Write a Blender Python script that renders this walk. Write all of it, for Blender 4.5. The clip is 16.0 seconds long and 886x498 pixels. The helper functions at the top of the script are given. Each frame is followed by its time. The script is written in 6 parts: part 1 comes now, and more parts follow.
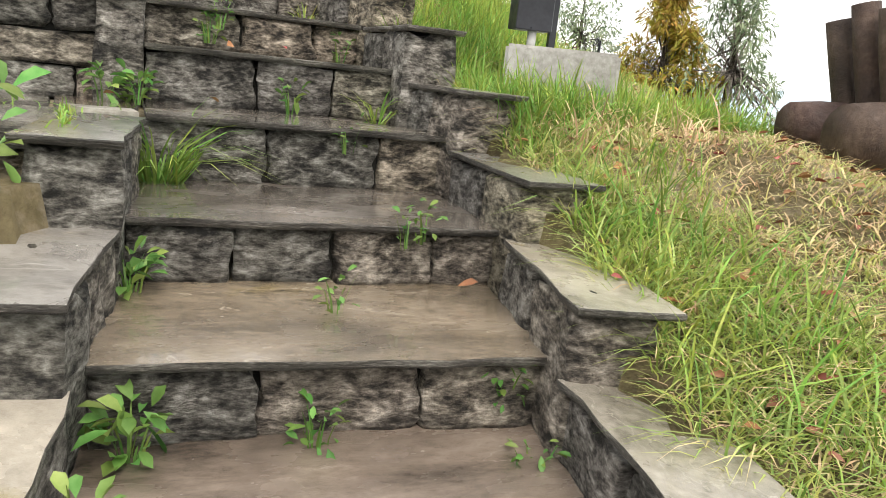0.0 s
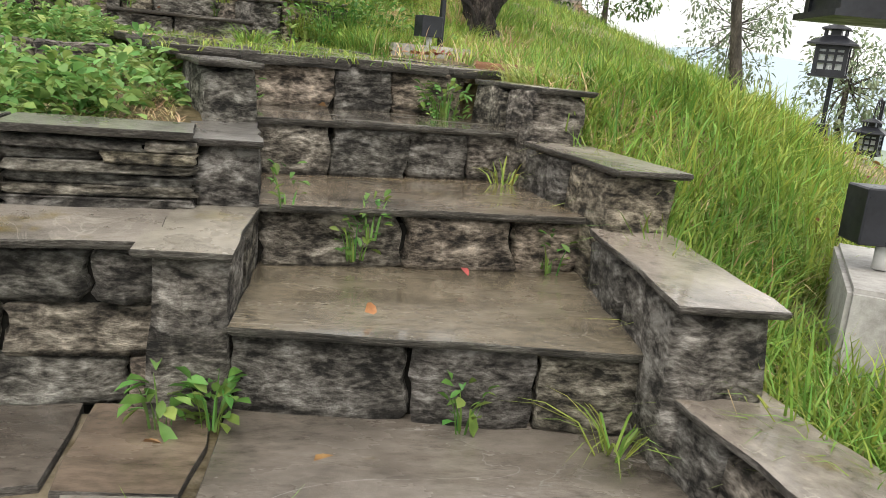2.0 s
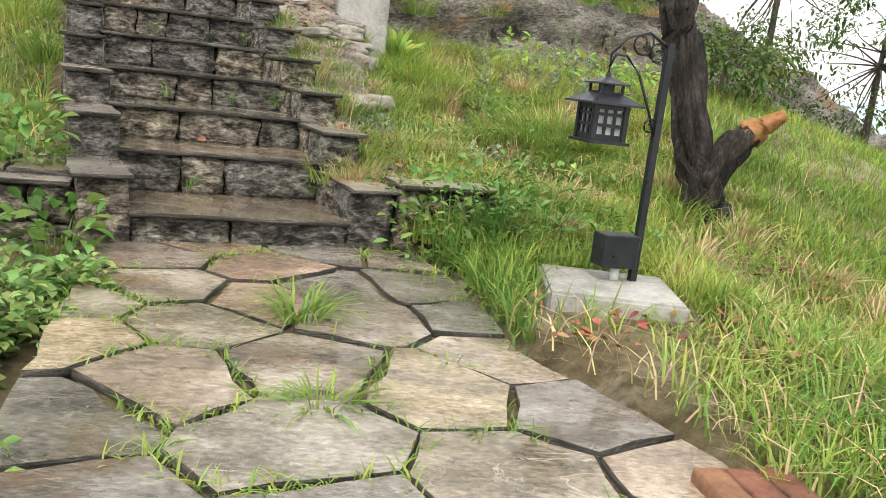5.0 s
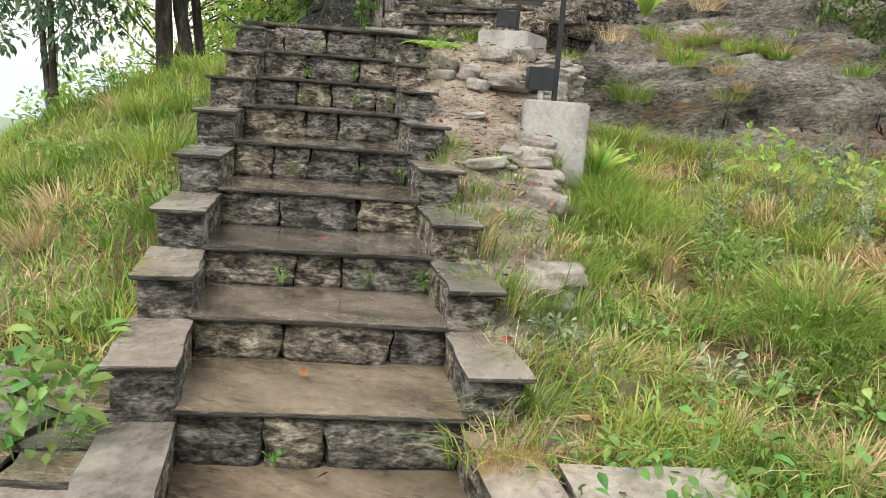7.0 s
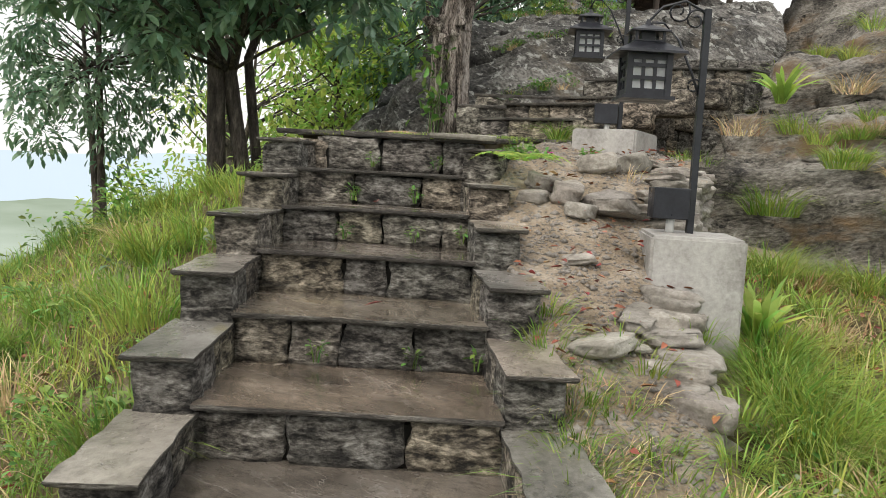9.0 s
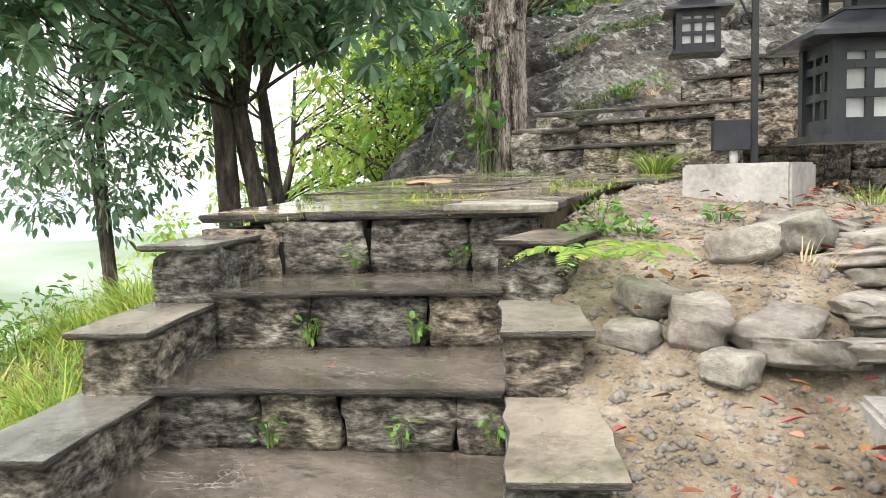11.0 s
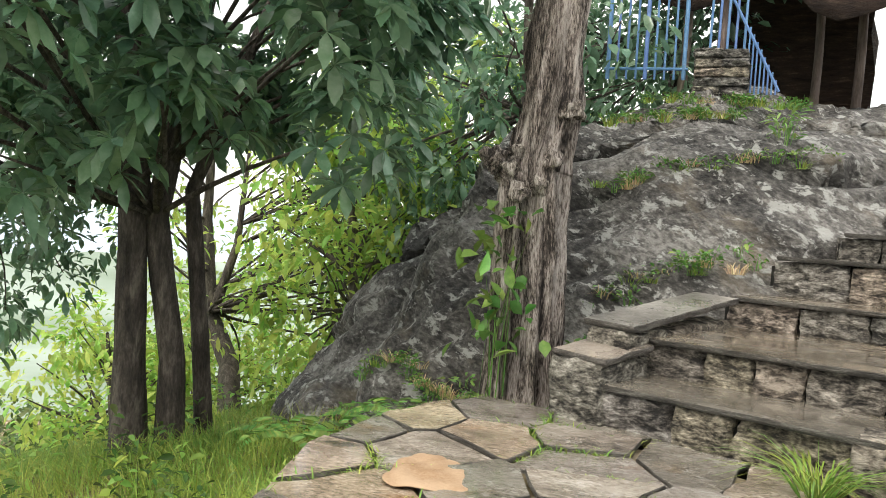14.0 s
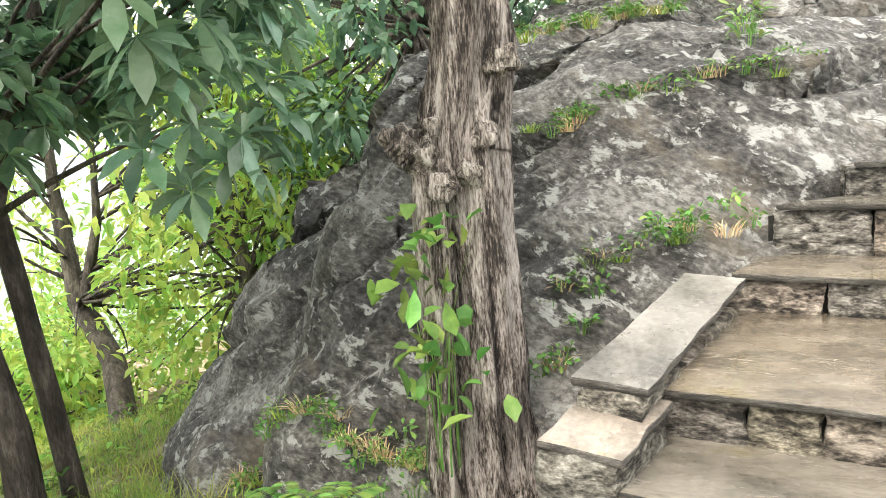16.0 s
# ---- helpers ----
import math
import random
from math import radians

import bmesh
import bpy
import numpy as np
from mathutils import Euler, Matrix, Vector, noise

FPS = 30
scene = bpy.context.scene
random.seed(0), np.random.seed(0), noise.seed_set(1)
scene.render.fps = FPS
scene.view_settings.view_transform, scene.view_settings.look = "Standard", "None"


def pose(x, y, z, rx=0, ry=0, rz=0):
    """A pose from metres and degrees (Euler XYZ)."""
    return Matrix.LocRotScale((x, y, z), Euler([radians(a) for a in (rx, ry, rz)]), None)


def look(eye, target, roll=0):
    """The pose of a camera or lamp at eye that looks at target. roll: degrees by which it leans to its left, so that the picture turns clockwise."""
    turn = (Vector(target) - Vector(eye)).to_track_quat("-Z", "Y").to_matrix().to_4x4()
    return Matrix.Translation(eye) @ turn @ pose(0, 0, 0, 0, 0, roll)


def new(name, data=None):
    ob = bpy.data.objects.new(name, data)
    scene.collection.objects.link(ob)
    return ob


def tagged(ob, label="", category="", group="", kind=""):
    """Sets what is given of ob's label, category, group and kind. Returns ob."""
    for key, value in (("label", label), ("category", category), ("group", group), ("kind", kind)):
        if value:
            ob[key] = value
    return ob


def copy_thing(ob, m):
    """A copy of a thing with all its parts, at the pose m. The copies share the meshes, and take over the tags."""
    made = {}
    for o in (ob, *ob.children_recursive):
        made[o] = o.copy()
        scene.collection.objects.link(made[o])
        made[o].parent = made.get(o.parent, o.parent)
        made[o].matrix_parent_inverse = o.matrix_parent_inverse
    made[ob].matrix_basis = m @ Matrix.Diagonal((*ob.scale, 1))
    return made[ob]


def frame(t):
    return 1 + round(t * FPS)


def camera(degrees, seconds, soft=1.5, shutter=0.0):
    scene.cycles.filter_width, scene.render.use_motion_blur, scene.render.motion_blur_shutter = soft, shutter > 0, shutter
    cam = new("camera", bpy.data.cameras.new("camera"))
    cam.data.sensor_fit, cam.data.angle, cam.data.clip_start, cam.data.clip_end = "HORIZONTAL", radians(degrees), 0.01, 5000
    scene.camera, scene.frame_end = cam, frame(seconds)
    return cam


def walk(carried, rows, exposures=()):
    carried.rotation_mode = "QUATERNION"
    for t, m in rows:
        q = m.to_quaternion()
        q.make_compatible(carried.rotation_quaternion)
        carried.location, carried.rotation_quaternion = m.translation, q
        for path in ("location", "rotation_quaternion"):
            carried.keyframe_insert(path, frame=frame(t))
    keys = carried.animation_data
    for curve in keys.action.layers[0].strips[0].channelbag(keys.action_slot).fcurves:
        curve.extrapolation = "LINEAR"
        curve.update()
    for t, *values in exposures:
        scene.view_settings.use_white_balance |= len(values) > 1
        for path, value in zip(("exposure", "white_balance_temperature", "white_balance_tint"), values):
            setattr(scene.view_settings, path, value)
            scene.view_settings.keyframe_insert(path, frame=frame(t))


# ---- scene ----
cam = camera(57.8, 16.0, 0.7)
PATH = [
    (0, (-0.19, 0.286, 1.188), (0.964, 1.863, 0.76), 6.3),
    (0.5, (0.025, 0.67, 1.351), (1.092, 2.262, 0.779), 2.2),
    (0.8, (0.092, 0.866, 1.448), (1.033, 2.563, 0.96), 2.5),
    (1, (0.086, 0.995, 1.533), (0.969, 2.726, 1.061), 2.6),
    (1.5, (0.294, 1.275, 1.617), (1.122, 3.037, 1.16), 4.3),
    (2, (0.411, 1.566, 1.743), (1.116, 3.381, 1.289), 5.3),
    (2.5, (0.525, 1.907, 1.916), (1.164, 3.751, 1.481), 6.6),
    (3, (0.766, 2.235, 2.027), (1.297, 4.107, 1.563), 3.4),
    (3.5, (0.834, 2.527, 2.139), (1.176, 4.439, 1.662), 0.5),
    (3.7, (0.833, 2.671, 2.22), (1.159, 4.602, 1.814), 1.8),
    (5.8, (1.283, 4.159, 2.767), (1.424, 6.11, 2.349), 9.5),
    (6, (1.306, 4.317, 2.873), (1.309, 6.268, 2.43), 7.4),
    (6.2, (1.276, 4.448, 2.942), (1.082, 6.396, 2.533), 3.3),
    (6.5, (1.209, 4.712, 2.982), (0.903, 6.661, 2.649), 3.3),
    (7, (1.175, 5.036, 3.072), (0.87, 6.977, 2.699), 4.4),
    (7.5, (1.167, 5.381, 3.242), (0.875, 7.324, 2.869), 4.2),
    (8, (1.025, 5.63, 3.272), (0.728, 7.574, 2.906), 3.8),
    (8.5, (0.948, 5.984, 3.26), (0.645, 7.937, 2.955), 4.0),
    (9, (0.85, 6.467, 3.32), (0.339, 8.391, 3.124), 3.2),
    (9.2, (0.753, 6.66, 3.32), (0.186, 8.568, 3.128), 3.1),
    (11.3, (0.481, 8.612, 3.705), (-0.285, 10.451, 3.52), -2.8),
    (11.5, (0.421, 8.744, 3.752), (-0.335, 10.585, 3.558), -4.6),
    (12, (0.19, 9.0, 3.893), (-0.563, 10.837, 3.648), -0.3),
    (12.1, (0.162, 9.075, 3.921), (-0.597, 10.914, 3.712), 0.6),
    (12.5, (0.049, 9.281, 3.982), (-0.66, 11.149, 3.881), 5.1),
    (13, (-0.107, 9.575, 4.077), (-0.788, 11.452, 3.964), 5.1),
    (13.5, (-0.284, 9.829, 4.258), (-0.961, 11.708, 4.14), 4.7),
    (14, (-0.379, 10.176, 4.409), (-1.002, 12.075, 4.338), 4.1),
    (14.5, (-0.573, 10.459, 4.496), (-1.242, 12.342, 4.426), -1.6),
    (15, (-0.651, 10.703, 4.597), (-1.219, 12.619, 4.515), 3.8),
    (15.5, (-0.651, 11.068, 4.757), (-1.161, 12.996, 4.611), -2.7),
    (16, (-0.765, 11.367, 4.84), (-1.147, 13.301, 4.503), -3.9),
]
walk(cam, [(t, look(eye, target, roll)) for t, eye, target, roll in PATH],
     exposures=[(0, 0.88), (0.7, 0.82), (1.5, 0.57), (2.0, 0.53), (3.0, 0.64), (3.5, 0.85), (6.0, 0.6), (7.0, 0.68), (8.5, 0.85), (9.0, 0.36), (9.2, 0.3), (11.3, 1.15), (11.5, 1.1), (12.0, 0.9), (12.5, 0.62), (13.0, 0.72), (13.5, 0.85), (14.0, 0.92), (14.5, 1.1), (15.0, 1.55), (15.5, 1.6), (16.0, 1.74)])

# ---- sky and light: bright overcast day ----
world = bpy.data.worlds.new("overcast_sky")
scene.world = world
world.use_nodes = True
wn = world.node_tree.nodes
sky = wn.new("ShaderNodeTexSky")
sky.sky_type = "NISHITA"
sky.sun_disc = False
sky.sun_elevation, sky.sun_rotation = radians(52), radians(200)
sky.air_density, sky.dust_density, sky.ozone_density = 1.0, 8.0, 0.5
grey = wn.new("ShaderNodeMixRGB")
grey.inputs[0].default_value = 0.75
grey.inputs[2].default_value = (11.5, 11.4, 11.1, 1)
world.node_tree.links.new(sky.outputs[0], grey.inputs[1])
world.node_tree.links.new(grey.outputs[0], wn["Background"].inputs[0])
wn["Background"].inputs[1].default_value = 0.1
sun_data = bpy.data.lights.new("sun", "SUN")
sun_data.energy, sun_data.angle, sun_data.color = 1.5, radians(28), (1.0, 0.96, 0.9)
sun = new("sun", sun_data)
sun.matrix_world = look((0, 0, 20), (0 + 20 * math.sin(radians(20)) * 0.7, 20 * math.cos(radians(20)) * 0.7, 0))


# ---- materials ----
def socket(node, name):
    return node.inputs[name]


def material(name, stops, scale=4.0, fine=40.0, rough=(0.6, 0.9), bump=0.4, stretch=(1, 1, 1), vary=0.25, patch=None,
             island=False, detail=8.0, turn=(0, 0, 0), bump_scale=None, depth=0.02, spec=0.4, translucent=0.0, lichen=None, alt=None, grain=0.45, wet=0.0, vein=None):
    """Two scales of noise through a ramp of colours, an optional patch colour, gloss and relief."""
    m = bpy.data.materials.new(name)
    m.use_nodes = True
    nt = m.node_tree
    n, link = nt.nodes, nt.links.new
    bsdf = n["Principled BSDF"]
    geo = n.new("ShaderNodeNewGeometry")
    mapping = n.new("ShaderNodeMapping")
    mapping.inputs["Scale"].default_value = stretch
    turned = n.new("ShaderNodeMapping")
    turned.inputs["Rotation"].default_value = [radians(a) for a in turn]
    link(geo.outputs["Position"], turned.inputs["Vector"])
    link(turned.outputs[0], mapping.inputs["Vector"])

    def noise_node(sc, det=detail, roughness=0.6, distortion=0.0):
        t = n.new("ShaderNodeTexNoise")
        t.inputs["Scale"].default_value = sc
        t.inputs["Detail"].default_value = det
        t.inputs["Roughness"].default_value = roughness
        t.inputs["Distortion"].default_value = distortion
        link(mapping.outputs[0], t.inputs["Vector"])
        return t.outputs["Fac"]

    big, small = noise_node(scale, 6, 0.6, 0.4), noise_node(fine, 6, 0.65)
    mixv = n.new("ShaderNodeMath")
    mixv.operation = "MULTIPLY_ADD"
    link(small, mixv.inputs[0])
    mixv.inputs[1].default_value = grain
    half = n.new("ShaderNodeMath")
    half.operation = "MULTIPLY_ADD"
    link(big, half.inputs[0])
    half.inputs[1].default_value = 0.9
    half.inputs[2].default_value = 0.05 - grain / 2
    link(half.outputs[0], mixv.inputs[2])
    ramp = n.new("ShaderNodeValToRGB")
    els = ramp.color_ramp.elements
    while len(els) < len(stops):
        els.new(0.5)
    for e, (p, c) in zip(els, stops):
        e.position, e.color = p, (*c, 1)
    link(mixv.outputs[0], ramp.inputs[0])
    colour = ramp.outputs[0]
    for extra in ([patch] if patch else []) + ([lichen] if lichen else []):
        psc, lo, hi, pcol = extra
        pr = n.new("ShaderNodeMapRange")
        pr.inputs["From Min"].default_value, pr.inputs["From Max"].default_value = lo, hi
        link(noise_node(psc, 8, 0.7, 0.3), pr.inputs["Value"])
        pm = n.new("ShaderNodeMixRGB")
        link(pr.outputs[0], pm.inputs[0])
        link(colour, pm.inputs[1])
        pm.inputs[2].default_value = (*pcol, 1)
        colour = pm.outputs[0]
    if vein:
        # thin pale lines where the slate has split
        vsc, vwide, vcol = vein
        va = n.new("ShaderNodeMath")
        va.operation = "SUBTRACT"
        va.inputs[1].default_value = 0.5
        link(noise_node(vsc, 5, 0.55, 1.2), va.inputs[0])
        vb_ = n.new("ShaderNodeMath")
        vb_.operation = "ABSOLUTE"
        link(va.outputs[0], vb_.inputs[0])
        vr = n.new("ShaderNodeMapRange")
        vr.inputs["From Min"].default_value, vr.inputs["From Max"].default_value = 0.0, vwide
        vr.inputs["To Min"].default_value, vr.inputs["To Max"].default_value = 1.0, 0.0
        link(vb_.outputs[0], vr.inputs["Value"])
        gate = n.new("ShaderNodeMapRange")
        gate.inputs["From Min"].default_value, gate.inputs["From Max"].default_value = 0.48, 0.62
        link(noise_node(vsc * 0.9, 3), gate.inputs["Value"])
        vg = n.new("ShaderNodeMath")
        vg.operation = "MULTIPLY"
        link(vr.outputs[0], vg.inputs[0])
        link(gate.outputs[0], vg.inputs[1])
        vm = n.new("ShaderNodeMixRGB")
        link(vg.outputs[0], vm.inputs[0])
        link(colour, vm.inputs[1])
        vm.inputs[2].default_value = (*vcol, 1)
        colour = vm.outputs[0]
    if alt:
        info = n.new("ShaderNodeObjectInfo")
        ar = n.new("ShaderNodeMapRange")
        ar.inputs["From Min"].default_value, ar.inputs["From Max"].default_value, ar.inputs["To Max"].default_value = 0.35, 0.9, alt[1]
        link(info.outputs["Random"], ar.inputs["Value"])
        am = n.new("ShaderNodeMixRGB")
        am.blend_type = "MULTIPLY"
        link(ar.outputs[0], am.inputs[0])
        link(colour, am.inputs[1])
        am.inputs[2].default_value = (*alt[0], 1)
        colour = am.outputs[0]
    if vary:
        rnd = geo.outputs["Random Per Island"] if island else n.new("ShaderNodeObjectInfo").outputs["Random"]
        hsv = n.new("ShaderNodeHueSaturation")
        mr = n.new("ShaderNodeMapRange")
        mr.inputs["To Min"].default_value, mr.inputs["To Max"].default_value = 1 - vary, 1 + vary
        link(rnd, mr.inputs["Value"])
        link(mr.outputs[0], hsv.inputs["Value"])
        hr = n.new("ShaderNodeMapRange")
        hr.inputs["To Min"].default_value, hr.inputs["To Max"].default_value = 0.5 - 0.03 * (2 if island else 0.4), 0.5 + 0.02
        wrap = n.new("ShaderNodeMath")
        wrap.operation = "FRACT"
        tw = n.new("ShaderNodeMath")
        tw.operation = "MULTIPLY"
        link(rnd, tw.inputs[0])
        tw.inputs[1].default_value = 7.31
        link(tw.outputs[0], wrap.inputs[0])
        link(wrap.outputs[0], hr.inputs["Value"])
        link(hr.outputs[0], hsv.inputs["Hue"])
        link(colour, hsv.inputs["Color"])
        colour = hsv.outputs[0]
    link(colour, bsdf.inputs["Base Color"])
    rr = n.new("ShaderNodeMapRange")
    rr.inputs["From Min"].default_value, rr.inputs["From Max"].default_value = 0.3, 0.7
    rr.inputs["To Min"].default_value, rr.inputs["To Max"].default_value = rough
    link(noise_node(scale * 1.7, 5), rr.inputs["Value"])
    link(rr.outputs[0], bsdf.inputs["Roughness"])
    bsdf.inputs["Specular IOR Level"].default_value = spec
    if bump:
        b = n.new("ShaderNodeBump")
        b.inputs["Strength"].default_value, b.inputs["Distance"].default_value = bump, depth
        link(noise_node(bump_scale or fine * 0.6, 10, 0.7), b.inputs["Height"])
        link(b.outputs[0], bsdf.inputs["Normal"])
    if wet:
        # a film of rain water, in pools
        bsdf.inputs["Coat IOR"].default_value = 1.33
        bsdf.inputs["Coat Roughness"].default_value = 0.07
        wr = n.new("ShaderNodeMapRange")
        wr.inputs["From Min"].default_value, wr.inputs["From Max"].default_value, wr.inputs["To Max"].default_value = 0.36, 0.52, wet
        link(noise_node(scale * 0.8, 4), wr.inputs["Value"])
        link(wr.outputs[0], bsdf.inputs["Coat Weight"])
    if translucent:
        tr = n.new("ShaderNodeBsdfTranslucent")
        link(colour, tr.inputs["Color"])
        mx = n.new("ShaderNodeMixShader")
        mx.inputs[0].default_value = translucent
        link(bsdf.outputs[0], mx.inputs[1])
        link(tr.outputs[0], mx.inputs[2])
        link(mx.outputs[0], n["Material Output"].inputs["Surface"])
    return m


# dark stops follow the bump noise: shade and dirt of hollows, as colour
STONE = material("rough_stone_shaded_hollows", [(0.35, (0.012, 0.011, 0.009)), (0.43, (0.07, 0.064, 0.055)), (0.51, (0.175, 0.163, 0.142)), (0.6, (0.34, 0.322, 0.288)), (0.71, (0.62, 0.6, 0.555))],
                 15, 60, (0.5, 0.9), 1.0, stretch=(0.8, 0.8, 1.7), vary=0.3, patch=(2.6, 0.57, 0.66, (0.02, 0.018, 0.016)), lichen=(5.0, 0.6, 0.68, (0.4, 0.385, 0.35)), bump_scale=15, depth=0.07, grain=0.55, alt=((1.0, 0.84, 0.64), 0.6))
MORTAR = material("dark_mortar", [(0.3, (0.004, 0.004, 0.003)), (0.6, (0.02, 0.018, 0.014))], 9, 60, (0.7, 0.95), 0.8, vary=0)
SLATE = material("wet_slate_tread", [(0.28, (0.036, 0.031, 0.025)), (0.42, (0.1, 0.086, 0.07)), (0.54, (0.165, 0.143, 0.118)), (0.66, (0.235, 0.207, 0.175)), (0.82, (0.4, 0.37, 0.33))],
                 2.6, 30, (0.06, 0.4), 0.45, stretch=(0.9, 1.7, 1), turn=(0, 0, 12), vary=0.2, patch=(1.3, 0.6, 0.76, (0.15, 0.115, 0.02)), lichen=(2.6, 0.6, 0.72, (0.035, 0.027, 0.021)), bump_scale=18, depth=0.006, spec=0.6, grain=0.32, alt=((1.0, 0.82, 0.64), 0.6), wet=1.0, vein=(1.5, 0.005, (0.38, 0.36, 0.33)))
CAP = material("wet_slate_cap", [(0.28, (0.07, 0.066, 0.058)), (0.43, (0.17, 0.16, 0.143)), (0.58, (0.28, 0.266, 0.242)), (0.76, (0.4, 0.385, 0.355))],
               2.2, 30, (0.12, 0.5), 0.5, stretch=(1.4, 1.0, 1), vary=0.22, patch=(1.4, 0.58, 0.7, (0.2, 0.155, 0.02)), lichen=(3, 0.6, 0.7, (0.045, 0.04, 0.034)), bump_scale=24, depth=0.008, spec=0.5, grain=0.45, wet=0.7, alt=((1.0, 0.88, 0.76), 0.7), vein=(2.0, 0.005, (0.38, 0.37, 0.34)))
FLAG = material("wet_flagstone", [(0.26, (0.055, 0.047, 0.038)), (0.42, (0.165, 0.142, 0.115)), (0.56, (0.29, 0.258, 0.218)), (0.74, (0.5, 0.48, 0.44))],
                2.4, 40, (0.05, 0.45), 0.7, stretch=(1, 1.8, 1), vary=0.36, patch=(1.1, 0.57, 0.7, (0.22, 0.13, 0.06)), lichen=(3.2, 0.6, 0.7, (0.055, 0.049, 0.043)), bump_scale=20, depth=0.014, spec=0.55, alt=((1.0, 0.8, 0.6), 0.8), wet=1.0, grain=0.7, vein=(2.2, 0.008, (0.5, 0.48, 0.44)))
SOIL = material("soil_and_turf", [(0.3, (0.04, 0.031, 0.017)), (0.45, (0.13, 0.105, 0.055)), (0.58, (0.21, 0.17, 0.09)), (0.75, (0.36, 0.29, 0.18))],
                2.0, 26, (0.8, 1.0), 0.9, vary=0, patch=(1.3, 0.5, 0.6, (0.4, 0.34, 0.25)), bump_scale=40, depth=0.04, spec=0.2)
ROCK = material("banded_rock", [(0.32, (0.045, 0.041, 0.035)), (0.43, (0.14, 0.128, 0.108)), (0.53, (0.26, 0.238, 0.2)), (0.68, (0.48, 0.45, 0.4))],
                2.2, 26, (0.45, 0.85), 1.0, stretch=(0.9, 0.9, 2.2), turn=(0, 10, 0), vary=0, patch=(0.9, 0.53, 0.64, (0.27, 0.18, 0.1)), lichen=(4.0, 0.6, 0.66, (0.02, 0.018, 0.016)), bump_scale=12, depth=0.1, grain=0.8)
# dark both as split slate and for the shade on slab sides, painted in
EDGE = material("shaded_split_slate_edge", [(0.3, (0.02, 0.018, 0.015)), (0.5, (0.075, 0.067, 0.057)), (0.75, (0.26, 0.245, 0.215))], 6, 70, (0.35, 0.7), 0.9, stretch=(1, 1, 6), vary=0.2, bump_scale=40, depth=0.02, grain=0.8)
BOULDER = material("lichened_boulder", [(0.32, (0.012, 0.011, 0.01)), (0.43, (0.05, 0.047, 0.042)), (0.54, (0.125, 0.118, 0.106)), (0.68, (0.3, 0.288, 0.262))],
                   1.6, 26, (0.4, 0.85), 1.0, stretch=(0.9, 0.9, 1.6), turn=(0, -25, 0), vary=0, patch=(1.3, 0.56, 0.7, (0.17, 0.14, 0.1)), lichen=(7.5, 0.55, 0.6, (0.4, 0.4, 0.37)), bump_scale=9, depth=0.07, grain=0.75)
CONCRETE = material("weathered_concrete", [(0.3, (0.2, 0.19, 0.17)), (0.5, (0.36, 0.35, 0.33)), (0.7, (0.5, 0.49, 0.46))], 3.5, 50, (0.6, 0.9), 0.4, vary=0.08,
                    patch=(2.0, 0.62, 0.78, (0.12, 0.12, 0.1)), depth=0.008)
BRICK = material("red_brick", [(0.3, (0.1, 0.045, 0.03)), (0.7, (0.3, 0.13, 0.08))], 8, 60, (0.7, 0.95), 0.6, vary=0.15)
GRASS = material("grass", [(0.3, (0.09, 0.2, 0.035)), (0.48, (0.2, 0.36, 0.065)), (0.62, (0.33, 0.45, 0.1)), (0.76, (0.55, 0.5, 0.2))], 0.9, 8, (0.45, 0.7), 0, vary=0.35, island=True, translucent=0.35)
DRYGRASS = material("dry_grass", [(0.3, (0.4, 0.3, 0.13)), (0.55, (0.6, 0.52, 0.28)), (0.8, (0.6, 0.37, 0.15))], 2, 9, (0.6, 0.9), 0, vary=0.3, island=True, translucent=0.2)
WEED = material("weed_leaves", [(0.3, (0.045, 0.13, 0.025)), (0.5, (0.11, 0.25, 0.05)), (0.75, (0.24, 0.4, 0.12))], 3, 20, (0.4, 0.7), 0, vary=0.3, island=True, translucent=0.3)
HERB = material("soft_herb_leaves", [(0.3, (0.1, 0.23, 0.055)), (0.5, (0.19, 0.36, 0.1)), (0.75, (0.34, 0.5, 0.2))], 3, 20, (0.5, 0.75), 0, vary=0.3, island=True, translucent=0.35)
DEADBARK = material("black_dead_bark", [(0.3, (0.008, 0.007, 0.006)), (0.5, (0.038, 0.03, 0.025)), (0.75, (0.15, 0.125, 0.105))], 6, 34, (0.6, 0.9), 1.0, stretch=(2.5, 2.5, 0.8), vary=0.1, bump_scale=18, depth=0.06, grain=0.8)
SAGE = material("grey_green_leaves", [(0.3, (0.13, 0.2, 0.11)), (0.7, (0.34, 0.42, 0.27))], 3, 20, (0.6, 0.8), 0, vary=0.25, island=True, translucent=0.25)
LEAF_DARK = material("dark_glossy_leaves", [(0.3, (0.075, 0.155, 0.1)), (0.5, (0.165, 0.295, 0.185)), (0.75, (0.36, 0.5, 0.36))], 1.2, 9, (0.14, 0.36), 0, vary=0.4, island=True, translucent=0.45, spec=0.8)
LEAF_LIGHT = material("light_green_leaves", [(0.3, (0.17, 0.35, 0.06)), (0.5, (0.33, 0.54, 0.12)), (0.75, (0.56, 0.7, 0.24))], 1.2, 9, (0.4, 0.6), 0, vary=0.3, island=True, translucent=0.58)
LEAF_MID = material("mid_green_leaves", [(0.3, (0.03, 0.08, 0.015)), (0.5, (0.07, 0.15, 0.03)), (0.75, (0.15, 0.25, 0.06))], 1.2, 9, (0.4, 0.6), 0, vary=0.35, island=True, translucent=0.3)
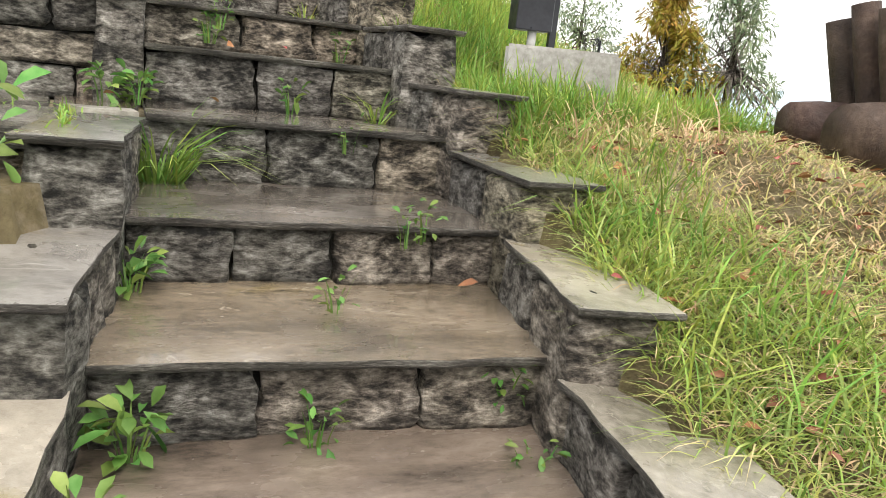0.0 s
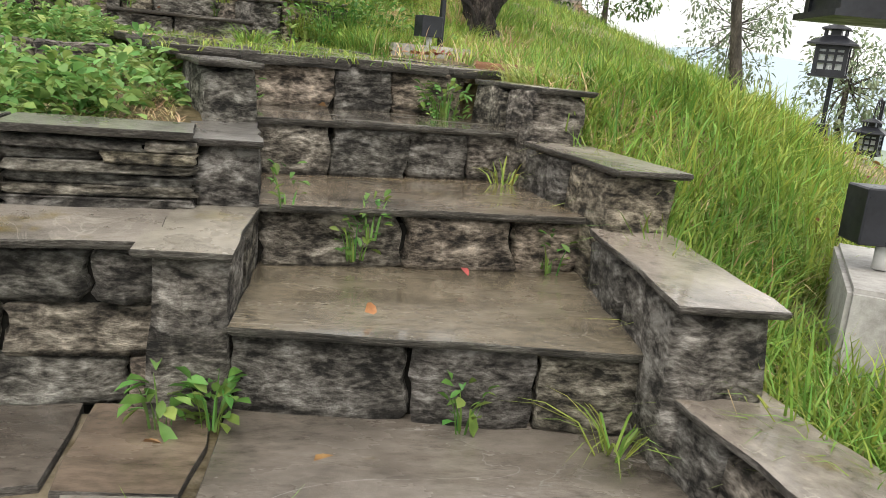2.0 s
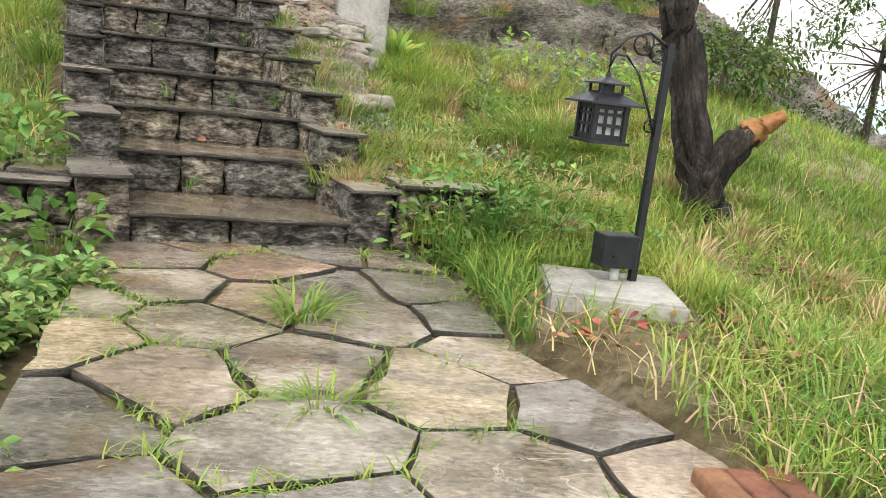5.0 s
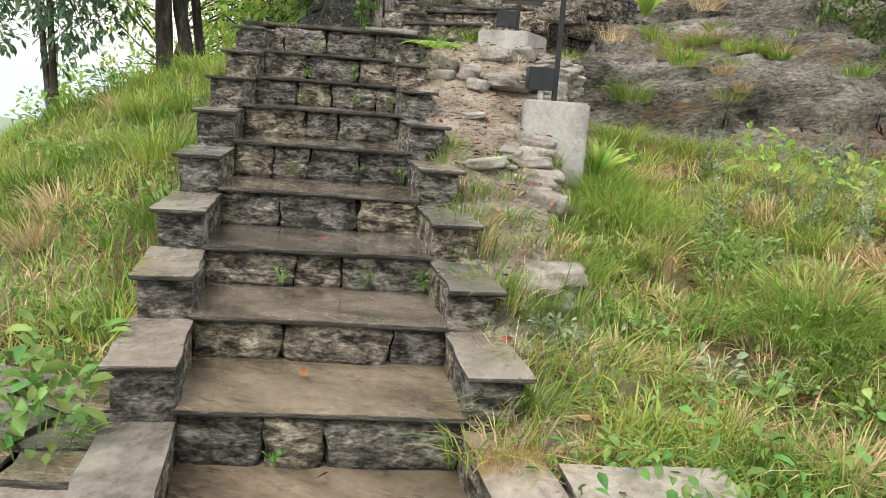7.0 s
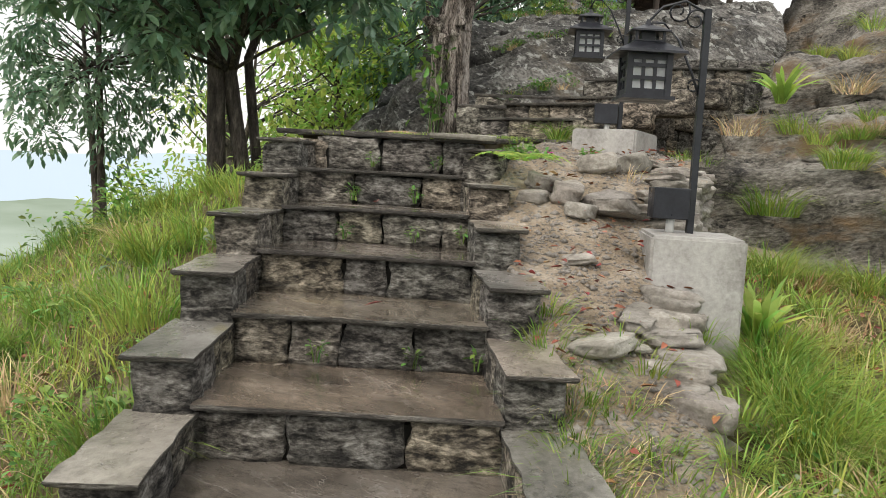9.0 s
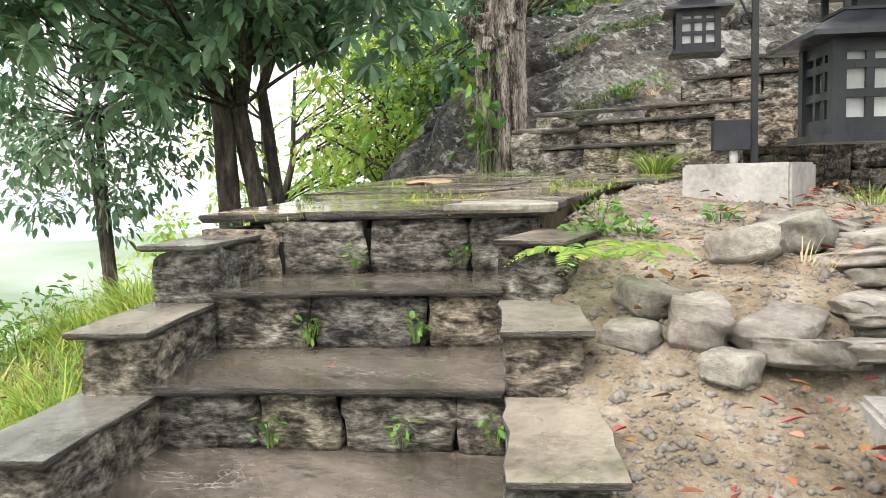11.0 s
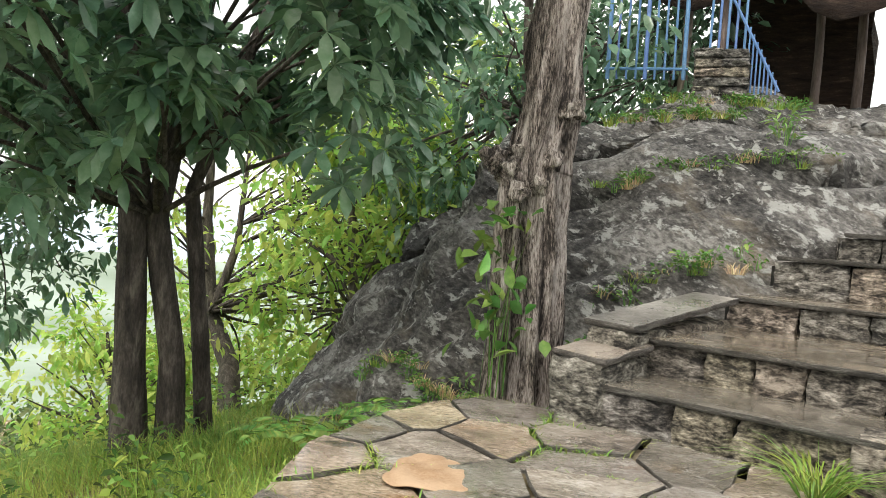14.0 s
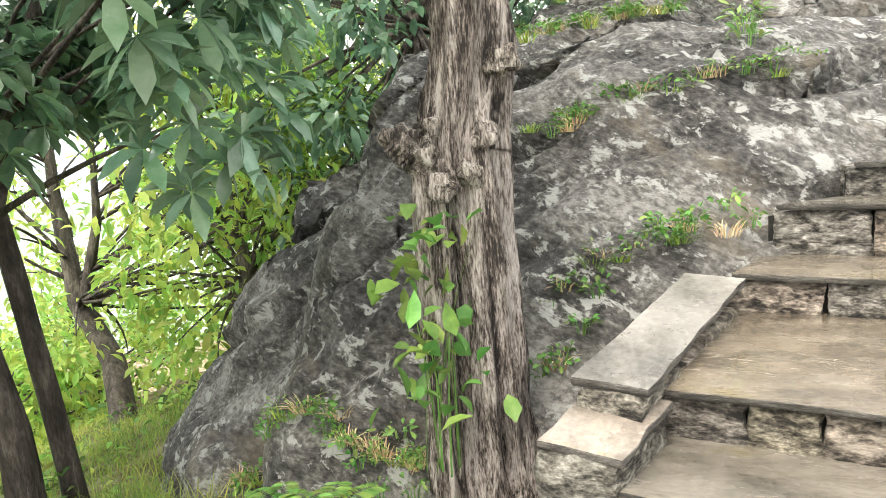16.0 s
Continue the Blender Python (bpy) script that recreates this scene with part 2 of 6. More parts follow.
LEAF_GOLD = material("golden_foliage", [(0.3, (0.2, 0.2, 0.02)), (0.5, (0.38, 0.34, 0.05)), (0.75, (0.55, 0.42, 0.1))], 2, 12, (0.5, 0.7), 0, vary=0.3, island=True, translucent=0.35)
DEADLEAF = material("fallen_leaves", [(0.3, (0.13, 0.055, 0.024)), (0.5, (0.28, 0.13, 0.05)), (0.75, (0.4, 0.29, 0.16))], 6, 30, (0.5, 0.8), 0, vary=0.35, island=True)
LAWN = material("lawn_blades", [(0.3, (0.23, 0.35, 0.09)), (0.48, (0.38, 0.49, 0.15)), (0.62, (0.53, 0.57, 0.24)), (0.76, (0.66, 0.6, 0.34))], 1.3, 10, (0.45, 0.7), 0, vary=0.3, island=True, translucent=0.45)
BARK = material("furrowed_bark", [(0.38, (0.03, 0.024, 0.02)), (0.47, (0.17, 0.14, 0.117)), (0.56, (0.4, 0.35, 0.305)), (0.68, (0.64, 0.585, 0.53))], 5, 40, (0.7, 0.95), 1.0, stretch=(3.4, 3.4, 0.6), vary=0.1, bump_scale=16, depth=0.06, grain=0.8)
DARKBARK = material("dark_bark", [(0.3, (0.016, 0.013, 0.01)), (0.5, (0.075, 0.062, 0.05)), (0.75, (0.24, 0.21, 0.17))], 5, 30, (0.6, 0.9), 1.0, stretch=(2.5, 2.5, 0.7), vary=0.1, bump_scale=16, depth=0.04)
BLACK = material("black_painted_metal", [(0.3, (0.008, 0.009, 0.012)), (0.7, (0.025, 0.027, 0.033))], 9, 60, (0.25, 0.55), 0.15, vary=0.05, depth=0.003)
# pale base colour stands in for bright sky showing in the clear panes
GLASS = material("pale_lamp_glass", [(0.3, (0.6, 0.63, 0.63)), (0.7, (0.8, 0.82, 0.82))], 8, 40, (0.12, 0.3), 0, vary=0)
GLASS.node_tree.nodes["Principled BSDF"].inputs["Transmission Weight"].default_value = 0.4
PIPE = material("white_conduit", [(0.3, (0.5, 0.5, 0.48)), (0.7, (0.75, 0.75, 0.72))], 8, 40, (0.4, 0.6), 0, vary=0)
BLUE = material("blue_painted_steel", [(0.3, (0.07, 0.16, 0.34)), (0.6, (0.13, 0.25, 0.46)), (0.8, (0.3, 0.4, 0.55))], 6, 50, (0.35, 0.6), 0.2, vary=0.08, depth=0.003)
LOG = material("dark_stained_log", [(0.3, (0.02, 0.011, 0.008)), (0.55, (0.06, 0.035, 0.026)), (0.75, (0.13, 0.09, 0.07))], 5, 30, (0.45, 0.8), 0.7, stretch=(1, 1, 1), vary=0.12, depth=0.02)
WOOD = material("weathered_post", [(0.3, (0.1, 0.075, 0.06)), (0.7, (0.3, 0.24, 0.2))], 5, 30, (0.6, 0.9), 0.6, stretch=(3, 3, 0.5), vary=0.12)
RAWWOOD = material("broken_orange_wood", [(0.3, (0.2, 0.075, 0.025)), (0.6, (0.42, 0.2, 0.08))], 9, 40, (0.6, 0.9), 0.6, stretch=(1, 1, 3), vary=0.1)
THATCH = material("dark_brown_roof", [(0.3, (0.02, 0.011, 0.008)), (0.6, (0.07, 0.04, 0.03)), (0.8, (0.2, 0.13, 0.1))], 5, 40, (0.8, 1.0), 0.9, stretch=(1, 1, 4), vary=0.1, depth=0.04)
GRAVEL = material("gravel_and_sand", [(0.3, (0.13, 0.1, 0.065)), (0.5, (0.3, 0.24, 0.17)), (0.75, (0.52, 0.46, 0.38))], 5, 70, (0.75, 1.0), 1.0, vary=0, bump_scale=45, depth=0.02)
SAND = material("orange_sand", [(0.3, (0.26, 0.16, 0.085)), (0.6, (0.4, 0.28, 0.175))], 6, 90, (0.8, 1.0), 0.6, vary=0, bump_scale=80, depth=0.006)
PALESTONE = material("pale_loose_stone", [(0.3, (0.13, 0.115, 0.096)), (0.5, (0.29, 0.265, 0.23)), (0.72, (0.52, 0.49, 0.44))], 5, 45, (0.55, 0.9), 0.9, vary=0.22, patch=(3, 0.62, 0.72, (0.3, 0.18, 0.11)), depth=0.02)
# aerial haze is put into the mountains as pale blue emission
HAZE = bpy.data.materials.new("painted_haze_mountains")
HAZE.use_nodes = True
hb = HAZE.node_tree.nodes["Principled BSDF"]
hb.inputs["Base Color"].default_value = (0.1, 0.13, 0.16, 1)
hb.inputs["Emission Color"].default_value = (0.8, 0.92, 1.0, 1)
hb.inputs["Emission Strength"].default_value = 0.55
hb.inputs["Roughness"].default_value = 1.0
# the valley glows: mist over its woods is put into the emission
VALLEY = bpy.data.materials.new("painted_haze_valley")
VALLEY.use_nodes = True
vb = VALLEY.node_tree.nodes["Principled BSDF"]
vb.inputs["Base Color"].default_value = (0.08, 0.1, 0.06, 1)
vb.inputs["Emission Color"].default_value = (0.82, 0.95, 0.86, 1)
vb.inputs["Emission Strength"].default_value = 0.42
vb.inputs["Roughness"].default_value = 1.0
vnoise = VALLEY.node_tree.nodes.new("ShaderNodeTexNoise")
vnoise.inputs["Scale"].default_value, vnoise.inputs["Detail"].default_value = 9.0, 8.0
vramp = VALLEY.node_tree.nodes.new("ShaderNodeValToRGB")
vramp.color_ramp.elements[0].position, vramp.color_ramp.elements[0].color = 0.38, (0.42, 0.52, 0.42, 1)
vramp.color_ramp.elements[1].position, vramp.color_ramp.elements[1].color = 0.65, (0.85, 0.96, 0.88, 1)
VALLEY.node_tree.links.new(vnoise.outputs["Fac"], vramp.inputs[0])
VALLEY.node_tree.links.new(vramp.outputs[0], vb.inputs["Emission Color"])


# ---- mesh helpers ----
def mesh_np(name, verts, faces, mat, smooth=False):
    """A mesh from arrays: faces is an (n, k) array of one kind of polygon."""
    verts, faces = np.asarray(verts, "f"), np.asarray(faces, "i")
    me = bpy.data.meshes.new(name)
    me.vertices.add(len(verts))
    me.vertices.foreach_set("co", verts.ravel())
    k = faces.shape[1]
    me.loops.add(faces.size)
    me.loops.foreach_set("vertex_index", faces.ravel())
    me.polygons.add(len(faces))
    me.polygons.foreach_set("loop_start", np.arange(0, faces.size, k, dtype="i"))
    me.polygons.foreach_set("loop_total", np.full(len(faces), k, "i"))
    if smooth:
        me.polygons.foreach_set("use_smooth", np.ones(len(faces), bool))
    me.update(calc_edges=True)
    me.materials.append(mat)
    return me


def mesh_bm(name, bm, mat, smooth=False):
    me = bpy.data.meshes.new(name)
    bm.normal_update()
    bm.to_mesh(me)
    bm.free()
    me.materials.append(mat)
    if smooth:
        for f in me.polygons:
            f.use_smooth = True
    return me


def part(name, data, parent, label=""):
    ob = new(name, data)
    ob.parent = parent
    if label:
        ob["label"] = label
    return ob


def thing(name, label, category, kind="", group="", data=None, at=None):
    ob = new(name, data)
    if at is not None:
        ob.matrix_world = at
    return tagged(ob, label, category, group, kind)


def rough_block(name, mat, cuts=3, amount=0.07, seed=0, rounding=0.16):
    """A unit block with rounded, uneven faces."""
    bm = bmesh.new()
    bmesh.ops.create_cube(bm, size=1.0)
    bmesh.ops.subdivide_edges(bm, edges=bm.edges[:], cuts=cuts, use_grid_fill=True)
    for v in bm.verts:
        c = v.co
        far = sorted((abs(c.x), abs(c.y), abs(c.z)))
        if far[1] > 0.49:
            c *= 1 - rounding * 0.35
        if far[0] > 0.49:
            c *= 1 - rounding * 0.35
        q = c * 5.5 + Vector((seed * 1.7, seed, 3))
        c += Vector((noise.noise(q), noise.noise(q + Vector((9, 0, 0))), noise.noise(q + Vector((0, 9, 0))))) * amount * 0.55
        c += Vector((noise.noise(c * 2.3 + Vector((seed * 3.1, 0, 0))), noise.noise(c * 2.3 + Vector((0, seed * 3.1, 7))), noise.noise(c * 2.3 + Vector((5, 0, seed * 3.1))))) * amount
    return mesh_bm(name, bm, mat, True)


BLOCKS = [rough_block("stone_block", STONE, 5, 0.075, k, 0.1) for k in range(12)]
PALES = [rough_block("pale_block", PALESTONE, 4, 0.13, 20 + k, 0.16) for k in range(9)]
rng = random.Random(4)
nrng = np.random.default_rng(7)


def stone(parent, p, size, yaw=0.0, tilt=0.0, pool=None, name="stone"):
    """One stone of the masonry, centred at p."""
    ob = part(name, rng.choice(pool or BLOCKS), parent)
    flip = rng.choice((0, math.pi))
    ob.matrix_world = Matrix.LocRotScale(p, Euler((tilt * rng.uniform(-1, 1), tilt * rng.uniform(-1, 1), yaw + flip)), size)
    return ob


def slab_mesh(name, poly, top, thick, mat, wobble=0.008, step=0.12, slope=None, seed=0):
    """A flat stone with ragged, bevelled edges. poly: corners, anticlockwise."""
    pts = []
    for (x0, y0), (x1, y1) in zip(poly, poly[1:] + poly[:1]):
        n = max(1, round(math.hypot(x1 - x0, y1 - y0) / step))
        for k in range(n):
            x, y = x0 + (x1 - x0) * k / n, y0 + (y1 - y0) * k / n
            w = wobble if k else wobble * 0.6
            pts.append((x + w * 2 * noise.noise((x * 9, y * 9, seed)), y + w * 2 * noise.noise((x * 9, y * 9, seed + 50))))
    cx, cy = sum(p[0] for p in pts) / len(pts), sum(p[1] for p in pts) / len(pts)
    bm = bmesh.new()

    def ring(shrink, z, jag=0.0):
        out = []
        for i, (x, y) in enumerate(pts):
            d = math.hypot(x - cx, y - cy) or 1
            k = 1 - (shrink + jag * abs(noise.noise((x * 30, y * 30, z * 60)))) / d
            px, py = cx + (x - cx) * k, cy + (y - cy) * k
            out.append(bm.verts.new((px, py, z + (slope(px, py) if slope else 0))))
        return out
    rings = [ring(0.012, top - thick, 0.01), ring(0.0, top - thick * 0.6, 0.012), ring(0.0, top - thick * 0.15, 0.006), ring(0.004, top)]
    n = len(pts)
    for a, b in zip(rings, rings[1:]):
        for i in range(n):
            bm.faces.new((a[i], a[(i + 1) % n], b[(i + 1) % n], b[i]))
    # side faces take the edge material, darkened for shade as well as split slate
    for f in bm.faces:
        f.material_index = 1
    bm.faces.new(rings[-1])
    bm.faces.new(rings[0][::-1])
    me = mesh_bm(name, bm, mat)
    me.materials.append(PALESTONE if mat is PALESTONE else EDGE)
    return me


def prism(bm, poly, z0, z1):
    low = [bm.verts.new((x, y, z0)) for x, y in poly]
    up = [bm.verts.new((x, y, z1)) for x, y in poly]
    n = len(poly)
    for i in range(n):
        bm.faces.new((low[i], low[(i + 1) % n], up[(i + 1) % n], up[i]))
    bm.faces.new(up)
    bm.faces.new(low[::-1])


def box(bm, x0, x1, y0, y1, z0, z1):
    prism(bm, [(x0, y0), (x1, y0), (x1, y1), (x0, y1)], z0, z1)


def tube(bm, pts, radii, sides=8, wob=0.0, cap=True, furrow=0.0):
    """A round limb along points."""
    rings = []
    pts = [Vector(p) for p in pts]
    for i, p in enumerate(pts):
        d = (pts[min(i + 1, len(pts) - 1)] - pts[max(i - 1, 0)]).normalized()
        a = d.orthogonal().normalized() if abs(d.z) < 0.95 else Vector((1, 0, 0))
        a = (a - d * a.dot(d)).normalized()
        b = d.cross(a)
        ring = []
        for k in range(sides):
            w = 2 * math.pi * k / sides
            q = a * math.cos(w) + b * math.sin(w)
            r = radii[i] * (1 + wob * noise.noise(p * 3.0 + q * 1.3) + furrow * noise.noise(Vector((q.x * 5, q.y * 5, p.z * 1.2 + 7))) + furrow * 0.5 * noise.noise(Vector((q.x * 11, q.y * 11, p.z * 3))))
            ring.append(bm.verts.new(p + q * r))
        rings.append(ring)
    for r0, r1 in zip(rings, rings[1:]):
        for k in range(sides):
            bm.faces.new((r0[k], r0[(k + 1) % sides], r1[(k + 1) % sides], r1[k]))
    if cap:
        bm.faces.new(rings[0][::-1])
        bm.faces.new(rings[-1])


def lerp(a, b, k):
    return tuple(p + (q - p) * k for p, q in zip(a, b))


# ---- the line of the stairs ----
LOWER = [((-1.23, -1.76), (-0.48, -2.02), -0.57), ((-1.04, -1.26), (-0.27, -1.52), -0.4), ((-0.85, -0.76), (-0.06, -1.02), -0.23), ((-0.66, -0.26), (0.15, -0.52), -0.06), ((-0.47, 0.24), (0.36, -0.02), 0.11), ((-0.28, 0.74), (0.57, 0.48), 0.28),
         ((-0.09, 1.24), (0.78, 0.98), 0.45), ((0.10, 1.74), (0.991, 1.482), 0.619), ((0.29, 2.22), (1.222, 1.97), 0.784), ((0.466, 2.731), (1.383, 2.512), 0.98),
         ((0.582, 3.19), (1.425, 2.93), 1.178), ((0.69, 3.64), (1.603, 3.541), 1.348), ((0.74, 4.12), (1.64, 4.137), 1.527), ((0.70, 4.64), (1.643, 4.654), 1.71)]
UPPER = [((0.213, 6.755), (1.074, 6.969), 1.88), ((0.03, 7.22), (0.908, 7.46), 2.071), ((-0.14, 7.66), (0.766, 7.892), 2.236), ((-0.306, 8.088), (0.61, 8.347), 2.4),
         ((-0.465, 8.57), (0.45, 8.82), 2.58), ((-0.624, 9.065), (0.288, 9.285), 2.768), ((-0.789, 9.56), (0.126, 9.738), 2.946), ((-0.9, 9.99), (-0.023, 10.22), 3.114),
         ((-1.02, 10.4), (-0.165, 10.656), 3.295), ((-1.1, 10.8), (-0.15, 11.09), 3.5)]
TOPSTAIR = [((-0.777, 13.479), (0.3, 13.04), 3.798), ((-0.648, 13.83), (0.5, 13.42), 3.962), ((-0.26, 14.72), (0.95, 14.3), 4.12), ((-0.02, 15.06), (1.2, 14.75), 4.345), ((0.333, 15.2), (1.6, 15.15), 4.5), ((0.62, 15.5), (1.95, 15.5), 4.66)]


def platform_z(x, y):
    return float(np.interp(y, [10.8, 13.4], [3.5, 3.635]))


def landing_z(x, y):
    return float(np.interp(y, [4.6, 6.9], [1.715, 1.765]))


def corridor(x, y, steps, margin):
    """How deep the ground must lie under a flight: its height there, or +9 outside."""
    out = np.full(np.shape(x), 9.0)
    for (l0, r0, z0), (l1, r1, z1) in zip(steps, steps[1:]):
        a, b = np.array(l0), np.array(r0)
        c, d = np.array(r1), np.array(l1)
        w = (b - a) / np.linalg.norm(b - a)
        a, b, c, d = a - w * margin, b + w * margin, c + w * margin, d - w * margin
        inside = np.ones(np.shape(x), bool)
        for p, q in ((a, b), (b, c), (c, d), (d, a)):
            inside &= (q[0] - p[0]) * (y - p[1]) - (q[1] - p[1]) * (x - p[0]) > -0.05
        out = np.where(inside, np.minimum(out, z0 - 0.3), out)
    return out


def fbm(x, y, seed=0):
    return (np.sin(x * 1.3 + seed) * np.cos(y * 1.1 + seed * 2) + 0.5 * np.sin(x * 2.9 + y * 1.7 + seed * 3) + 0.3 * np.sin(y * 4.3 - x * 3.1 + seed)) / 1.8


def ground(x, y):
    """The height of the ground beside the stairs, before the stairs are cut in."""
    x, y = np.asarray(x, float), np.asarray(y, float)
    centre = np.interp(y, [-3, 0.5, 1.5, 2.6, 3.6, 4.6, 6.9, 8.2, 11, 14, 20], [-1.3, 0.1, 0.55, 0.95, 1.15, 1.18, 0.65, 0.15, -0.6, -0.5, -0.5])
    right = np.interp(y, [-6, -3, 0, 1.0, 1.5, 2.0, 3, 3.9, 4.45, 5.2, 7, 9, 10.5, 11.5, 12, 15, 25], [-1.2, -0.6, 0.24, 0.57, 0.74, 0.9, 1.08, 1.42, 1.7, 1.72, 1.78, 2.25, 2.6, 2.78, 2.9, 3.3, 3.3])
    left = np.interp(y, [-6, -3, 0, 1.9, 2.0, 3.42, 3.54, 3.72, 3.86, 4.9, 5.1, 6.5, 7, 11, 13, 15, 25], [-1.0, -0.4, 0.2, 0.68, 0.9, 0.9, 1.24, 1.26, 1.5, 1.58, 1.66, 1.72, 1.82, 3.3, 3.32, 3.2, 2.6])
    near = np.interp(y, [7, 9, 11, 12.5, 14, 16], [1.82, 2.5, 3.3, 3.56, 3.6, 3.6])
    u = x - centre
    side = np.where(y > 7, np.interp(u, [0.6, 1.0, 1.7, 2.3], [0, 0.25, 0.85, 1.0]), 1.0)
    hi = np.where(y > 7, near * (1 - side) + right * side, right)
    hi = hi - 0.22 * np.clip(x - 2.6, 0, 3) * np.interp(y, [2.2, 3.8, 6.5, 8.5], [0.2, 1.0, 1.0, 0.2]) - 0.02 * np.clip(x - 2, 0, 3) - 0.28 * np.clip(x - 5.2, 0, 4) - 0.5 * np.clip(x - 9, 0, 60)
    hi = hi + np.interp(y, [-3, 0.5, 2.0, 2.8, 3.5], [0.3, 0.34, 0.15, 0.0, 0.0]) * np.clip((x - 0.95) / 1.4, 0, 1)
    fall = np.interp(y, [6.5, 8.5, 13.0, 14.4], [0.25, 1.0, 1.0, 0.4])
    lo = left - fall * np.interp(-u, [0, 0.7, 1.2, 2.2, 3.2, 6], [0, 0.02, 0.15, 0.5, 0.78, 0.9]) - np.interp(-u, [0, 2.2, 3.4, 6, 12, 60], [0, 0.05, 0.24, 1.0, 4.2, 26])
    z = np.where(u > 0, hi, lo)
    z = z - 0.45 * np.clip(y - 21, 0, 60) - 0.35 * np.clip(-4 - y, 0, 60) + 0.035 * fbm(x * 1.5, y * 1.5) + 0.015 * fbm(x * 5, y * 5, 3)
    return np.maximum(z, -30 + 1.5 * fbm(x * 0.03, y * 0.03))


def ground_cut(x, y):
    z = ground(x, y)
    for steps, m in ((LOWER, -0.02), (UPPER, 0.05), (TOPSTAIR, 0.1)):
        z = np.minimum(z, corridor(x, y, steps, m))
    land = (y > 4.45) & (y < 7.0) & (x > np.interp(y, [4.6, 6.9], [0.5, 0.12])) & (x < np.interp(y, [4.6, 5.3, 6.0, 7.0], [2.05, 2.0, 1.62, 1.5]))
    z = np.where(land, np.minimum(z, 1.66), z)
    plat = (y > 10.6) & (y < 13.6) & (x > np.interp(y, [10.7, 11.9, 12.9, 13.6], [-1.35, -1.6, -1.7, -1.3])) & (x < np.interp(y, [10.9, 11.4, 12.2, 13.2], [-0.05, -0.15, -0.1, 0.3]))
    z = np.where(plat, np.minimum(z, 3.42), z)
    return np.where((y > 4.58) & (y < 5.6) & (x > 1.9) & (x < 6.2) & (abs(y - 4.78 - 0.06 * ((x - 2) / 0.9) ** 2) < 0.25), z - 0.08, z)


# ---- ground: one sheet to the horizon ----
def spaced(lo, hi, step, far):
    side = np.cumsum(np.geomspace(step * 1.3, 260, 26))
    side = side[side < far]
    return np.r_[lo - side[::-1], np.arange(lo, hi, step), hi + side]


gx, gy = spaced(-8, 7, 0.11, 1500), spaced(-4, 20, 0.11, 1500)
X, Y = np.meshgrid(gx, gy)
Z = ground_cut(X, Y)
idx = np.arange(X.size).reshape(X.shape)
quads = np.stack([idx[:-1, :-1], idx[:-1, 1:], idx[1:, 1:], idx[1:, :-1]], -1).reshape(-1, 4)
thing("ground", "sloping turf and bare soil of a hillside garden", "ground", "structure", data=mesh_np("ground", np.stack([X, Y, Z], -1).reshape(-1, 3), quads, SOIL, True))

# far mountains and valley: backdrop rings with the haze painted in as glow
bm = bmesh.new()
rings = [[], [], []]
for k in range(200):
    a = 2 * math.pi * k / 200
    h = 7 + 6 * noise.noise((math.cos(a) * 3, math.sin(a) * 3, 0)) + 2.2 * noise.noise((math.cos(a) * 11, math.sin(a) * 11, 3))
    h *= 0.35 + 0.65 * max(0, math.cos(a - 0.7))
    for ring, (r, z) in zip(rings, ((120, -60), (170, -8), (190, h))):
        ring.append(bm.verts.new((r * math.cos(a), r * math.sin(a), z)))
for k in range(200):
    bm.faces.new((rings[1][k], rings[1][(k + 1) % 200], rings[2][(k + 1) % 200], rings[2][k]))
thing("backdrop", "far mountain backdrop, pale blue haze painted as glow", "mountains", "structure", data=mesh_bm("backdrop", bm, HAZE))
# lower ring: valley floor whose haze is only its glowing material
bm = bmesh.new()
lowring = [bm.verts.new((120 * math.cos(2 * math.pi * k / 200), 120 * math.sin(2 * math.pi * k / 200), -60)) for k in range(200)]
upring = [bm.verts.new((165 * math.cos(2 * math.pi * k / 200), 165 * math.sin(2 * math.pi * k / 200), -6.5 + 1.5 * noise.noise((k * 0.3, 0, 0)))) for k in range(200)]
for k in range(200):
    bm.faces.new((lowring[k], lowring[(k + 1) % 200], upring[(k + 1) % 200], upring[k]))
thing("valley_backdrop", "far valley backdrop, pale green haze painted as glow", "valley", "structure", data=mesh_bm("valley_backdrop", bm, VALLEY))


# ---- stairs ----
def offset(p, q, d):
    """A point d to the right of the way from p to q, at p."""
    l = math.hypot(q[0] - p[0], q[1] - p[1])
    return ((q[1] - p[1]) / l * d, -(q[0] - p[0]) / l * d)


def masonry(parent, a, b, z0, z1, depth, courses=1, length=0.27, pool=None, jut=0.012):
    """Stones laid along the face from a to b; the wall lies behind it, to the left of the way from a to b."""
    l = math.hypot(b[0] - a[0], b[1] - a[1])
    yaw = math.atan2(b[1] - a[1], b[0] - a[0])
    nx, ny = -(b[1] - a[1]) / l, (b[0] - a[0]) / l
    h = (z1 - z0) / courses
    for c in range(courses):
        x = 0.0
        while x < l - 0.02:
            w = min(length * rng.uniform(0.6, 1.4), l - x)
            if l - x - w < length * 0.35:
                w = l - x
            k = (x + w / 2) / l
            jt = rng.uniform(-jut, jut)
            stone(parent, (a[0] + (b[0] - a[0]) * k + nx * (depth / 2 - jt), a[1] + (b[1] - a[1]) * k + ny * (depth / 2 - jt), z0 + h * (c + 0.5)),
                  (w * 0.985, depth, h * rng.uniform(0.97, 1.02)), yaw, 0.02, pool)
            x += w


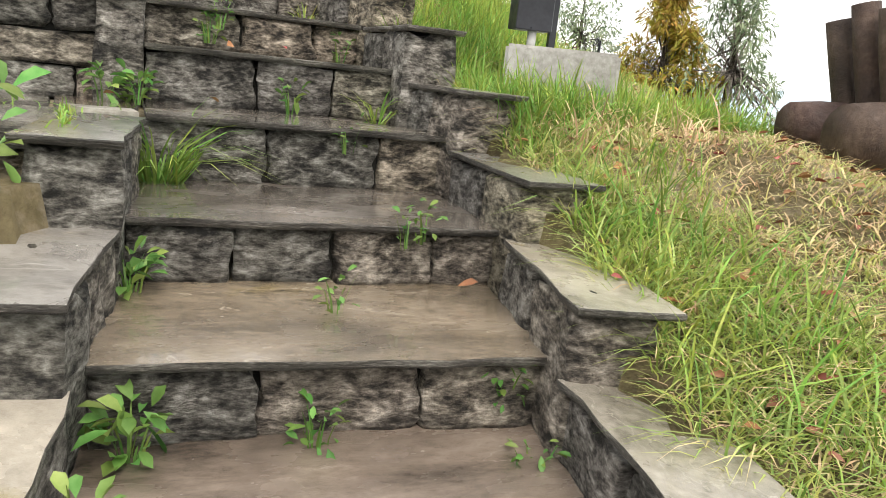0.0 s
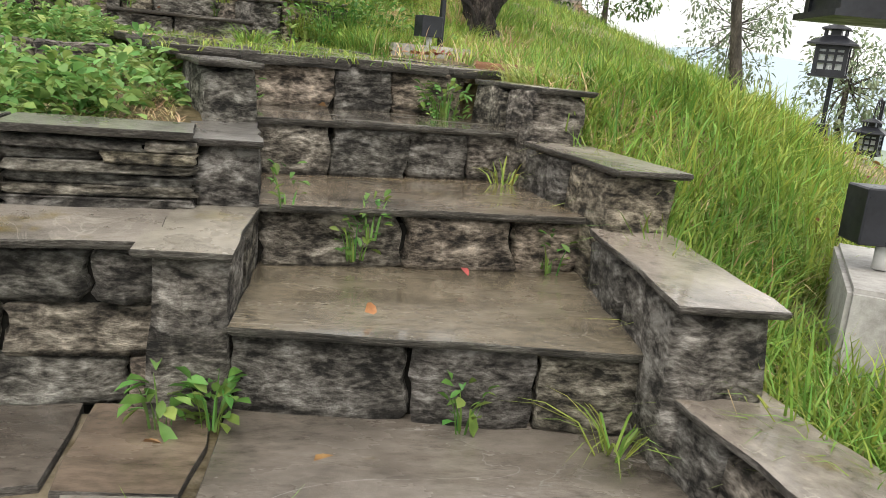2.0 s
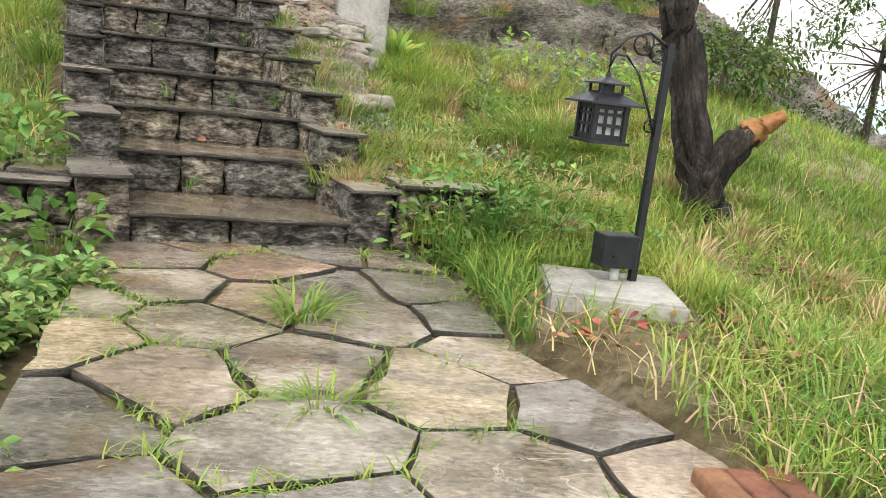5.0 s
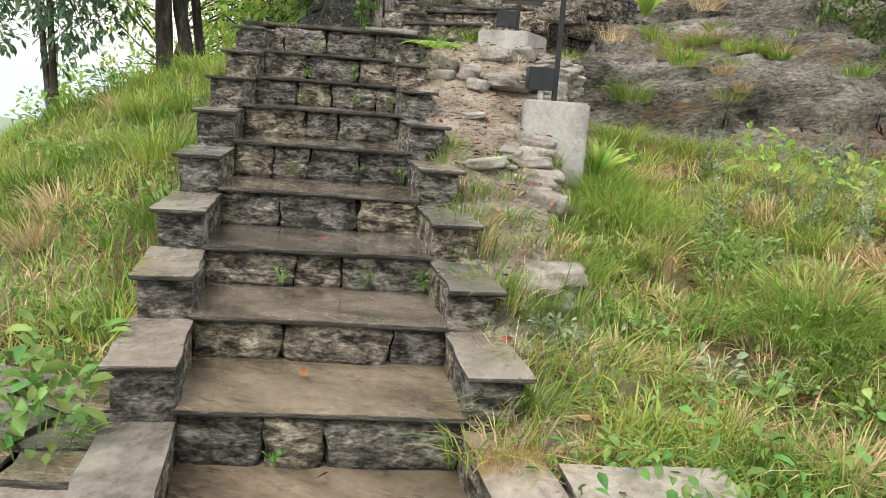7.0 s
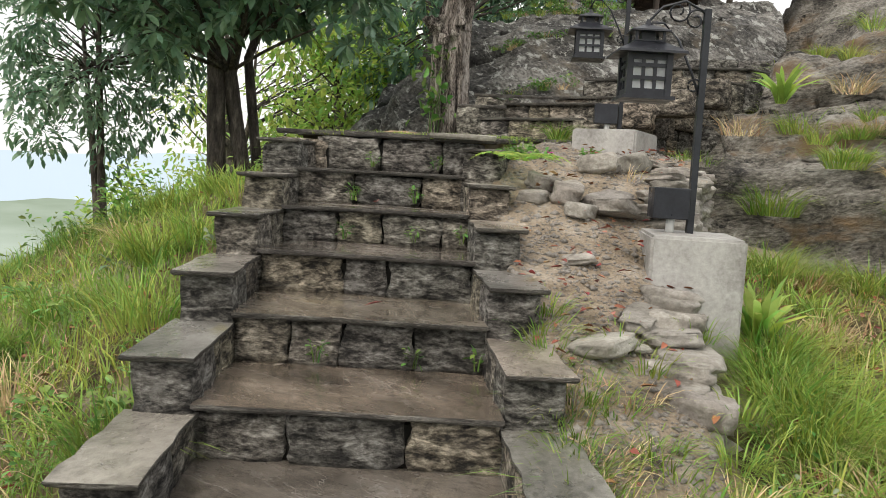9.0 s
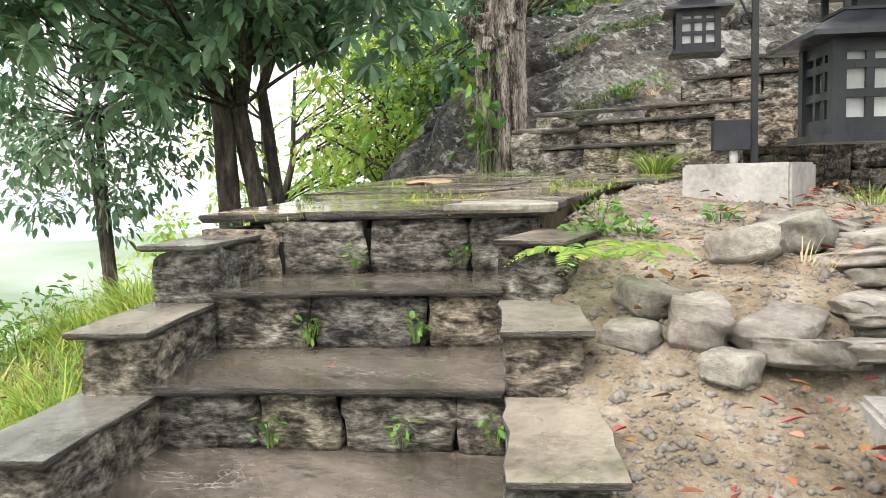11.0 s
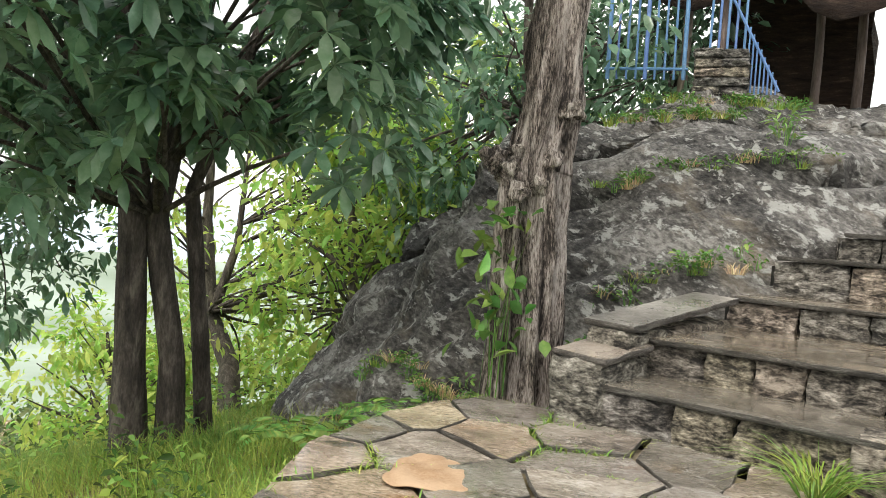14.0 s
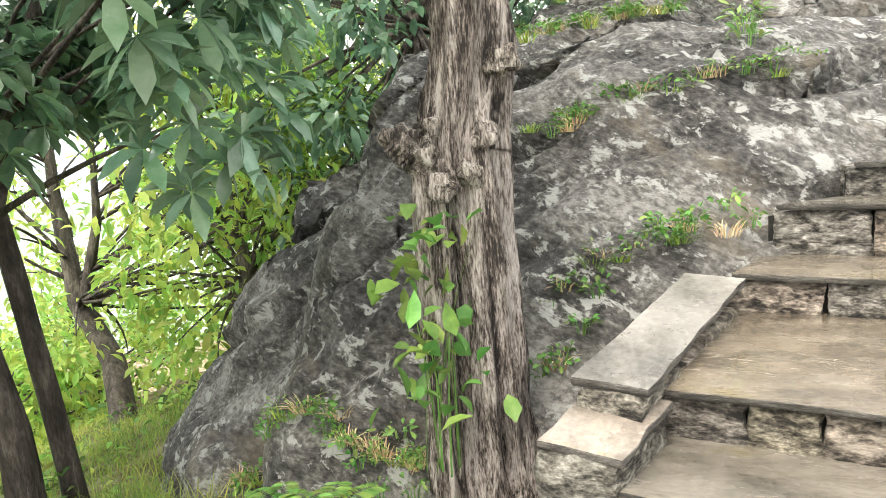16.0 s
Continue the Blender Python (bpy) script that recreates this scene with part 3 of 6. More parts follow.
def staircase(name, label, steps, left, right, cap_rise, forward, treads=True):
    """A flight of slate treads on stone risers between stepped side walls with slate caps."""
    top = thing(name, label, "stairs", "structure")
    core = bmesh.new()
    for i, ((l, r, z), below) in enumerate(zip(steps, [None] + steps[:-1])):
        z_low = below[2] if below else z - 0.17
        back = steps[i + 1] if i + 1 < len(steps) else None
        w = math.hypot(r[0] - l[0], r[1] - l[1])
        nx, ny = -(r[1] - l[1]) / w, (r[0] - l[0]) / w
        masonry(top, l, r, z_low - 0.01, z - 0.019, 0.2, 1, 0.3)
        prism(core, [(l[0] + nx * 0.04, l[1] + ny * 0.04), (r[0] + nx * 0.04, r[1] + ny * 0.04), (r[0] + nx * 0.6, r[1] + ny * 0.6), (l[0] + nx * 0.6, l[1] + ny * 0.6)], z_low - 0.3, z - 0.05)
        if not back:
            continue
        l1, r1, z1 = back
        f = 0.03
        poly = [(l[0] - nx * f, l[1] - ny * f), (r[0] - nx * f, r[1] - ny * f), (r1[0] + nx * 0.05, r1[1] + ny * 0.05), (l1[0] + nx * 0.05, l1[1] + ny * 0.05)]
        part("tread", slab_mesh("tread", poly, z, 0.021, SLATE, 0.007, 0.12, None, i), top)
        for side, here in (("left", left), ("right", right)):
            if i not in here:
                continue
            p, q = (l, l1) if side == "left" else (r, r1)
            sgn = -1 if side == "left" else 1
            wide = 0.15 if side == "left" and len(steps) > 11 and i > 9 else 0.18
            ahead = 0.03 if side == "left" and i > 9 else forward
            ox, oy = offset(p, q, wide * sgn)
            d = math.hypot(q[0] - p[0], q[1] - p[1])
            ux, uy = (q[0] - p[0]) / d, (q[1] - p[1]) / d
            a = (p[0] - ux * ahead, p[1] - uy * ahead)
            b = (q[0] - ux * ahead + ux * 0.04, q[1] - uy * ahead + uy * 0.04)
            cap = z + cap_rise + (0.032 if side == "left" and len(steps) > 11 and i == 8 else 0.0)
            low = z_low - 0.06
            quad = [a, (a[0] + ox, a[1] + oy), (b[0] + ox, b[1] + oy), b]
            if side == "left":
                quad = quad[::-1]
            mid = [((x - sum(v[0] for v in quad) / 4) * 0.8 + sum(v[0] for v in quad) / 4, (y - sum(v[1] for v in quad) / 4) * 0.8 + sum(v[1] for v in quad) / 4) for x, y in quad]
            prism(core, mid, low, cap - 0.05)
            yaw = math.atan2(uy, ux)
            cut = rng.uniform(0.42, 0.58)
            for k0, k1 in ((0, cut), (cut, 1)):
                mx, my = lerp(a, b, (k0 + k1) / 2)
                stone(top, (mx + ox / 2, my + oy / 2, (low + cap - 0.03) / 2), (d * (k1 - k0) * 1.06, wide * 1.08, (cap - 0.02 - low) * 1.03), yaw, 0.015)
            g = 0.03
            ox2, oy2 = ox * (1 + g / wide), oy * (1 + g / wide)
            ix, iy = -ox * 0.07, -oy * 0.07
            poly = [(a[0] - ux * g + ix, a[1] - uy * g + iy), (a[0] - ux * g + ox2, a[1] - uy * g + oy2), (b[0] + ox2, b[1] + oy2), (b[0] + ix, b[1] + iy)]
            if side == "left":
                poly = poly[::-1]
            part("cap_slab", slab_mesh("cap_slab", poly, cap, 0.019, CAP, 0.008, 0.1, None, i + 30 * (side == "left")), top, "pale wet slate capping slab")
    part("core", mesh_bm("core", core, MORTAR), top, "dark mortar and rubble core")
    return top


stairs_1 = staircase("stairs_lower", "wet slate steps on rough stone risers, stepped side walls", LOWER, {0, 1, 2, 3, 4, 5, 6, 7, 8, 10, 11, 12}, set(range(13)), 0.16, 0.16)
stairs_2 = staircase("stairs_upper", "long flight of wet slate steps between low stone walls", UPPER, set(range(9)), set(range(9)), 0.145, 0.02)


# ---- paving ----
def clip_poly(poly, px, py, nx, ny):
    """Keeps the side of a polygon where (p - q) . n < 0."""
    out = []
    for (x0, y0), (x1, y1) in zip(poly, poly[1:] + poly[:1]):
        d0, d1 = (x0 - px) * nx + (y0 - py) * ny, (x1 - px) * nx + (y1 - py) * ny
        if d0 <= 0:
            out.append((x0, y0))
        if (d0 < 0) != (d1 < 0) and d0 != d1:
            k = d0 / (d0 - d1)
            out.append((x0 + (x1 - x0) * k, y0 + (y1 - y0) * k))
    return out


def inside(poly, x, y):
    hit = False
    for (x0, y0), (x1, y1) in zip(poly, poly[1:] + poly[:1]):
        if (y0 > y) != (y1 > y) and x < x0 + (y - y0) / (y1 - y0) * (x1 - x0):
            hit = not hit
    return hit


JOINTS = {}


def crazy_paving(name, label, border, zf, size, gap, mat, seed, thick=0.05, lift=0.006):
    """Irregular flagstones that fill a border, each a stone of its own, on a mortar bed."""
    top = thing(name, label, "paving", "structure")
    r = random.Random(seed)
    xs, ys = [p[0] for p in border], [p[1] for p in border]
    seeds = []
    for _ in range(4000):
        p = (r.uniform(min(xs) - size * 0.3, max(xs) + size * 0.3), r.uniform(min(ys) - size * 0.3, max(ys) + size * 0.3))
        if inside(border, *p) and all(math.hypot((p[0] - q[0]) * 0.8, p[1] - q[1]) > size * r.uniform(0.62, 1.0) for q in seeds):
            seeds.append(p)
    for k, p in enumerate(seeds):
        poly = list(border)
        for q in seeds:
            if q is not p:
                d = math.hypot(q[0] - p[0], q[1] - p[1])
                if d < size * 4:
                    nx, ny = (q[0] - p[0]) / d, (q[1] - p[1]) / d
                    poly = clip_poly(poly, p[0] + nx * (d / 2 - gap * r.uniform(0.3, 1)), p[1] + ny * (d / 2 - gap * r.uniform(0.3, 1)), nx, ny)
                    if len(poly) < 3:
                        break
        if len(poly) < 3:
            continue
        JOINTS.setdefault(name, []).extend(zip(poly, poly[1:] + poly[:1]))
        tx, ty, dz = r.uniform(-0.012, 0.012), r.uniform(-0.012, 0.012), r.uniform(-lift, lift)
        part("flagstone", slab_mesh("flagstone", poly, 0, thick, mat, 0.014, 0.11, lambda x, y: zf(x, y) + dz + tx * (x - p[0]) + ty * (y - p[1]), k), top)
    bm = bmesh.new()
    c = (sum(xs) / len(xs), sum(ys) / len(ys))
    inner = [(c[0] + (x - c[0]) * 0.86, c[1] + (y - c[1]) * 0.86) for x, y in border]
    lowv = [bm.verts.new((x, y, zf(x, y) - 0.3)) for x, y in inner]
    upv = [bm.verts.new((x, y, zf(x, y) - 0.02)) for x, y in inner]
    for i in range(len(inner)):
        j = (i + 1) % len(inner)
        bm.faces.new((lowv[i], lowv[j], upv[j], upv[i]))
    bm.faces.new(upv)
    part("bed", mesh_bm("bed", bm, SOIL), top, "soil and mortar bed between the stones")
    return top


crazy_paving("landing_paving", "irregular wet flagstones with grass in the joints", [(0.5, 4.6), (1.66, 4.62), (2.05, 4.95), (1.98, 5.2), (1.62, 5.85), (1.5, 6.6), (1.35, 6.98), (1.07, 7.0), (0.213, 6.79), (0.12, 6.75), (0.3, 5.7)],
             landing_z, 0.34, 0.013, FLAG, 5, 0.035)
crazy_paving("platform_paving", "wet irregular flagstone platform with grassy joints", [(-1.33, 10.75), (-0.6, 10.93), (-0.1, 11.06), (-0.14, 11.45), (-0.08, 12.2), (0.2, 12.7), (0.3, 13.08), (-0.77, 13.52), (-1.28, 13.66), (-1.55, 13.2), (-1.66, 12.7), (-1.5, 11.9), (-1.4, 11.35)],
             platform_z, 0.35, 0.011, FLAG, 11, 0.03, 0.009)
side = thing("side_landing_paving", "dark slate slabs on a side landing with weeds", "paving", "structure")
for k, (poly, mat_) in enumerate((([(-0.55, 2.34), (0.155, 2.24), (0.285, 2.79), (-0.5, 2.93)], FLAG), ([(-1.3, 2.4), (-0.57, 2.35), (-0.52, 2.93), (-1.35, 3.0)], FLAG),
                                  ([(0.27, 2.93), (0.475, 2.88), (0.57, 3.23), (0.325, 3.285)], SLATE), ([(0.3, 2.8), (0.46, 2.75), (0.468, 2.865), (0.285, 2.91)], PALESTONE),
                                  ([(-0.2, 3.0), (0.25, 2.95), (0.3, 3.28), (-0.2, 3.36)], SLATE), ([(-1.35, 3.05), (-0.23, 2.98), (-0.23, 3.36), (-1.4, 3.46)], FLAG))):
    JOINTS.setdefault("side_landing_paving", []).extend(zip(poly, poly[1:] + poly[:1]))
    part("flagstone", slab_mesh("flagstone", poly, 0.974 + 0.004 * (k % 2), 0.05, mat_, 0.012, 0.1, None, k + 60), side)
bm = bmesh.new()
prism(bm, [(-1.3, 2.45), (0.16, 2.34), (0.3, 2.78), (0.5, 2.76), (0.6, 3.24), (-1.3, 3.4)], 0.4, 0.958)
part("bed", mesh_bm("bed", bm, SOIL), side, "soil bed between the slabs")

pale_slab = thing("pale_slab", "rough pale stone slab on the platform corner", "slab")
part("slab", slab_mesh("slab", [(-0.46, 10.92), (-0.26, 10.94), (-0.12, 11.0), (-0.1, 11.14), (-0.2, 11.3), (-0.34, 11.42), (-0.52, 11.3)], 3.53, 0.03, PALESTONE, 0.022, 0.05, None, 88), pale_slab)
sand = bmesh.new()
made = bmesh.ops.create_icosphere(sand, subdivisions=4, radius=1.0, matrix=Matrix.LocRotScale((-1.17, 12.62, 3.592), Euler((0, 0, 0.4)), (0.14, 0.19, 0.014)))
for vtx in made["verts"]:
    vtx.co.x += 0.06 * noise.noise(vtx.co * 7)
    vtx.co.y += 0.06 * noise.noise(vtx.co * 6 + Vector((5, 0, 0)))
    vtx.co.z += 0.012 * noise.noise(vtx.co * 18)
thing("sand_heap", "low spill of orange sand on the flagstones", "sand", "stuff", data=mesh_bm("sand_heap", sand, SAND, True))
crazy_paving("ledge_paving", "flat dry flagstones on a ledge beside the stairs", [(-2.1, 6.42), (0.0, 6.82), (-0.1, 7.1), (-0.32, 7.5), (-1.2, 7.5), (-2.1, 7.2)], lambda x, y: 2.0, 0.3, 0.014, FLAG, 21, 0.05)
# concrete path that leaves the landing
bm = bmesh.new()
prev = None
for k in range(15):
    x = 2.0 + 0.3 * k
    yc = 4.78 + 0.012 * k * k * 0.5
    z = 1.735 - 0.21 * max(0, x - 2.55)
    ring = [bm.verts.new((x, yc + w, z + h)) for w, h in ((-0.2, -0.3), (-0.2, -0.012), (-0.185, 0), (0.19, 0), (0.205, -0.012), (0.205, -0.3))]
    if prev:
        for i in range(5):
            bm.faces.new((prev[i], ring[i], ring[i + 1], prev[i + 1]))
    else:
        bm.faces.new(ring[::-1])
    prev = ring
bm.faces.new(prev)
thing("path", "narrow wet concrete garden path", "path", "structure", data=mesh_bm("path", bm, CONCRETE))
edging = thing("brick_edging", "short row of old red bricks beside the landing", "bricks")
for k in range(3):
    stone(edging, (1.9 + 0.08 * k, 5.02 + 0.012 * k, 1.72), (0.07, 0.16, 0.07), 0.1, 0.05, [rough_block("brick_block", BRICK, 4, 0.03, 90 + k, 0.03)], "brick")


# ---- walls of the terraces ----
def dry_wall(name, label, a, b, z0, z1, depth=0.25, courses=2, length=0.28, cap=True, pool=None):
    top = thing(name, label, "wall", "structure")
    masonry(top, a, b, z0, z1 - (0.03 if cap else 0), depth, courses, length, pool, 0.02)
    l = math.hypot(b[0] - a[0], b[1] - a[1])
    nx, ny = -(b[1] - a[1]) / l, (b[0] - a[0]) / l
    bm = bmesh.new()
    prism(bm, [(a[0] + nx * 0.05, a[1] + ny * 0.05), (b[0] + nx * 0.05, b[1] + ny * 0.05), (b[0] + nx * (depth - 0.03), b[1] + ny * (depth - 0.03)), (a[0] + nx * (depth - 0.03), a[1] + ny * (depth - 0.03))], z0 - 0.2, z1 - 0.05)
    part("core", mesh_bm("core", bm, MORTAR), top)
    if cap:
        n = max(1, round(l / 0.55))
        for k in range(n):
            p, q = lerp(a, b, k / n), lerp(a, b, (k + 0.985) / n)
            poly = [(p[0] - nx * 0.03, p[1] - ny * 0.03), (q[0] - nx * 0.03, q[1] - ny * 0.03), (q[0] + nx * (depth + 0.02), q[1] + ny * (depth + 0.02)), (p[0] + nx * (depth + 0.02), p[1] + ny * (depth + 0.02))]
            part("cap_slab", slab_mesh("cap_slab", poly, z1, 0.02, CAP, 0.008, 0.1, None, k), top, "wet slate capping slab")
    return top


dry_wall("terrace_wall_1", "low dry stone terrace wall with slate caps", (-1.6, 3.45), (0.5, 3.26), 0.96, 1.335, 0.3, 3, 0.26)
dry_wall("side_landing_wall", "rough stone wall under a slate side landing", (-1.35, 2.42), (0.14, 2.28), 0.4, 0.925, 0.2, 3, 0.27, False)
dry_wall("terrace_wall_2", "upper dry stone terrace wall with slate caps", (-1.6, 3.72), (0.1, 3.609), 1.3, 1.525, 0.2, 1, 0.3)
dry_wall("slate_stack_wall", "short stack of thin split slates in a terrace wall", (0.1, 3.609), (0.54, 3.58), 1.3, 1.525, 0.2, 7, 0.34)
dry_wall("bed_edging", "single course of mossy stones edging a plant bed", (-1.4, 5.1), (0.36, 5.05), 1.5, 1.68, 0.18, 1, 0.36, False)
dry_wall("bed_wall", "low stone wall beside the upper flight", (-2.2, 6.3), (0.02, 6.72), 1.66, 1.98, 0.28, 2, 0.3, True)
dry_wall("slab_wall", "short stone wall with a slate ledge", (1.27, 7.03), (1.75, 7.16), 1.72, 2.055, 0.2, 1, 0.3)
dry_wall("platform_wall", "rough stone edge under the platform", (-1.33, 10.74), (-1.02, 10.76), 3.2, 3.46, 0.25, 1, 0.3, False)

# ---- the stairs above the platform ----
stairs_3 = thing("stairs_top", "wet stone steps turning up beside a boulder", "stairs", "structure")
core = bmesh.new()
for i, (l, r, z) in enumerate(TOPSTAIR):
    zl = TOPSTAIR[i - 1][2] if i else 3.6
    masonry(stairs_3, l, r, zl - 0.02, z - 0.026, 0.22, 1, 0.3)
    if i + 1 < len(TOPSTAIR):
        l1, r1, _ = TOPSTAIR[i + 1]
        poly = [(l[0] + 0.01, l[1] - 0.035), (r[0], r[1] - 0.035), (r1[0], r1[1] + 0.05), (l1[0], l1[1] + 0.05)]
        part("tread", slab_mesh("tread", poly, z, 0.024, SLATE, 0.01, 0.12, None, i + 70), stairs_3)
        prism(core, [(l[0], l[1] + 0.06), (r[0], r[1] + 0.06), (r1[0], r1[1] + 0.1), (l1[0], l1[1] + 0.1)], 3.2, z - 0.06)
for (l, r, z), (l1, r1, z1) in zip(TOPSTAIR, TOPSTAIR[1:]):
    masonry(stairs_3, r, r1, 3.25, z - 0.03, 0.2, 3, 0.3, None, 0.03)
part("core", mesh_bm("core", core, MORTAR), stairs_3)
# its side walls, with caps
for a, b, z0, z1, wdt in (((-0.96, 13.5), (-0.8, 13.86), 3.55, 3.93, 0.24), ((-0.86, 13.7), (-0.42, 14.72), 3.6, 4.03, 0.22)):
    ox, oy = offset(a, b, wdt)
    d = math.hypot(b[0] - a[0], b[1] - a[1])
    n = max(1, round(d / 0.4))
    for k in range(n):
        mx, my = lerp(a, b, (k + 0.5) / n)
        stone(stairs_3, (mx + ox / 2, my + oy / 2, (z0 + z1 - 0.04) / 2), (d / n * 1.02, wdt, z1 - 0.04 - z0), math.atan2(b[1] - a[1], b[0] - a[0]), 0.02)
    poly = [a, (a[0] + ox * 1.08, a[1] + oy * 1.08), (b[0] + ox * 1.08, b[1] + oy * 1.08), b]
    part("cap_slab", slab_mesh("cap_slab", poly, z1, 0.03, CAP, 0.008, 0.1, lambda x, y: 0.09 * (y - 13.7), 9), stairs_3)
# the low pier and ledges at the other end of the first steps
for p, sz, yaw in (((0.3, 13.13, 3.7), (0.3, 0.24, 0.2), -0.4), ((0.55, 13.3, 3.84), (0.4, 0.26, 0.22), -0.3), ((0.85, 13.6, 3.98), (0.5, 0.3, 0.22), -0.4), ((1.1, 13.9, 4.1), (0.5, 0.3, 0.25), -0.5)):
    stone(stairs_3, p, sz, yaw, 0.03)


# ---- rocks ----
def soft_min(zs, k=0.12):
    z = np.stack(zs)
    return -k * np.log(np.exp(-(z - z.min(0)) / k).sum(0)) + z.min(0)


def rock_sheet(name, label, xs, ys, zf, mat, rough=0.05, band=0.05, seed=0, step=0.16, dip=0.15, beds=None):
    """A rock face as a closed lump: the top follows zf, with ledges and cracks."""
    X, Y = np.meshgrid(xs, ys)
    Z = zf(X, Y)
    N = np.zeros_like(Z)
    for i in range(X.shape[0]):
        for j in range(X.shape[1]):
            p = Vector((X[i, j], Y[i, j], Z[i, j]))
            N[i, j] = noise.fractal(p * 1.1 + Vector((seed, 0, 0)), 0.8, 2.1, 5) * rough * 2 + band * math.sin(9 * (p.z + 0.25 * p.x) + 2.5 * noise.noise(p * 0.9)) * 0.5 - abs(noise.noise(p * 1.7 + Vector((0, seed, 4)))) * rough
    level = (Z + N + dip * X) / step
    frac = level - np.floor(level)
    N += band * 0.9 * (np.clip((frac - 0.25) / 0.35, 0, 1) - frac)
    Z = Z + N
    if beds:
        # push the surface in and out along its own normal
        zy, zx = np.gradient(Z, ys, xs)
        l = np.sqrt(zx ** 2 + zy ** 2 + 1)
        d = beds((X, Y, Z))
        X, Y, Z = X - zx / l * d, Y - zy / l * d, Z + d / l
    idx = np.arange(X.size).reshape(X.shape)
    quads = np.stack([idx[:-1, :-1], idx[:-1, 1:], idx[1:, 1:], idx[1:, :-1]], -1).reshape(-1, 4)
    return thing(name, label, "rock", data=mesh_np(name, np.stack([X, Y, Z], -1).reshape(-1, 3), quads, mat, True))


def boulder_z(x, y):
    left = np.interp(x, [-5.0, -3.81, -3.42, -3.16, -2.86, -2.41, -2.33, -2.11, -1.8, 3.0], [0.5, 2.85, 3.62, 3.97, 4.35, 4.56, 4.86, 5.25, 5.5, 9.5])
    left = left + 0.72 * (np.minimum(y, 16.7) - 16.7) - 0.25 * np.clip(y - 16.7, 0, 9)
    front = 4.36 + 1.05 * (y - 15.22 + 0.18 * np.clip(x + 1.2, -1, 2))
    roof = 4.98 + 0.38 * (y - 15.75)
    across, along = -0.7 * (x + 0.34) + 0.715 * (y - 14.64), 0.715 * (x + 0.34) + 0.7 * (y - 14.64)
    stair_side = 4.02 + 1.5 * across + 0.36 * along
    return np.maximum(soft_min([left, front, roof, stair_side, 6.0 + 0 * x], 0.1), ground(x, y) - 0.45)


def boulder_beds(p):
    """Beds of the boulder: deep gaps between them, the upper ones set back, fine splitting along them."""
    x, y, z = p
    s = z - np.interp(x, [-4.5, -3.57, -2.84, -2.05, -1.65, -1.12, -0.82, -0.21, 0.31, 1.5], [2.7, 3.25, 3.65, 4.14, 4.4, 4.61, 4.79, 4.95, 4.96, 4.9])
    s = s + 0.05 * np.sin(x * 2.3 + 1.0) + 0.03 * np.sin(x * 5.1 + y * 2)
    d = -0.05 * (s > 0) - 0.06 * (s > 0.5) + 0.03 * np.sin(s * 9.0)
    for level, deep, wide in ((-0.95, 0.08, 0.04), (-0.55, 0.1, 0.045), (-0.27, 0.06, 0.025), (0.0, 0.2, 0.05), (0.22, 0.05, 0.02), (0.5, 0.26, 0.06), (0.85, 0.1, 0.04)):
        d = d - deep * (0.55 + 0.45 * np.sin(x * 3.1 + level * 11)) * np.exp(-((s - level) / wide) ** 2)
    return d + 0.014 * np.sin(s * 55 + 3 * np.sin(x * 2) + 2 * np.sin(y * 3)) * (np.sin(x * 4 + s * 6) > -0.3)


def outcrop_beds(p):
    """Flat beds of the outcrop, split by thin gaps and undercut at the foot."""
    x, y, z = p
    s = z - 0.07 * (x - 2) + 0.05 * np.sin(x * 1.7) + 0.03 * np.sin(x * 4.3 + y)
    d = 0.05 * np.sin(s * 13 + x)
    for level, deep, wide in ((2.98, 0.22, 0.05), (3.2, 0.06, 0.02), (3.36, 0.1, 0.03), (3.6, 0.08, 0.03), (4.05, 0.2, 0.05), (4.3, 0.1, 0.04), (4.6, 0.14, 0.04)):
        d = d - deep * (0.6 + 0.4 * np.sin(x * 2.4 + level * 7)) * np.exp(-((s - level) / wide) ** 2)
    return d + 0.012 * np.sin(s * 60 + 3 * np.sin(x * 1.6))


def outcrop_z(x, y):
    v = y - 11.9 - 0.05 * (x - 2.0) - 0.12 * np.sin(x * 1.9) - 0.05 * np.sin(x * 5.3)
    face = np.interp(v, [-6.0, -0.8, -0.12, 0.0, 0.1, 0.24, 0.5, 1.2, 1.72, 1.82, 2.0, 2.5, 3.0, 3.2, 4.2, 9.0], [-6.0, 2.3, 2.72, 2.95, 3.34, 3.52, 3.6, 3.72, 3.86, 4.15, 4.34, 4.42, 4.55, 4.8, 5.2, 6.6]) - 0.1 * np.clip(x - 3, 0, 5)
    edge = 3.6 + 1.6 * (x - np.interp(y, [11, 12.5, 14, 15.5, 17, 19], [1.25, 1.2, 1.35, 1.75, 1.9, 1.0]))
    return np.maximum(soft_min([face, edge, 6.3 - 0.5 * np.clip(x - 5, 0, 9)], 0.06) - 0.35 * np.clip(x - 4.2, 0, 9), ground(x, y) - 0.45)


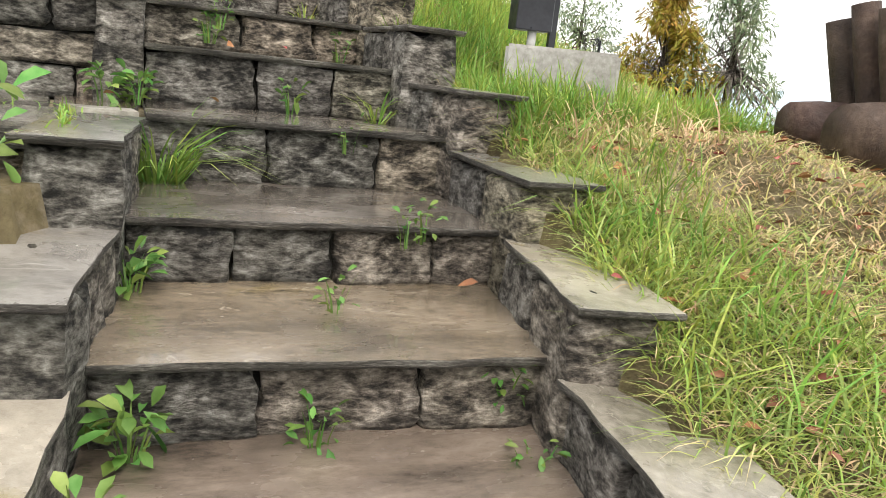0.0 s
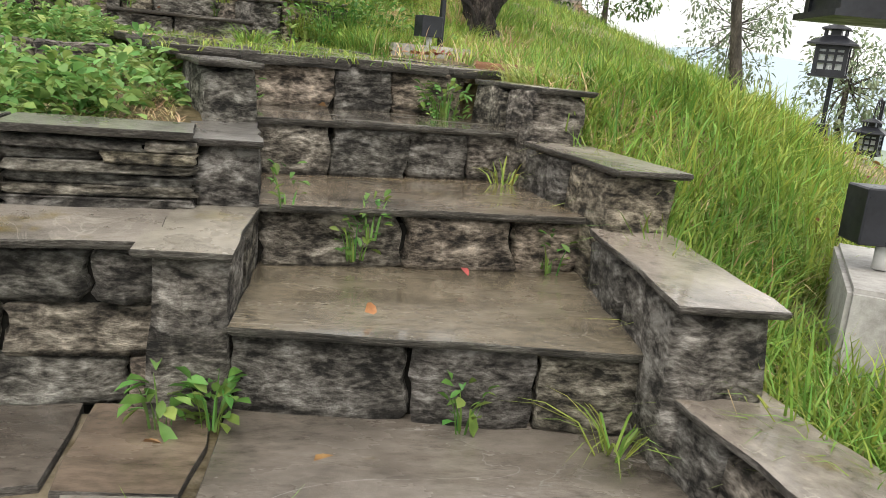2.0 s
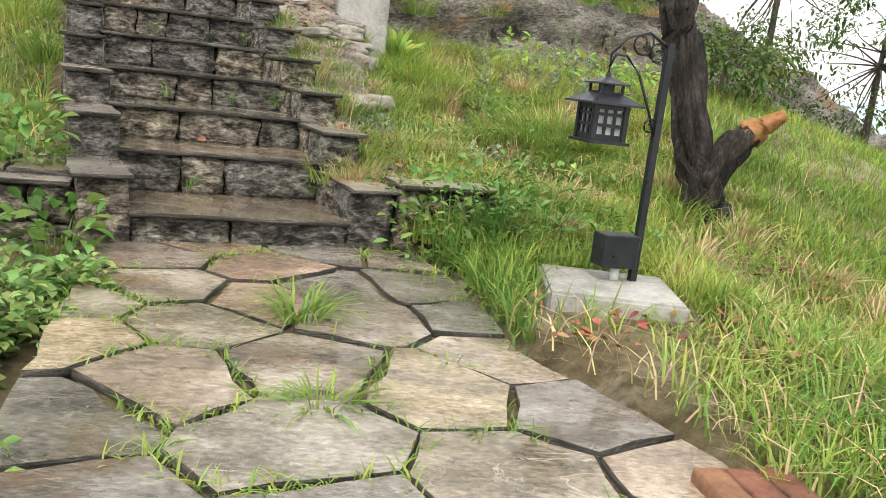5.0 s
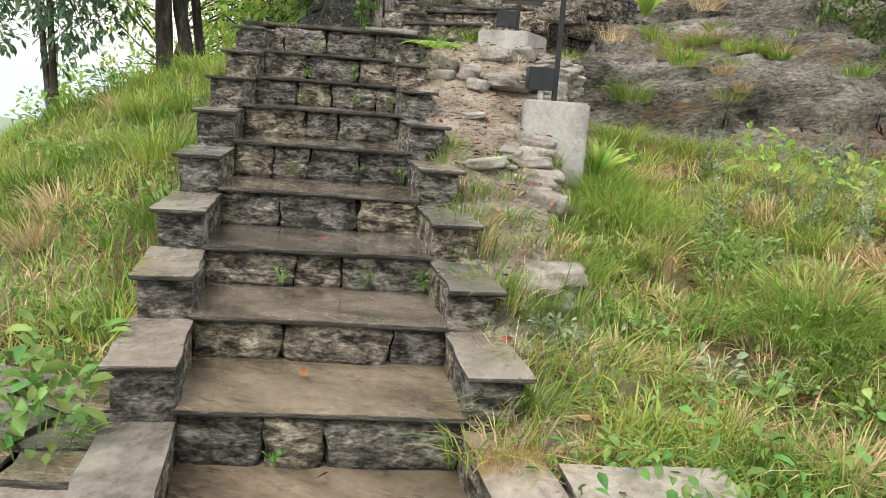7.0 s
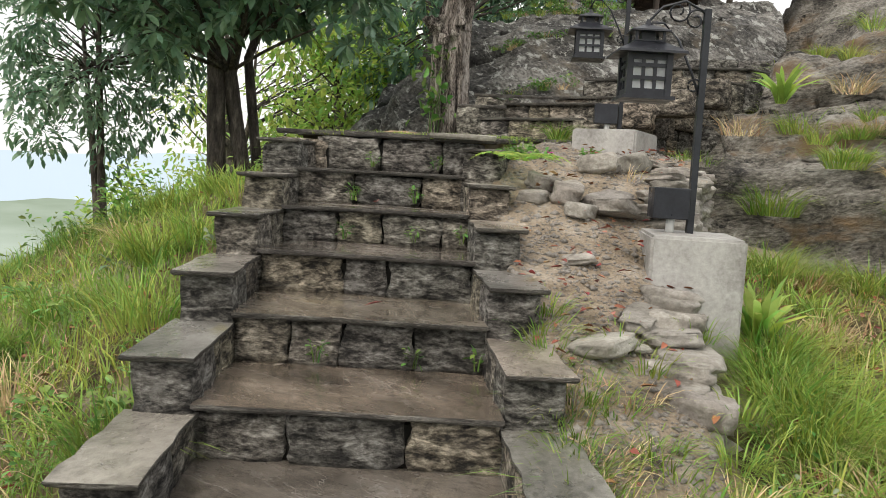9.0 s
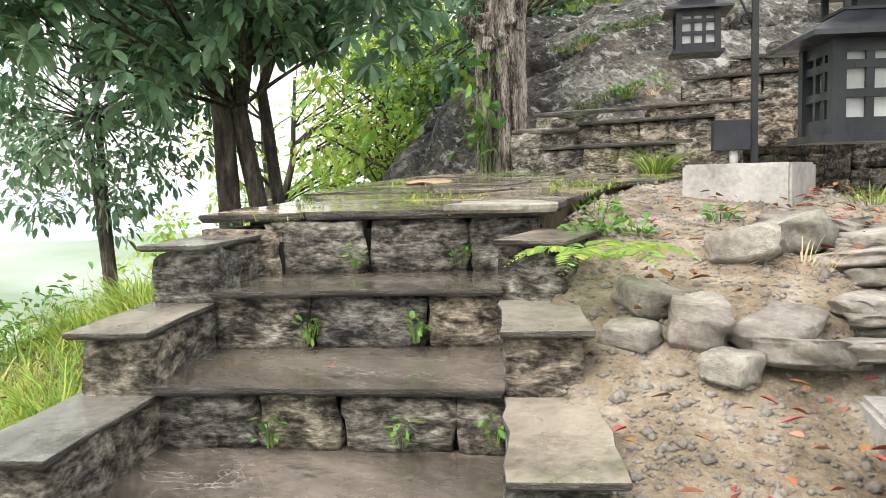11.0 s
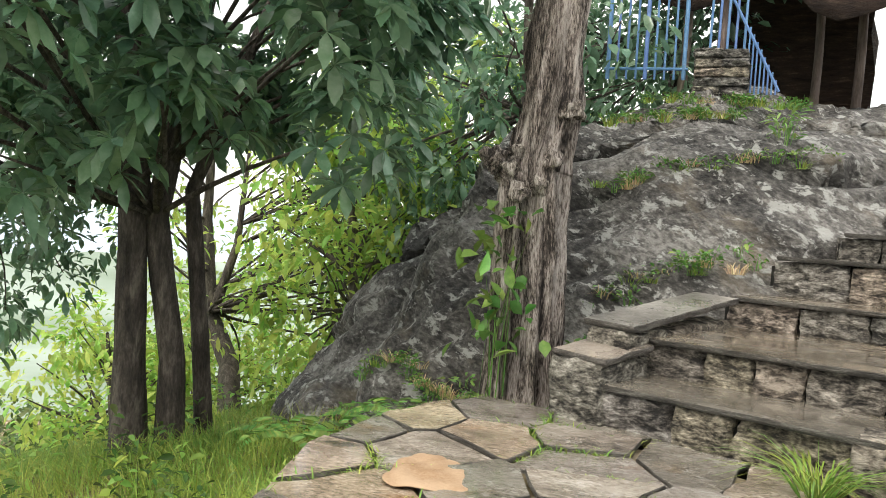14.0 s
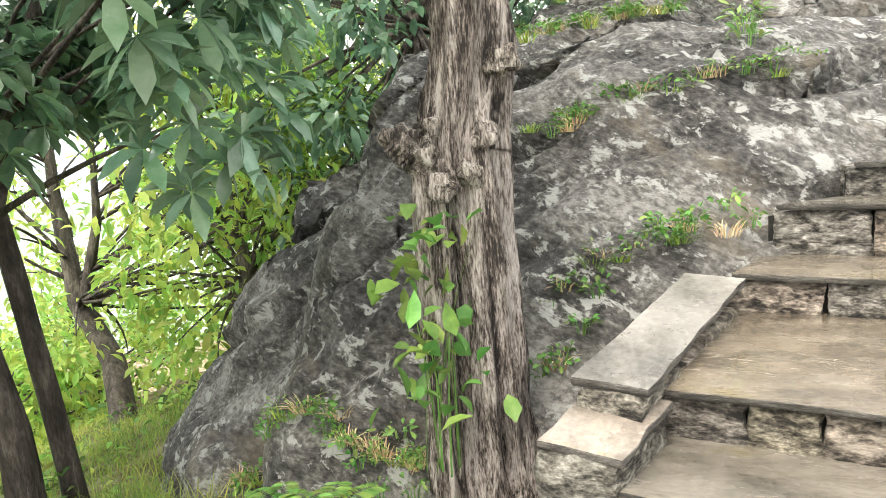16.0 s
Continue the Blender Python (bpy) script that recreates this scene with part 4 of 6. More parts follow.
rock_sheet("boulder", "big dark boulder with pale lichen bands and mossy ledges", np.arange(-4.6, 2.2, 0.036), np.r_[np.arange(13.6, 17.2, 0.036), np.arange(17.2, 20.5, 0.1)], boulder_z, BOULDER, 0.09, 0.02, 3, 0.3, -0.3, boulder_beds)
rock_sheet("rock_outcrop", "layered grey and brown rock outcrop on the slope", np.arange(0.9, 9.0, 0.06), np.r_[np.arange(10.9, 11.6, 0.07), np.arange(11.6, 12.4, 0.02), np.arange(12.4, 13.5, 0.06), np.arange(13.5, 14.3, 0.025), np.arange(14.3, 20.5, 0.08)], outcrop_z, ROCK, 0.15, 0.03, 8, 0.34, 0.05, outcrop_beds)


# ---- plinths and lamps ----
def plinth(name, label, poly, z0, z1):
    bm = bmesh.new()
    prism(bm, poly, z0, z1)
    bmesh.ops.bevel(bm, geom=bm.edges[:], offset=0.012, segments=2, affect="EDGES")
    return thing(name, label, "plinth", group="lamp plinths", data=mesh_bm(name, bm, CONCRETE))


plinth("lamp_plinth", "tall weathered concrete lamp plinth in long grass", [(1.9, 2.87), (2.24, 2.56), (2.66, 3.0), (2.33, 3.33)], 0.8, 1.33)
plinth("lamp_plinth", "low square concrete lamp plinth beside the landing", [(1.80, 6.28), (2.3, 6.2), (2.37, 6.68), (1.86, 6.74)], 1.6, 1.825)
plinth("lamp_plinth", "tall concrete lamp plinth beside the upper flight", [(0.83, 9.95), (1.22, 10.0), (1.17, 10.5), (0.76, 10.45)], 2.3, 3.095)
plinth("lamp_plinth", "low concrete lamp plinth on the gravel bank", [(0.24, 12.0), (0.67, 11.85), (0.8, 12.5), (0.38, 12.62)], 3.3, 3.65)


def bm_box(x0, x1, y0, y1, z0, z1, bev=0.004):
    bm = bmesh.new()
    box(bm, x0, x1, y0, y1, z0, z1)
    bmesh.ops.bevel(bm, geom=bm.edges[:], offset=bev, segments=1, affect="EDGES")
    return bm


def lamp(at):
    """A black garden lamp: post with a box at its foot, scrolled bracket and a hanging lantern."""
    top = thing("garden_lamp", "black metal lantern hanging from a scrolled post bracket", "lamp", group="garden lamps", at=at)
    bm = bmesh.new()
    box(bm, -0.0145, 0.0145, -0.0145, 0.0145, 0, 1.0)
    part("post", mesh_bm("post", bm, BLACK), top)
    part("control_box", mesh_bm("control_box", bm_box(-0.185, -0.022, -0.055, 0.055, 0.065, 0.205), BLACK), top)
    bm = bmesh.new()
    tube(bm, [(-0.09, 0, 0.0), (-0.09, 0, 0.07)], [0.02, 0.02], 10)
    part("conduit", mesh_bm("conduit", bm, PIPE, True), top, "short white pipe under the box")
    bm = bmesh.new()
    pts = [(-0.01, 0, 0.62), (-0.05, 0, 0.72), (-0.12, 0, 0.86), (-0.19, 0, 0.93), (-0.24, 0, 0.93), (-0.26, 0, 0.88)]
    tube(bm, pts, [0.006] * len(pts), 6)
    for cx, cz, r, s in ((-0.05, 0.95, 0.05, 1), (-0.13, 0.985, 0.055, -1), (-0.035, 0.66, 0.035, 1)):
        arc = [(cx + r * (1 - k / 22) * math.cos(s * k * 0.5 + 0.6), 0, cz + r * (1 - k / 22) * math.sin(s * k * 0.5 + 0.6)) for k in range(17)]
        tube(bm, arc, [0.005] * len(arc), 6)
    tube(bm, [(-0.02, 0, 0.99), (-0.1, 0, 1.03), (-0.2, 0, 1.0), (-0.26, 0, 0.93), (-0.26, 0, 0.84)], [0.006] * 5, 6)
    part("bracket", mesh_bm("bracket", bm, BLACK, True), top)
    lx = -0.26
    lantern = part("lantern", None, top)
    bm = bmesh.new()
    for w0, w1, z0, z1 in ((0.15, 0.148, 0.70, 0.71), (0.148, 0.062, 0.71, 0.758), (0.066, 0.066, 0.758, 0.764), (0.03, 0.03, 0.764, 0.8), (0.086, 0.084, 0.8, 0.807), (0.084, 0.014, 0.807, 0.838), (0.012, 0.006, 0.838, 0.862)):
        low = [bm.verts.new((lx + w0 * sx, w0 * sy, z0)) for sx, sy in ((-1, -1), (1, -1), (1, 1), (-1, 1))]
        up = [bm.verts.new((lx + w1 * sx, w1 * sy, z1)) for sx, sy in ((-1, -1), (1, -1), (1, 1), (-1, 1))]
        for i in range(4):
            bm.faces.new((low[i], low[(i + 1) % 4], up[(i + 1) % 4], up[i]))
        bm.faces.new(low[::-1])
        bm.faces.new(up)
    part("roof", mesh_bm("roof", bm, BLACK), lantern)
    w = 0.085

    def piece(name, *ext):
        b = bmesh.new()
        box(b, *ext)
        part(name, mesh_bm(name, b, BLACK), lantern)
    for sx, sy in ((-1, -1), (1, -1), (1, 1), (-1, 1)):
        piece("corner_bar", lx + w * sx - 0.013, lx + w * sx + 0.013, w * sy - 0.013, w * sy + 0.013, 0.52, 0.70)
    for z, t in ((0.535, 0.016), (0.597, 0.008), (0.652, 0.008), (0.688, 0.0118)):
        for s in (-1, 1):
            piece("cross_bar", lx - w + 0.013, lx + w - 0.013, s * w - 0.006, s * w + 0.006, z - t, z + t)
            piece("cross_bar", lx + s * w - 0.006, lx + s * w + 0.006, -w + 0.013, w - 0.013, z - t, z + t)
    for k in (-0.3, 0.3):
        for s in (-1, 1):
            piece("upright_bar", lx + k * w - 0.0075, lx + k * w + 0.0075, s * w - 0.0045, s * w + 0.0045, 0.55, 0.69)
            piece("upright_bar", lx + s * w - 0.0045, lx + s * w + 0.0045, k * w - 0.0075, k * w + 0.0075, 0.55, 0.69)
    for sx, sy in ((-1, -1), (1, -1), (1, 1), (-1, 1)):
        piece("cupola_post", lx + 0.06 * sx - 0.006, lx + 0.06 * sx + 0.006, 0.06 * sy - 0.006, 0.06 * sy + 0.006, 0.763, 0.801)
    piece("base_plate", lx - 0.115, lx + 0.115, -0.115, 0.115, 0.505, 0.52)
    bm = bmesh.new()
    box(bm, lx - 0.075, lx + 0.075, -0.075, 0.075, 0.525, 0.695)
    part("glass", mesh_bm("glass", bm, GLASS), lantern, "pale half-clear glass panes")
    return top


def sized(lamp_ob, k, lift=0.0):
    """Lanterns differ in size: this one is k times the usual, hung from the same point."""
    for o in lamp_ob.children:
        if o.name.startswith("lantern"):
            o.scale = (k, k, k)
            o.location = (-0.26 * (1 - k), 0, 0.845 * (1 - k) + lift)
    return lamp_ob


first_lamp = lamp(pose(2.2, 6.56, 1.822, 0, 0, 12))
sized(copy_thing(first_lamp, pose(2.235, 2.98, 1.335, 0, 0, -21)), 1.0, 0.08)
sized(copy_thing(first_lamp, pose(0.99, 10.28, 3.092, 0, 0, 15)), 1.0, 0.08)
sized(copy_thing(first_lamp, pose(0.53, 12.4, 3.647, 0, 0, 10)), 0.99)
copy_thing(first_lamp, pose(6.9, 7.3, 0.75, 0, 0, 30))
copy_thing(first_lamp, pose(4.75, 5.85, 1.36, 0, 0, 40))
sized(first_lamp, 0.79)
first_lamp.scale = (0.92, 0.92, 0.92)
plinth("lamp_plinth", "low concrete lamp plinth below the path", [(4.5, 5.6), (5.0, 5.6), (5.0, 6.1), (4.5, 6.1)], 0.8, 1.362)


# ---- plants: shared makers ----
def blades(base, height, width, lean, yaw=None, curl=0.6):
    """Grass blades as tapered strips: arrays of vertices and triangles."""
    n = len(base)
    yaw = nrng.uniform(0, 2 * math.pi, n) if yaw is None else yaw
    face = yaw + math.pi / 2 + nrng.normal(0, 0.5, n)
    sx, sy = np.cos(face) * width / 2, np.sin(face) * width / 2
    out = np.zeros((n, 7, 3))
    for row, (k, w) in enumerate(((0, 1.0), (0.4, 0.9), (0.75, 0.6))):
        fx = lean * height * (k ** (1 + curl))
        fz = height * (k - 0.5 * np.clip(lean, 0, 1.5) * k ** 2.5)
        c = np.stack([base[:, 0] + np.cos(yaw) * fx, base[:, 1] + np.sin(yaw) * fx, base[:, 2] + fz], -1)
        out[:, row * 2] = c - np.stack([sx * w, sy * w, 0 * sx], -1)
        out[:, row * 2 + 1] = c + np.stack([sx * w, sy * w, 0 * sx], -1)
    out[:, 6] = np.stack([base[:, 0] + np.cos(yaw) * lean * height, base[:, 1] + np.sin(yaw) * lean * height, base[:, 2] + height * (1 - 0.5 * np.clip(lean, 0, 1.5))], -1)
    tri = np.array([(0, 1, 3), (0, 3, 2), (2, 3, 5), (2, 5, 4), (4, 5, 6)])
    return out.reshape(-1, 3), (np.arange(n)[:, None, None] * 7 + tri).reshape(-1, 3)


def leaf_cloud(pos, direction, length, width, fold=0.25, droop=0.2):
    """Leaves with a folded midrib: arrays of vertices and triangles."""
    n = len(pos)
    d = direction / (np.linalg.norm(direction, axis=1, keepdims=True) + 1e-9)
    side = np.cross(d, nrng.normal(0, 1, (n, 3)) * 0.35 + np.array([0, 0, 1.0]))
    side /= np.linalg.norm(side, axis=1, keepdims=True) + 1e-9
    up = np.cross(side, d)
    L, W = np.broadcast_to(length, n)[:, None], np.broadcast_to(width, n)[:, None]
    down = np.array([0, 0, 1.0])
    base, tip = pos, pos + d * L - down * L * droop

    def row(k, w):
        m = pos + d * L * k - down * L * droop * k * k
        return m - side * W * w / 2 + up * W * fold * w, m, m + side * W * w / 2 + up * W * fold * w

    (l1, m1, r1), (l2, m2, r2) = row(0.38, 0.8), row(0.72, 0.95)
    v = np.stack([base, l1, m1, r1, l2, m2, r2, tip], 1).reshape(-1, 3)
    tri = np.array([(0, 3, 2), (0, 2, 1), (1, 2, 5), (1, 5, 4), (2, 3, 6), (2, 6, 5), (4, 5, 7), (5, 6, 7)])
    return v, (np.arange(n)[:, None, None] * 8 + tri).reshape(-1, 3)


def join(sets):
    vs, fs, n = [], [], 0
    for v, f in sets:
        vs.append(v)
        fs.append(f + n)
        n += len(v)
    return np.concatenate(vs), np.concatenate(fs)


def free_ground(x, y):
    """Where plants may stand: off the stairs, paving, path and plinths."""
    ok = np.ones(np.shape(x), bool)
    for steps, m in ((LOWER, 0.05), (UPPER, 0.15), (TOPSTAIR, 0.19)):
        ok &= corridor(x, y, steps, m) > 8
    ok &= ~((y > 4.5) & (y < 7.0) & (x > np.interp(y, [4.6, 6.9], [0.4, 0.08])) & (x < np.interp(y, [4.6, 5.0, 5.3, 6.0, 7.0], [2.0, 2.0, 1.98, 1.62, 1.5])))
    ok &= ~((y > 10.6) & (y < 13.7) & (x > np.interp(y, [10.7, 11.9, 12.9, 13.6], [-1.4, -1.6, -1.72, -1.4])) & (x < np.interp(y, [10.9, 11.4, 12.2, 13.2], [0.0, -0.1, -0.05, 0.35])))
    for x0, x1, y0, y1 in ((1.98, 2.64, 2.7, 3.25), (1.8, 2.37, 6.2, 6.74), (0.76, 1.22, 9.95, 10.5), (0.24, 0.8, 11.85, 12.62), (-1.8, 0.55, 2.1, 3.8), (-1.5, 0.4, 5.0, 5.3), (-2.2, 0.1, 6.2, 7.5)):
        ok &= ~((x > x0) & (x < x1) & (y > y0) & (y < y1))
    ok &= ~((x > 1.9) & (x < 6.2) & (abs(y - 4.78 - 0.06 * ((x - 2) / 0.9) ** 2) < 0.2))
    return ok


def bank_edge(y):
    return np.interp(y, [7.1, 7.6, 8.2, 8.9, 9.6, 11, 12, 12.8], [1.28, 1.3, 1.15, 1.12, 0.98, 0.98, 1.1, 0.9])


def scatter(n, x0, x1, y0, y1, keep=None):
    x, y = nrng.uniform(x0, x1, n), nrng.uniform(y0, y1, n)
    ok = free_ground(x, y)
    if keep is not None:
        ok &= keep(x, y)
    x, y = x[ok], y[ok]
    return np.stack([x, y, ground_cut(x, y) - 0.01], -1)


def patchy(x, y, f, lo, hi, seed):
    v = fbm(x * f, y * f, seed) * 0.5 + 0.5
    return nrng.uniform(0, 1, np.shape(x)) < np.clip((v - lo) / (hi - lo), 0, 1)


def grass_sheet(name, label, pts, h, w, lean, mat, dry=0.0):
    n = len(pts)
    v, f = blades(pts, nrng.uniform(h[0], h[1], n) * nrng.uniform(0.6, 1, n), nrng.uniform(w[0], w[1], n), nrng.uniform(lean[0], lean[1], n))
    return thing(name, label, "grass", "stuff", data=mesh_np(name, v, f, mat))


off_bank = lambda x, y: ~((y > 7.1) & (y < 12.8) & (x > -1.2) & (x < bank_edge(y)) & (x > np.interp(y, [7, 11], [0.9, -0.3])))
off_rock = lambda x, y: (ground(x, y) > np.maximum(outcrop_z(x, y), boulder_z(x, y)) - 0.02)
lawn = np.concatenate([scatter(52000, 1.2, 7, -1.5, 4.6, lambda x, y: patchy(x, y, 1.7, 0.25, 0.75, 1)), scatter(22000, 1.1, 3.2, -0.5, 4.6, lambda x, y: patchy(x, y, 2.1, 0.3, 0.8, 2)), scatter(20000, 0.2, 1.7, -1.5, 3.2, lambda x, y: patchy(x, y, 2.4, 0.2, 0.75, 4))])
grass_sheet("lawn_grass", "short green and straw-coloured lawn grass", lawn, (0.04, 0.12), (0.003, 0.007), (0.6, 1.8), LAWN)
grass_sheet("lawn_straw", "dry straw lying in the lawn", scatter(70000, 0.6, 6, -1.5, 4.4, lambda x, y: patchy(x, y, 1.4, 0.1, 0.7, 7)), (0.05, 0.15), (0.003, 0.007), (1.0, 1.9), DRYGRASS)
grass_sheet("long_grass", "long bright grass beside the lower stairs", scatter(30000, 1.55, 3.2, 2.3, 5.0, lambda x, y: patchy(x, y, 2.0, 0.0, 0.7, 3)), (0.12, 0.33), (0.004, 0.009), (0.15, 1.1), GRASS)
grass_sheet("wall_grass", "long grass against the lower parapet stones", scatter(26000, 0.3, 2.3, -1.2, 4.5, lambda x, y: (corridor(x, y, LOWER, 0.55) < 8) & (x > 0.42 * y - 0.2) & patchy(x, y, 2.2, 0.1, 0.7, 15)), (0.1, 0.3), (0.003, 0.008), (0.3, 1.4), GRASS)
verge = []
for (l0, r0, z0), (l1, r1, z1) in zip(LOWER, LOWER[1:]):
    w = np.array(r0) - np.array(l0)
    w = w / np.linalg.norm(w)
    k = nrng.uniform(0, 1, (1500, 1))
    verge.append(np.array(r0) * (1 - k) + np.array(r1) * k + w * nrng.uniform(0.2, 0.7, (1500, 1)))
    k = nrng.uniform(0, 1, (900, 1))
    verge.append(np.array(r0) * (1 - k) + np.array(r1) * k + w * nrng.uniform(0.15, 0.34, (900, 1)))
verge = np.concatenate(verge)
grass_sheet("verge_grass", "fringe of grass along the lower parapet", np.column_stack([verge, ground(verge[:, 0], verge[:, 1]) - 0.05]), (0.08, 0.22), (0.003, 0.008), (0.4, 1.5), LAWN)
grass_sheet("landing_edge_grass", "long grass beside the landing", scatter(16000, 1.35, 2.7, 5.8, 7.7, lambda x, y: off_bank(x, y) & ~((x > 1.68) & (y < 6.4))), (0.08, 0.27), (0.004, 0.009), (0.2, 1.2), GRASS)
grass_sheet("slope_grass", "long grass on the slope above the path", np.concatenate([scatter(46000, 1.3, 4.2, 5.0, 11.6, lambda x, y: off_bank(x, y) & off_rock(x, y) & patchy(x, y, 2.3, 0.28, 0.72, 5)), scatter(30000, 3.5, 8.0, 4.6, 12, lambda x, y: off_rock(x, y))]), (0.08, 0.26), (0.004, 0.009), (0.2, 1.2), GRASS)
grass_sheet("left_grass", "thick grass beside the upper stairs", scatter(60000, -6.0, 0.2, 6.9, 13.6, lambda x, y: patchy(x, y, 1.5, 0.15, 0.6, 9) & (x < np.interp(y, [6.9, 10.8, 13.6], [-0.1, -1.35, -1.5]))), (0.08, 0.27), (0.004, 0.009), (0.2, 1.2), GRASS)
grass_sheet("far_grass", "rough grass where the hillside falls away", np.concatenate([scatter(30000, -8, -1.3, 12.5, 19), scatter(10000, -10, -4, 8, 14)]), (0.08, 0.26), (0.004, 0.009), (0.2, 1.1), GRASS)
grass_sheet("hill_grass", "bright grass on the hillside above the path", scatter(16000, 2.1, 5.2, 5.1, 9.0, lambda x, y: off_rock(x, y)), (0.07, 0.2), (0.004, 0.009), (0.3, 1.3), GRASS)
grass_sheet("edge_grass", "tall soft grass along the platform edge and under the trees", scatter(26000, -5.2, -1.5, 11.2, 15.2, lambda x, y: patchy(x, y, 1.7, 0.1, 0.6, 21) & off_rock(x, y)), (0.14, 0.36), (0.004, 0.008), (0.2, 1.1), GRASS)
grass_sheet("dry_tufts", "dry straw among the grass", np.concatenate([scatter(7000, 1.3, 4.2, 5.0, 11.4, lambda x, y: off_bank(x, y) & off_rock(x, y) & patchy(x, y, 1.9, 0.25, 0.8, 12)), scatter(5000, -3.5, 0, 7, 11, lambda x, y: patchy(x, y, 1.9, 0.4, 0.9, 2) & (x < np.interp(y, [6.9, 10.8], [-0.1, -1.35]))), scatter(1500, 1.6, 2.2, 2.0, 4.4)]), (0.1, 0.28), (0.004, 0.008), (0.3, 1.5), DRYGRASS)


# gravel bank beside the upper flight
def bank_z(x, y):
    a, b = np.interp(y, [p[1][1] for p in UPPER] + [11.3, 12.2, 12.85], [p[1][0] + 0.1 for p in UPPER[:-1]] + [-0.1, -0.16, -0.1, 0.25]), bank_edge(y)
    k = np.clip((x - a) / (b - a), 0, 1)
    top = np.interp(y, [6.9, 7.4, 9, 11, 12.2, 13], [1.86, 2.02, 2.62, 3.42, 3.54, 3.6])
    return np.maximum(top - np.interp(y, [7, 9, 11, 12], [0.05, 0.12, 0.2, 0.08]) * k ** 2, ground(x, y) + 0.02) + 0.02 * fbm(x * 7, y * 7, 2)


by = np.arange(7.15, 12.85, 0.05)
bk = np.linspace(0, 1, 26)
inner = np.interp(by, [p[1][1] for p in UPPER[:-1]] + [11.0, 11.3, 12.2, 12.85], [p[1][0] + 0.12 for p in UPPER[:-1]] + [-0.06, -0.16, -0.1, 0.25])
BX = inner[:, None] + (bank_edge(by) - inner)[:, None] * bk[None, :]
BY = np.repeat(by[:, None], 26, 1)
BZ = bank_z(BX, BY)
BZ[:, -1] -= 0.5
BZ[:, 0] -= 0.06
BZ[-1] -= 0.2
idx = np.arange(BX.size).reshape(BX.shape)
quads = np.stack([idx[:-1, :-1], idx[:-1, 1:], idx[1:, 1:], idx[1:, :-1]], -1).reshape(-1, 4)
thing("gravel_bank", "bank of pale gravel and sand beside the stairs", "gravel", "structure", data=mesh_np("gravel_bank", np.stack([BX, BY, BZ], -1).reshape(-1, 3), quads, GRAVEL, True))
# loose stones piled along its edge
for k in range(36):
    y = rng.uniform(9.0, 12.4) if k > 22 else rng.uniform(10.5, 11.7)
    e = float(bank_edge(y))
    x = e - abs(rng.gauss(0, 0.16)) if k % 3 else e - rng.uniform(0, 0.6)
    if 0.7 < x < 1.3 and 9.8 < y < 10.6 or (0.2 < x < 0.85 and y > 11.8):
        continue
    lim = float(np.interp(y, [8, 11, 12.4], [1.05, 0.25, 0.3]))
    x = max(x, lim)
    w = rng.uniform(0.1, 0.3)
    ob = thing("loose_stone", "flat pale stone lying on the gravel bank", "stone", group="loose stones on the bank", data=rng.choice(PALES))
    ob.matrix_world = Matrix.LocRotScale((x, y, float(bank_z(x, y)) + w * 0.1), Euler((rng.uniform(-0.2, 0.2), rng.uniform(-0.2, 0.2), rng.uniform(0, 6))), (w, w * rng.uniform(0.5, 0.8), w * rng.uniform(0.14, 0.28)))
# stones that hold the bank up beside its plinth
bank_wall = thing("bank_wall", "dry wall of flat pale stones holding the bank", "wall", "structure")
for k in range(34):
    y = 8.4 + 0.1 * k
    if 9.9 < y < 10.55 or 8.5 < y < 9.2 or y < 8.4:
        continue
    x = float(bank_edge(y))
    for c in range(4):
        stone(bank_wall, (x - 0.04 + rng.uniform(-0.03, 0.03), y, float(bank_z(x - 0.1, y)) - 0.02 - 0.085 * c), (rng.uniform(0.16, 0.26), rng.uniform(0.14, 0.3), rng.uniform(0.06, 0.1)), rng.uniform(-0.3, 0.3), 0.12, PALES)
for k in range(90):
    y = rng.uniform(7.2, 9.4) if k % 3 else rng.uniform(7.2, 12.4)
    e = float(bank_edge(y))
    x = e + rng.uniform(-0.35, 0.15) if k % 2 else float(np.interp(y, by, inner)) + rng.uniform(0.03, 0.18)
    if 0.65 < x < 1.35 and 9.8 < y < 10.65 or (0.15 < x < 0.9 and y > 11.7) or (x < 0.5 and 10.3 < y < 11.3):
        continue
    n = rng.randint(25, 80)
    a, r = nrng.uniform(0, 6.28, n), 0.09 * np.sqrt(nrng.uniform(0, 1, n))
    v, f = blades(np.stack([x + r * np.cos(a), y + r * np.sin(a), np.full(n, float(bank_z(x, y)) - 0.02)], -1), nrng.uniform(0.06, 0.15, n) * (1.5 if y < 8.6 else 1.0), nrng.uniform(0.003, 0.006, n), nrng.uniform(0.3, 1.4, n), a)
    thing("bank_tuft", "small grass clump on the gravel bank", "grass", group="tufts on the bank", data=mesh_np("bank_tuft", v, f, rng.choice((GRASS, GRASS, DRYGRASS))))
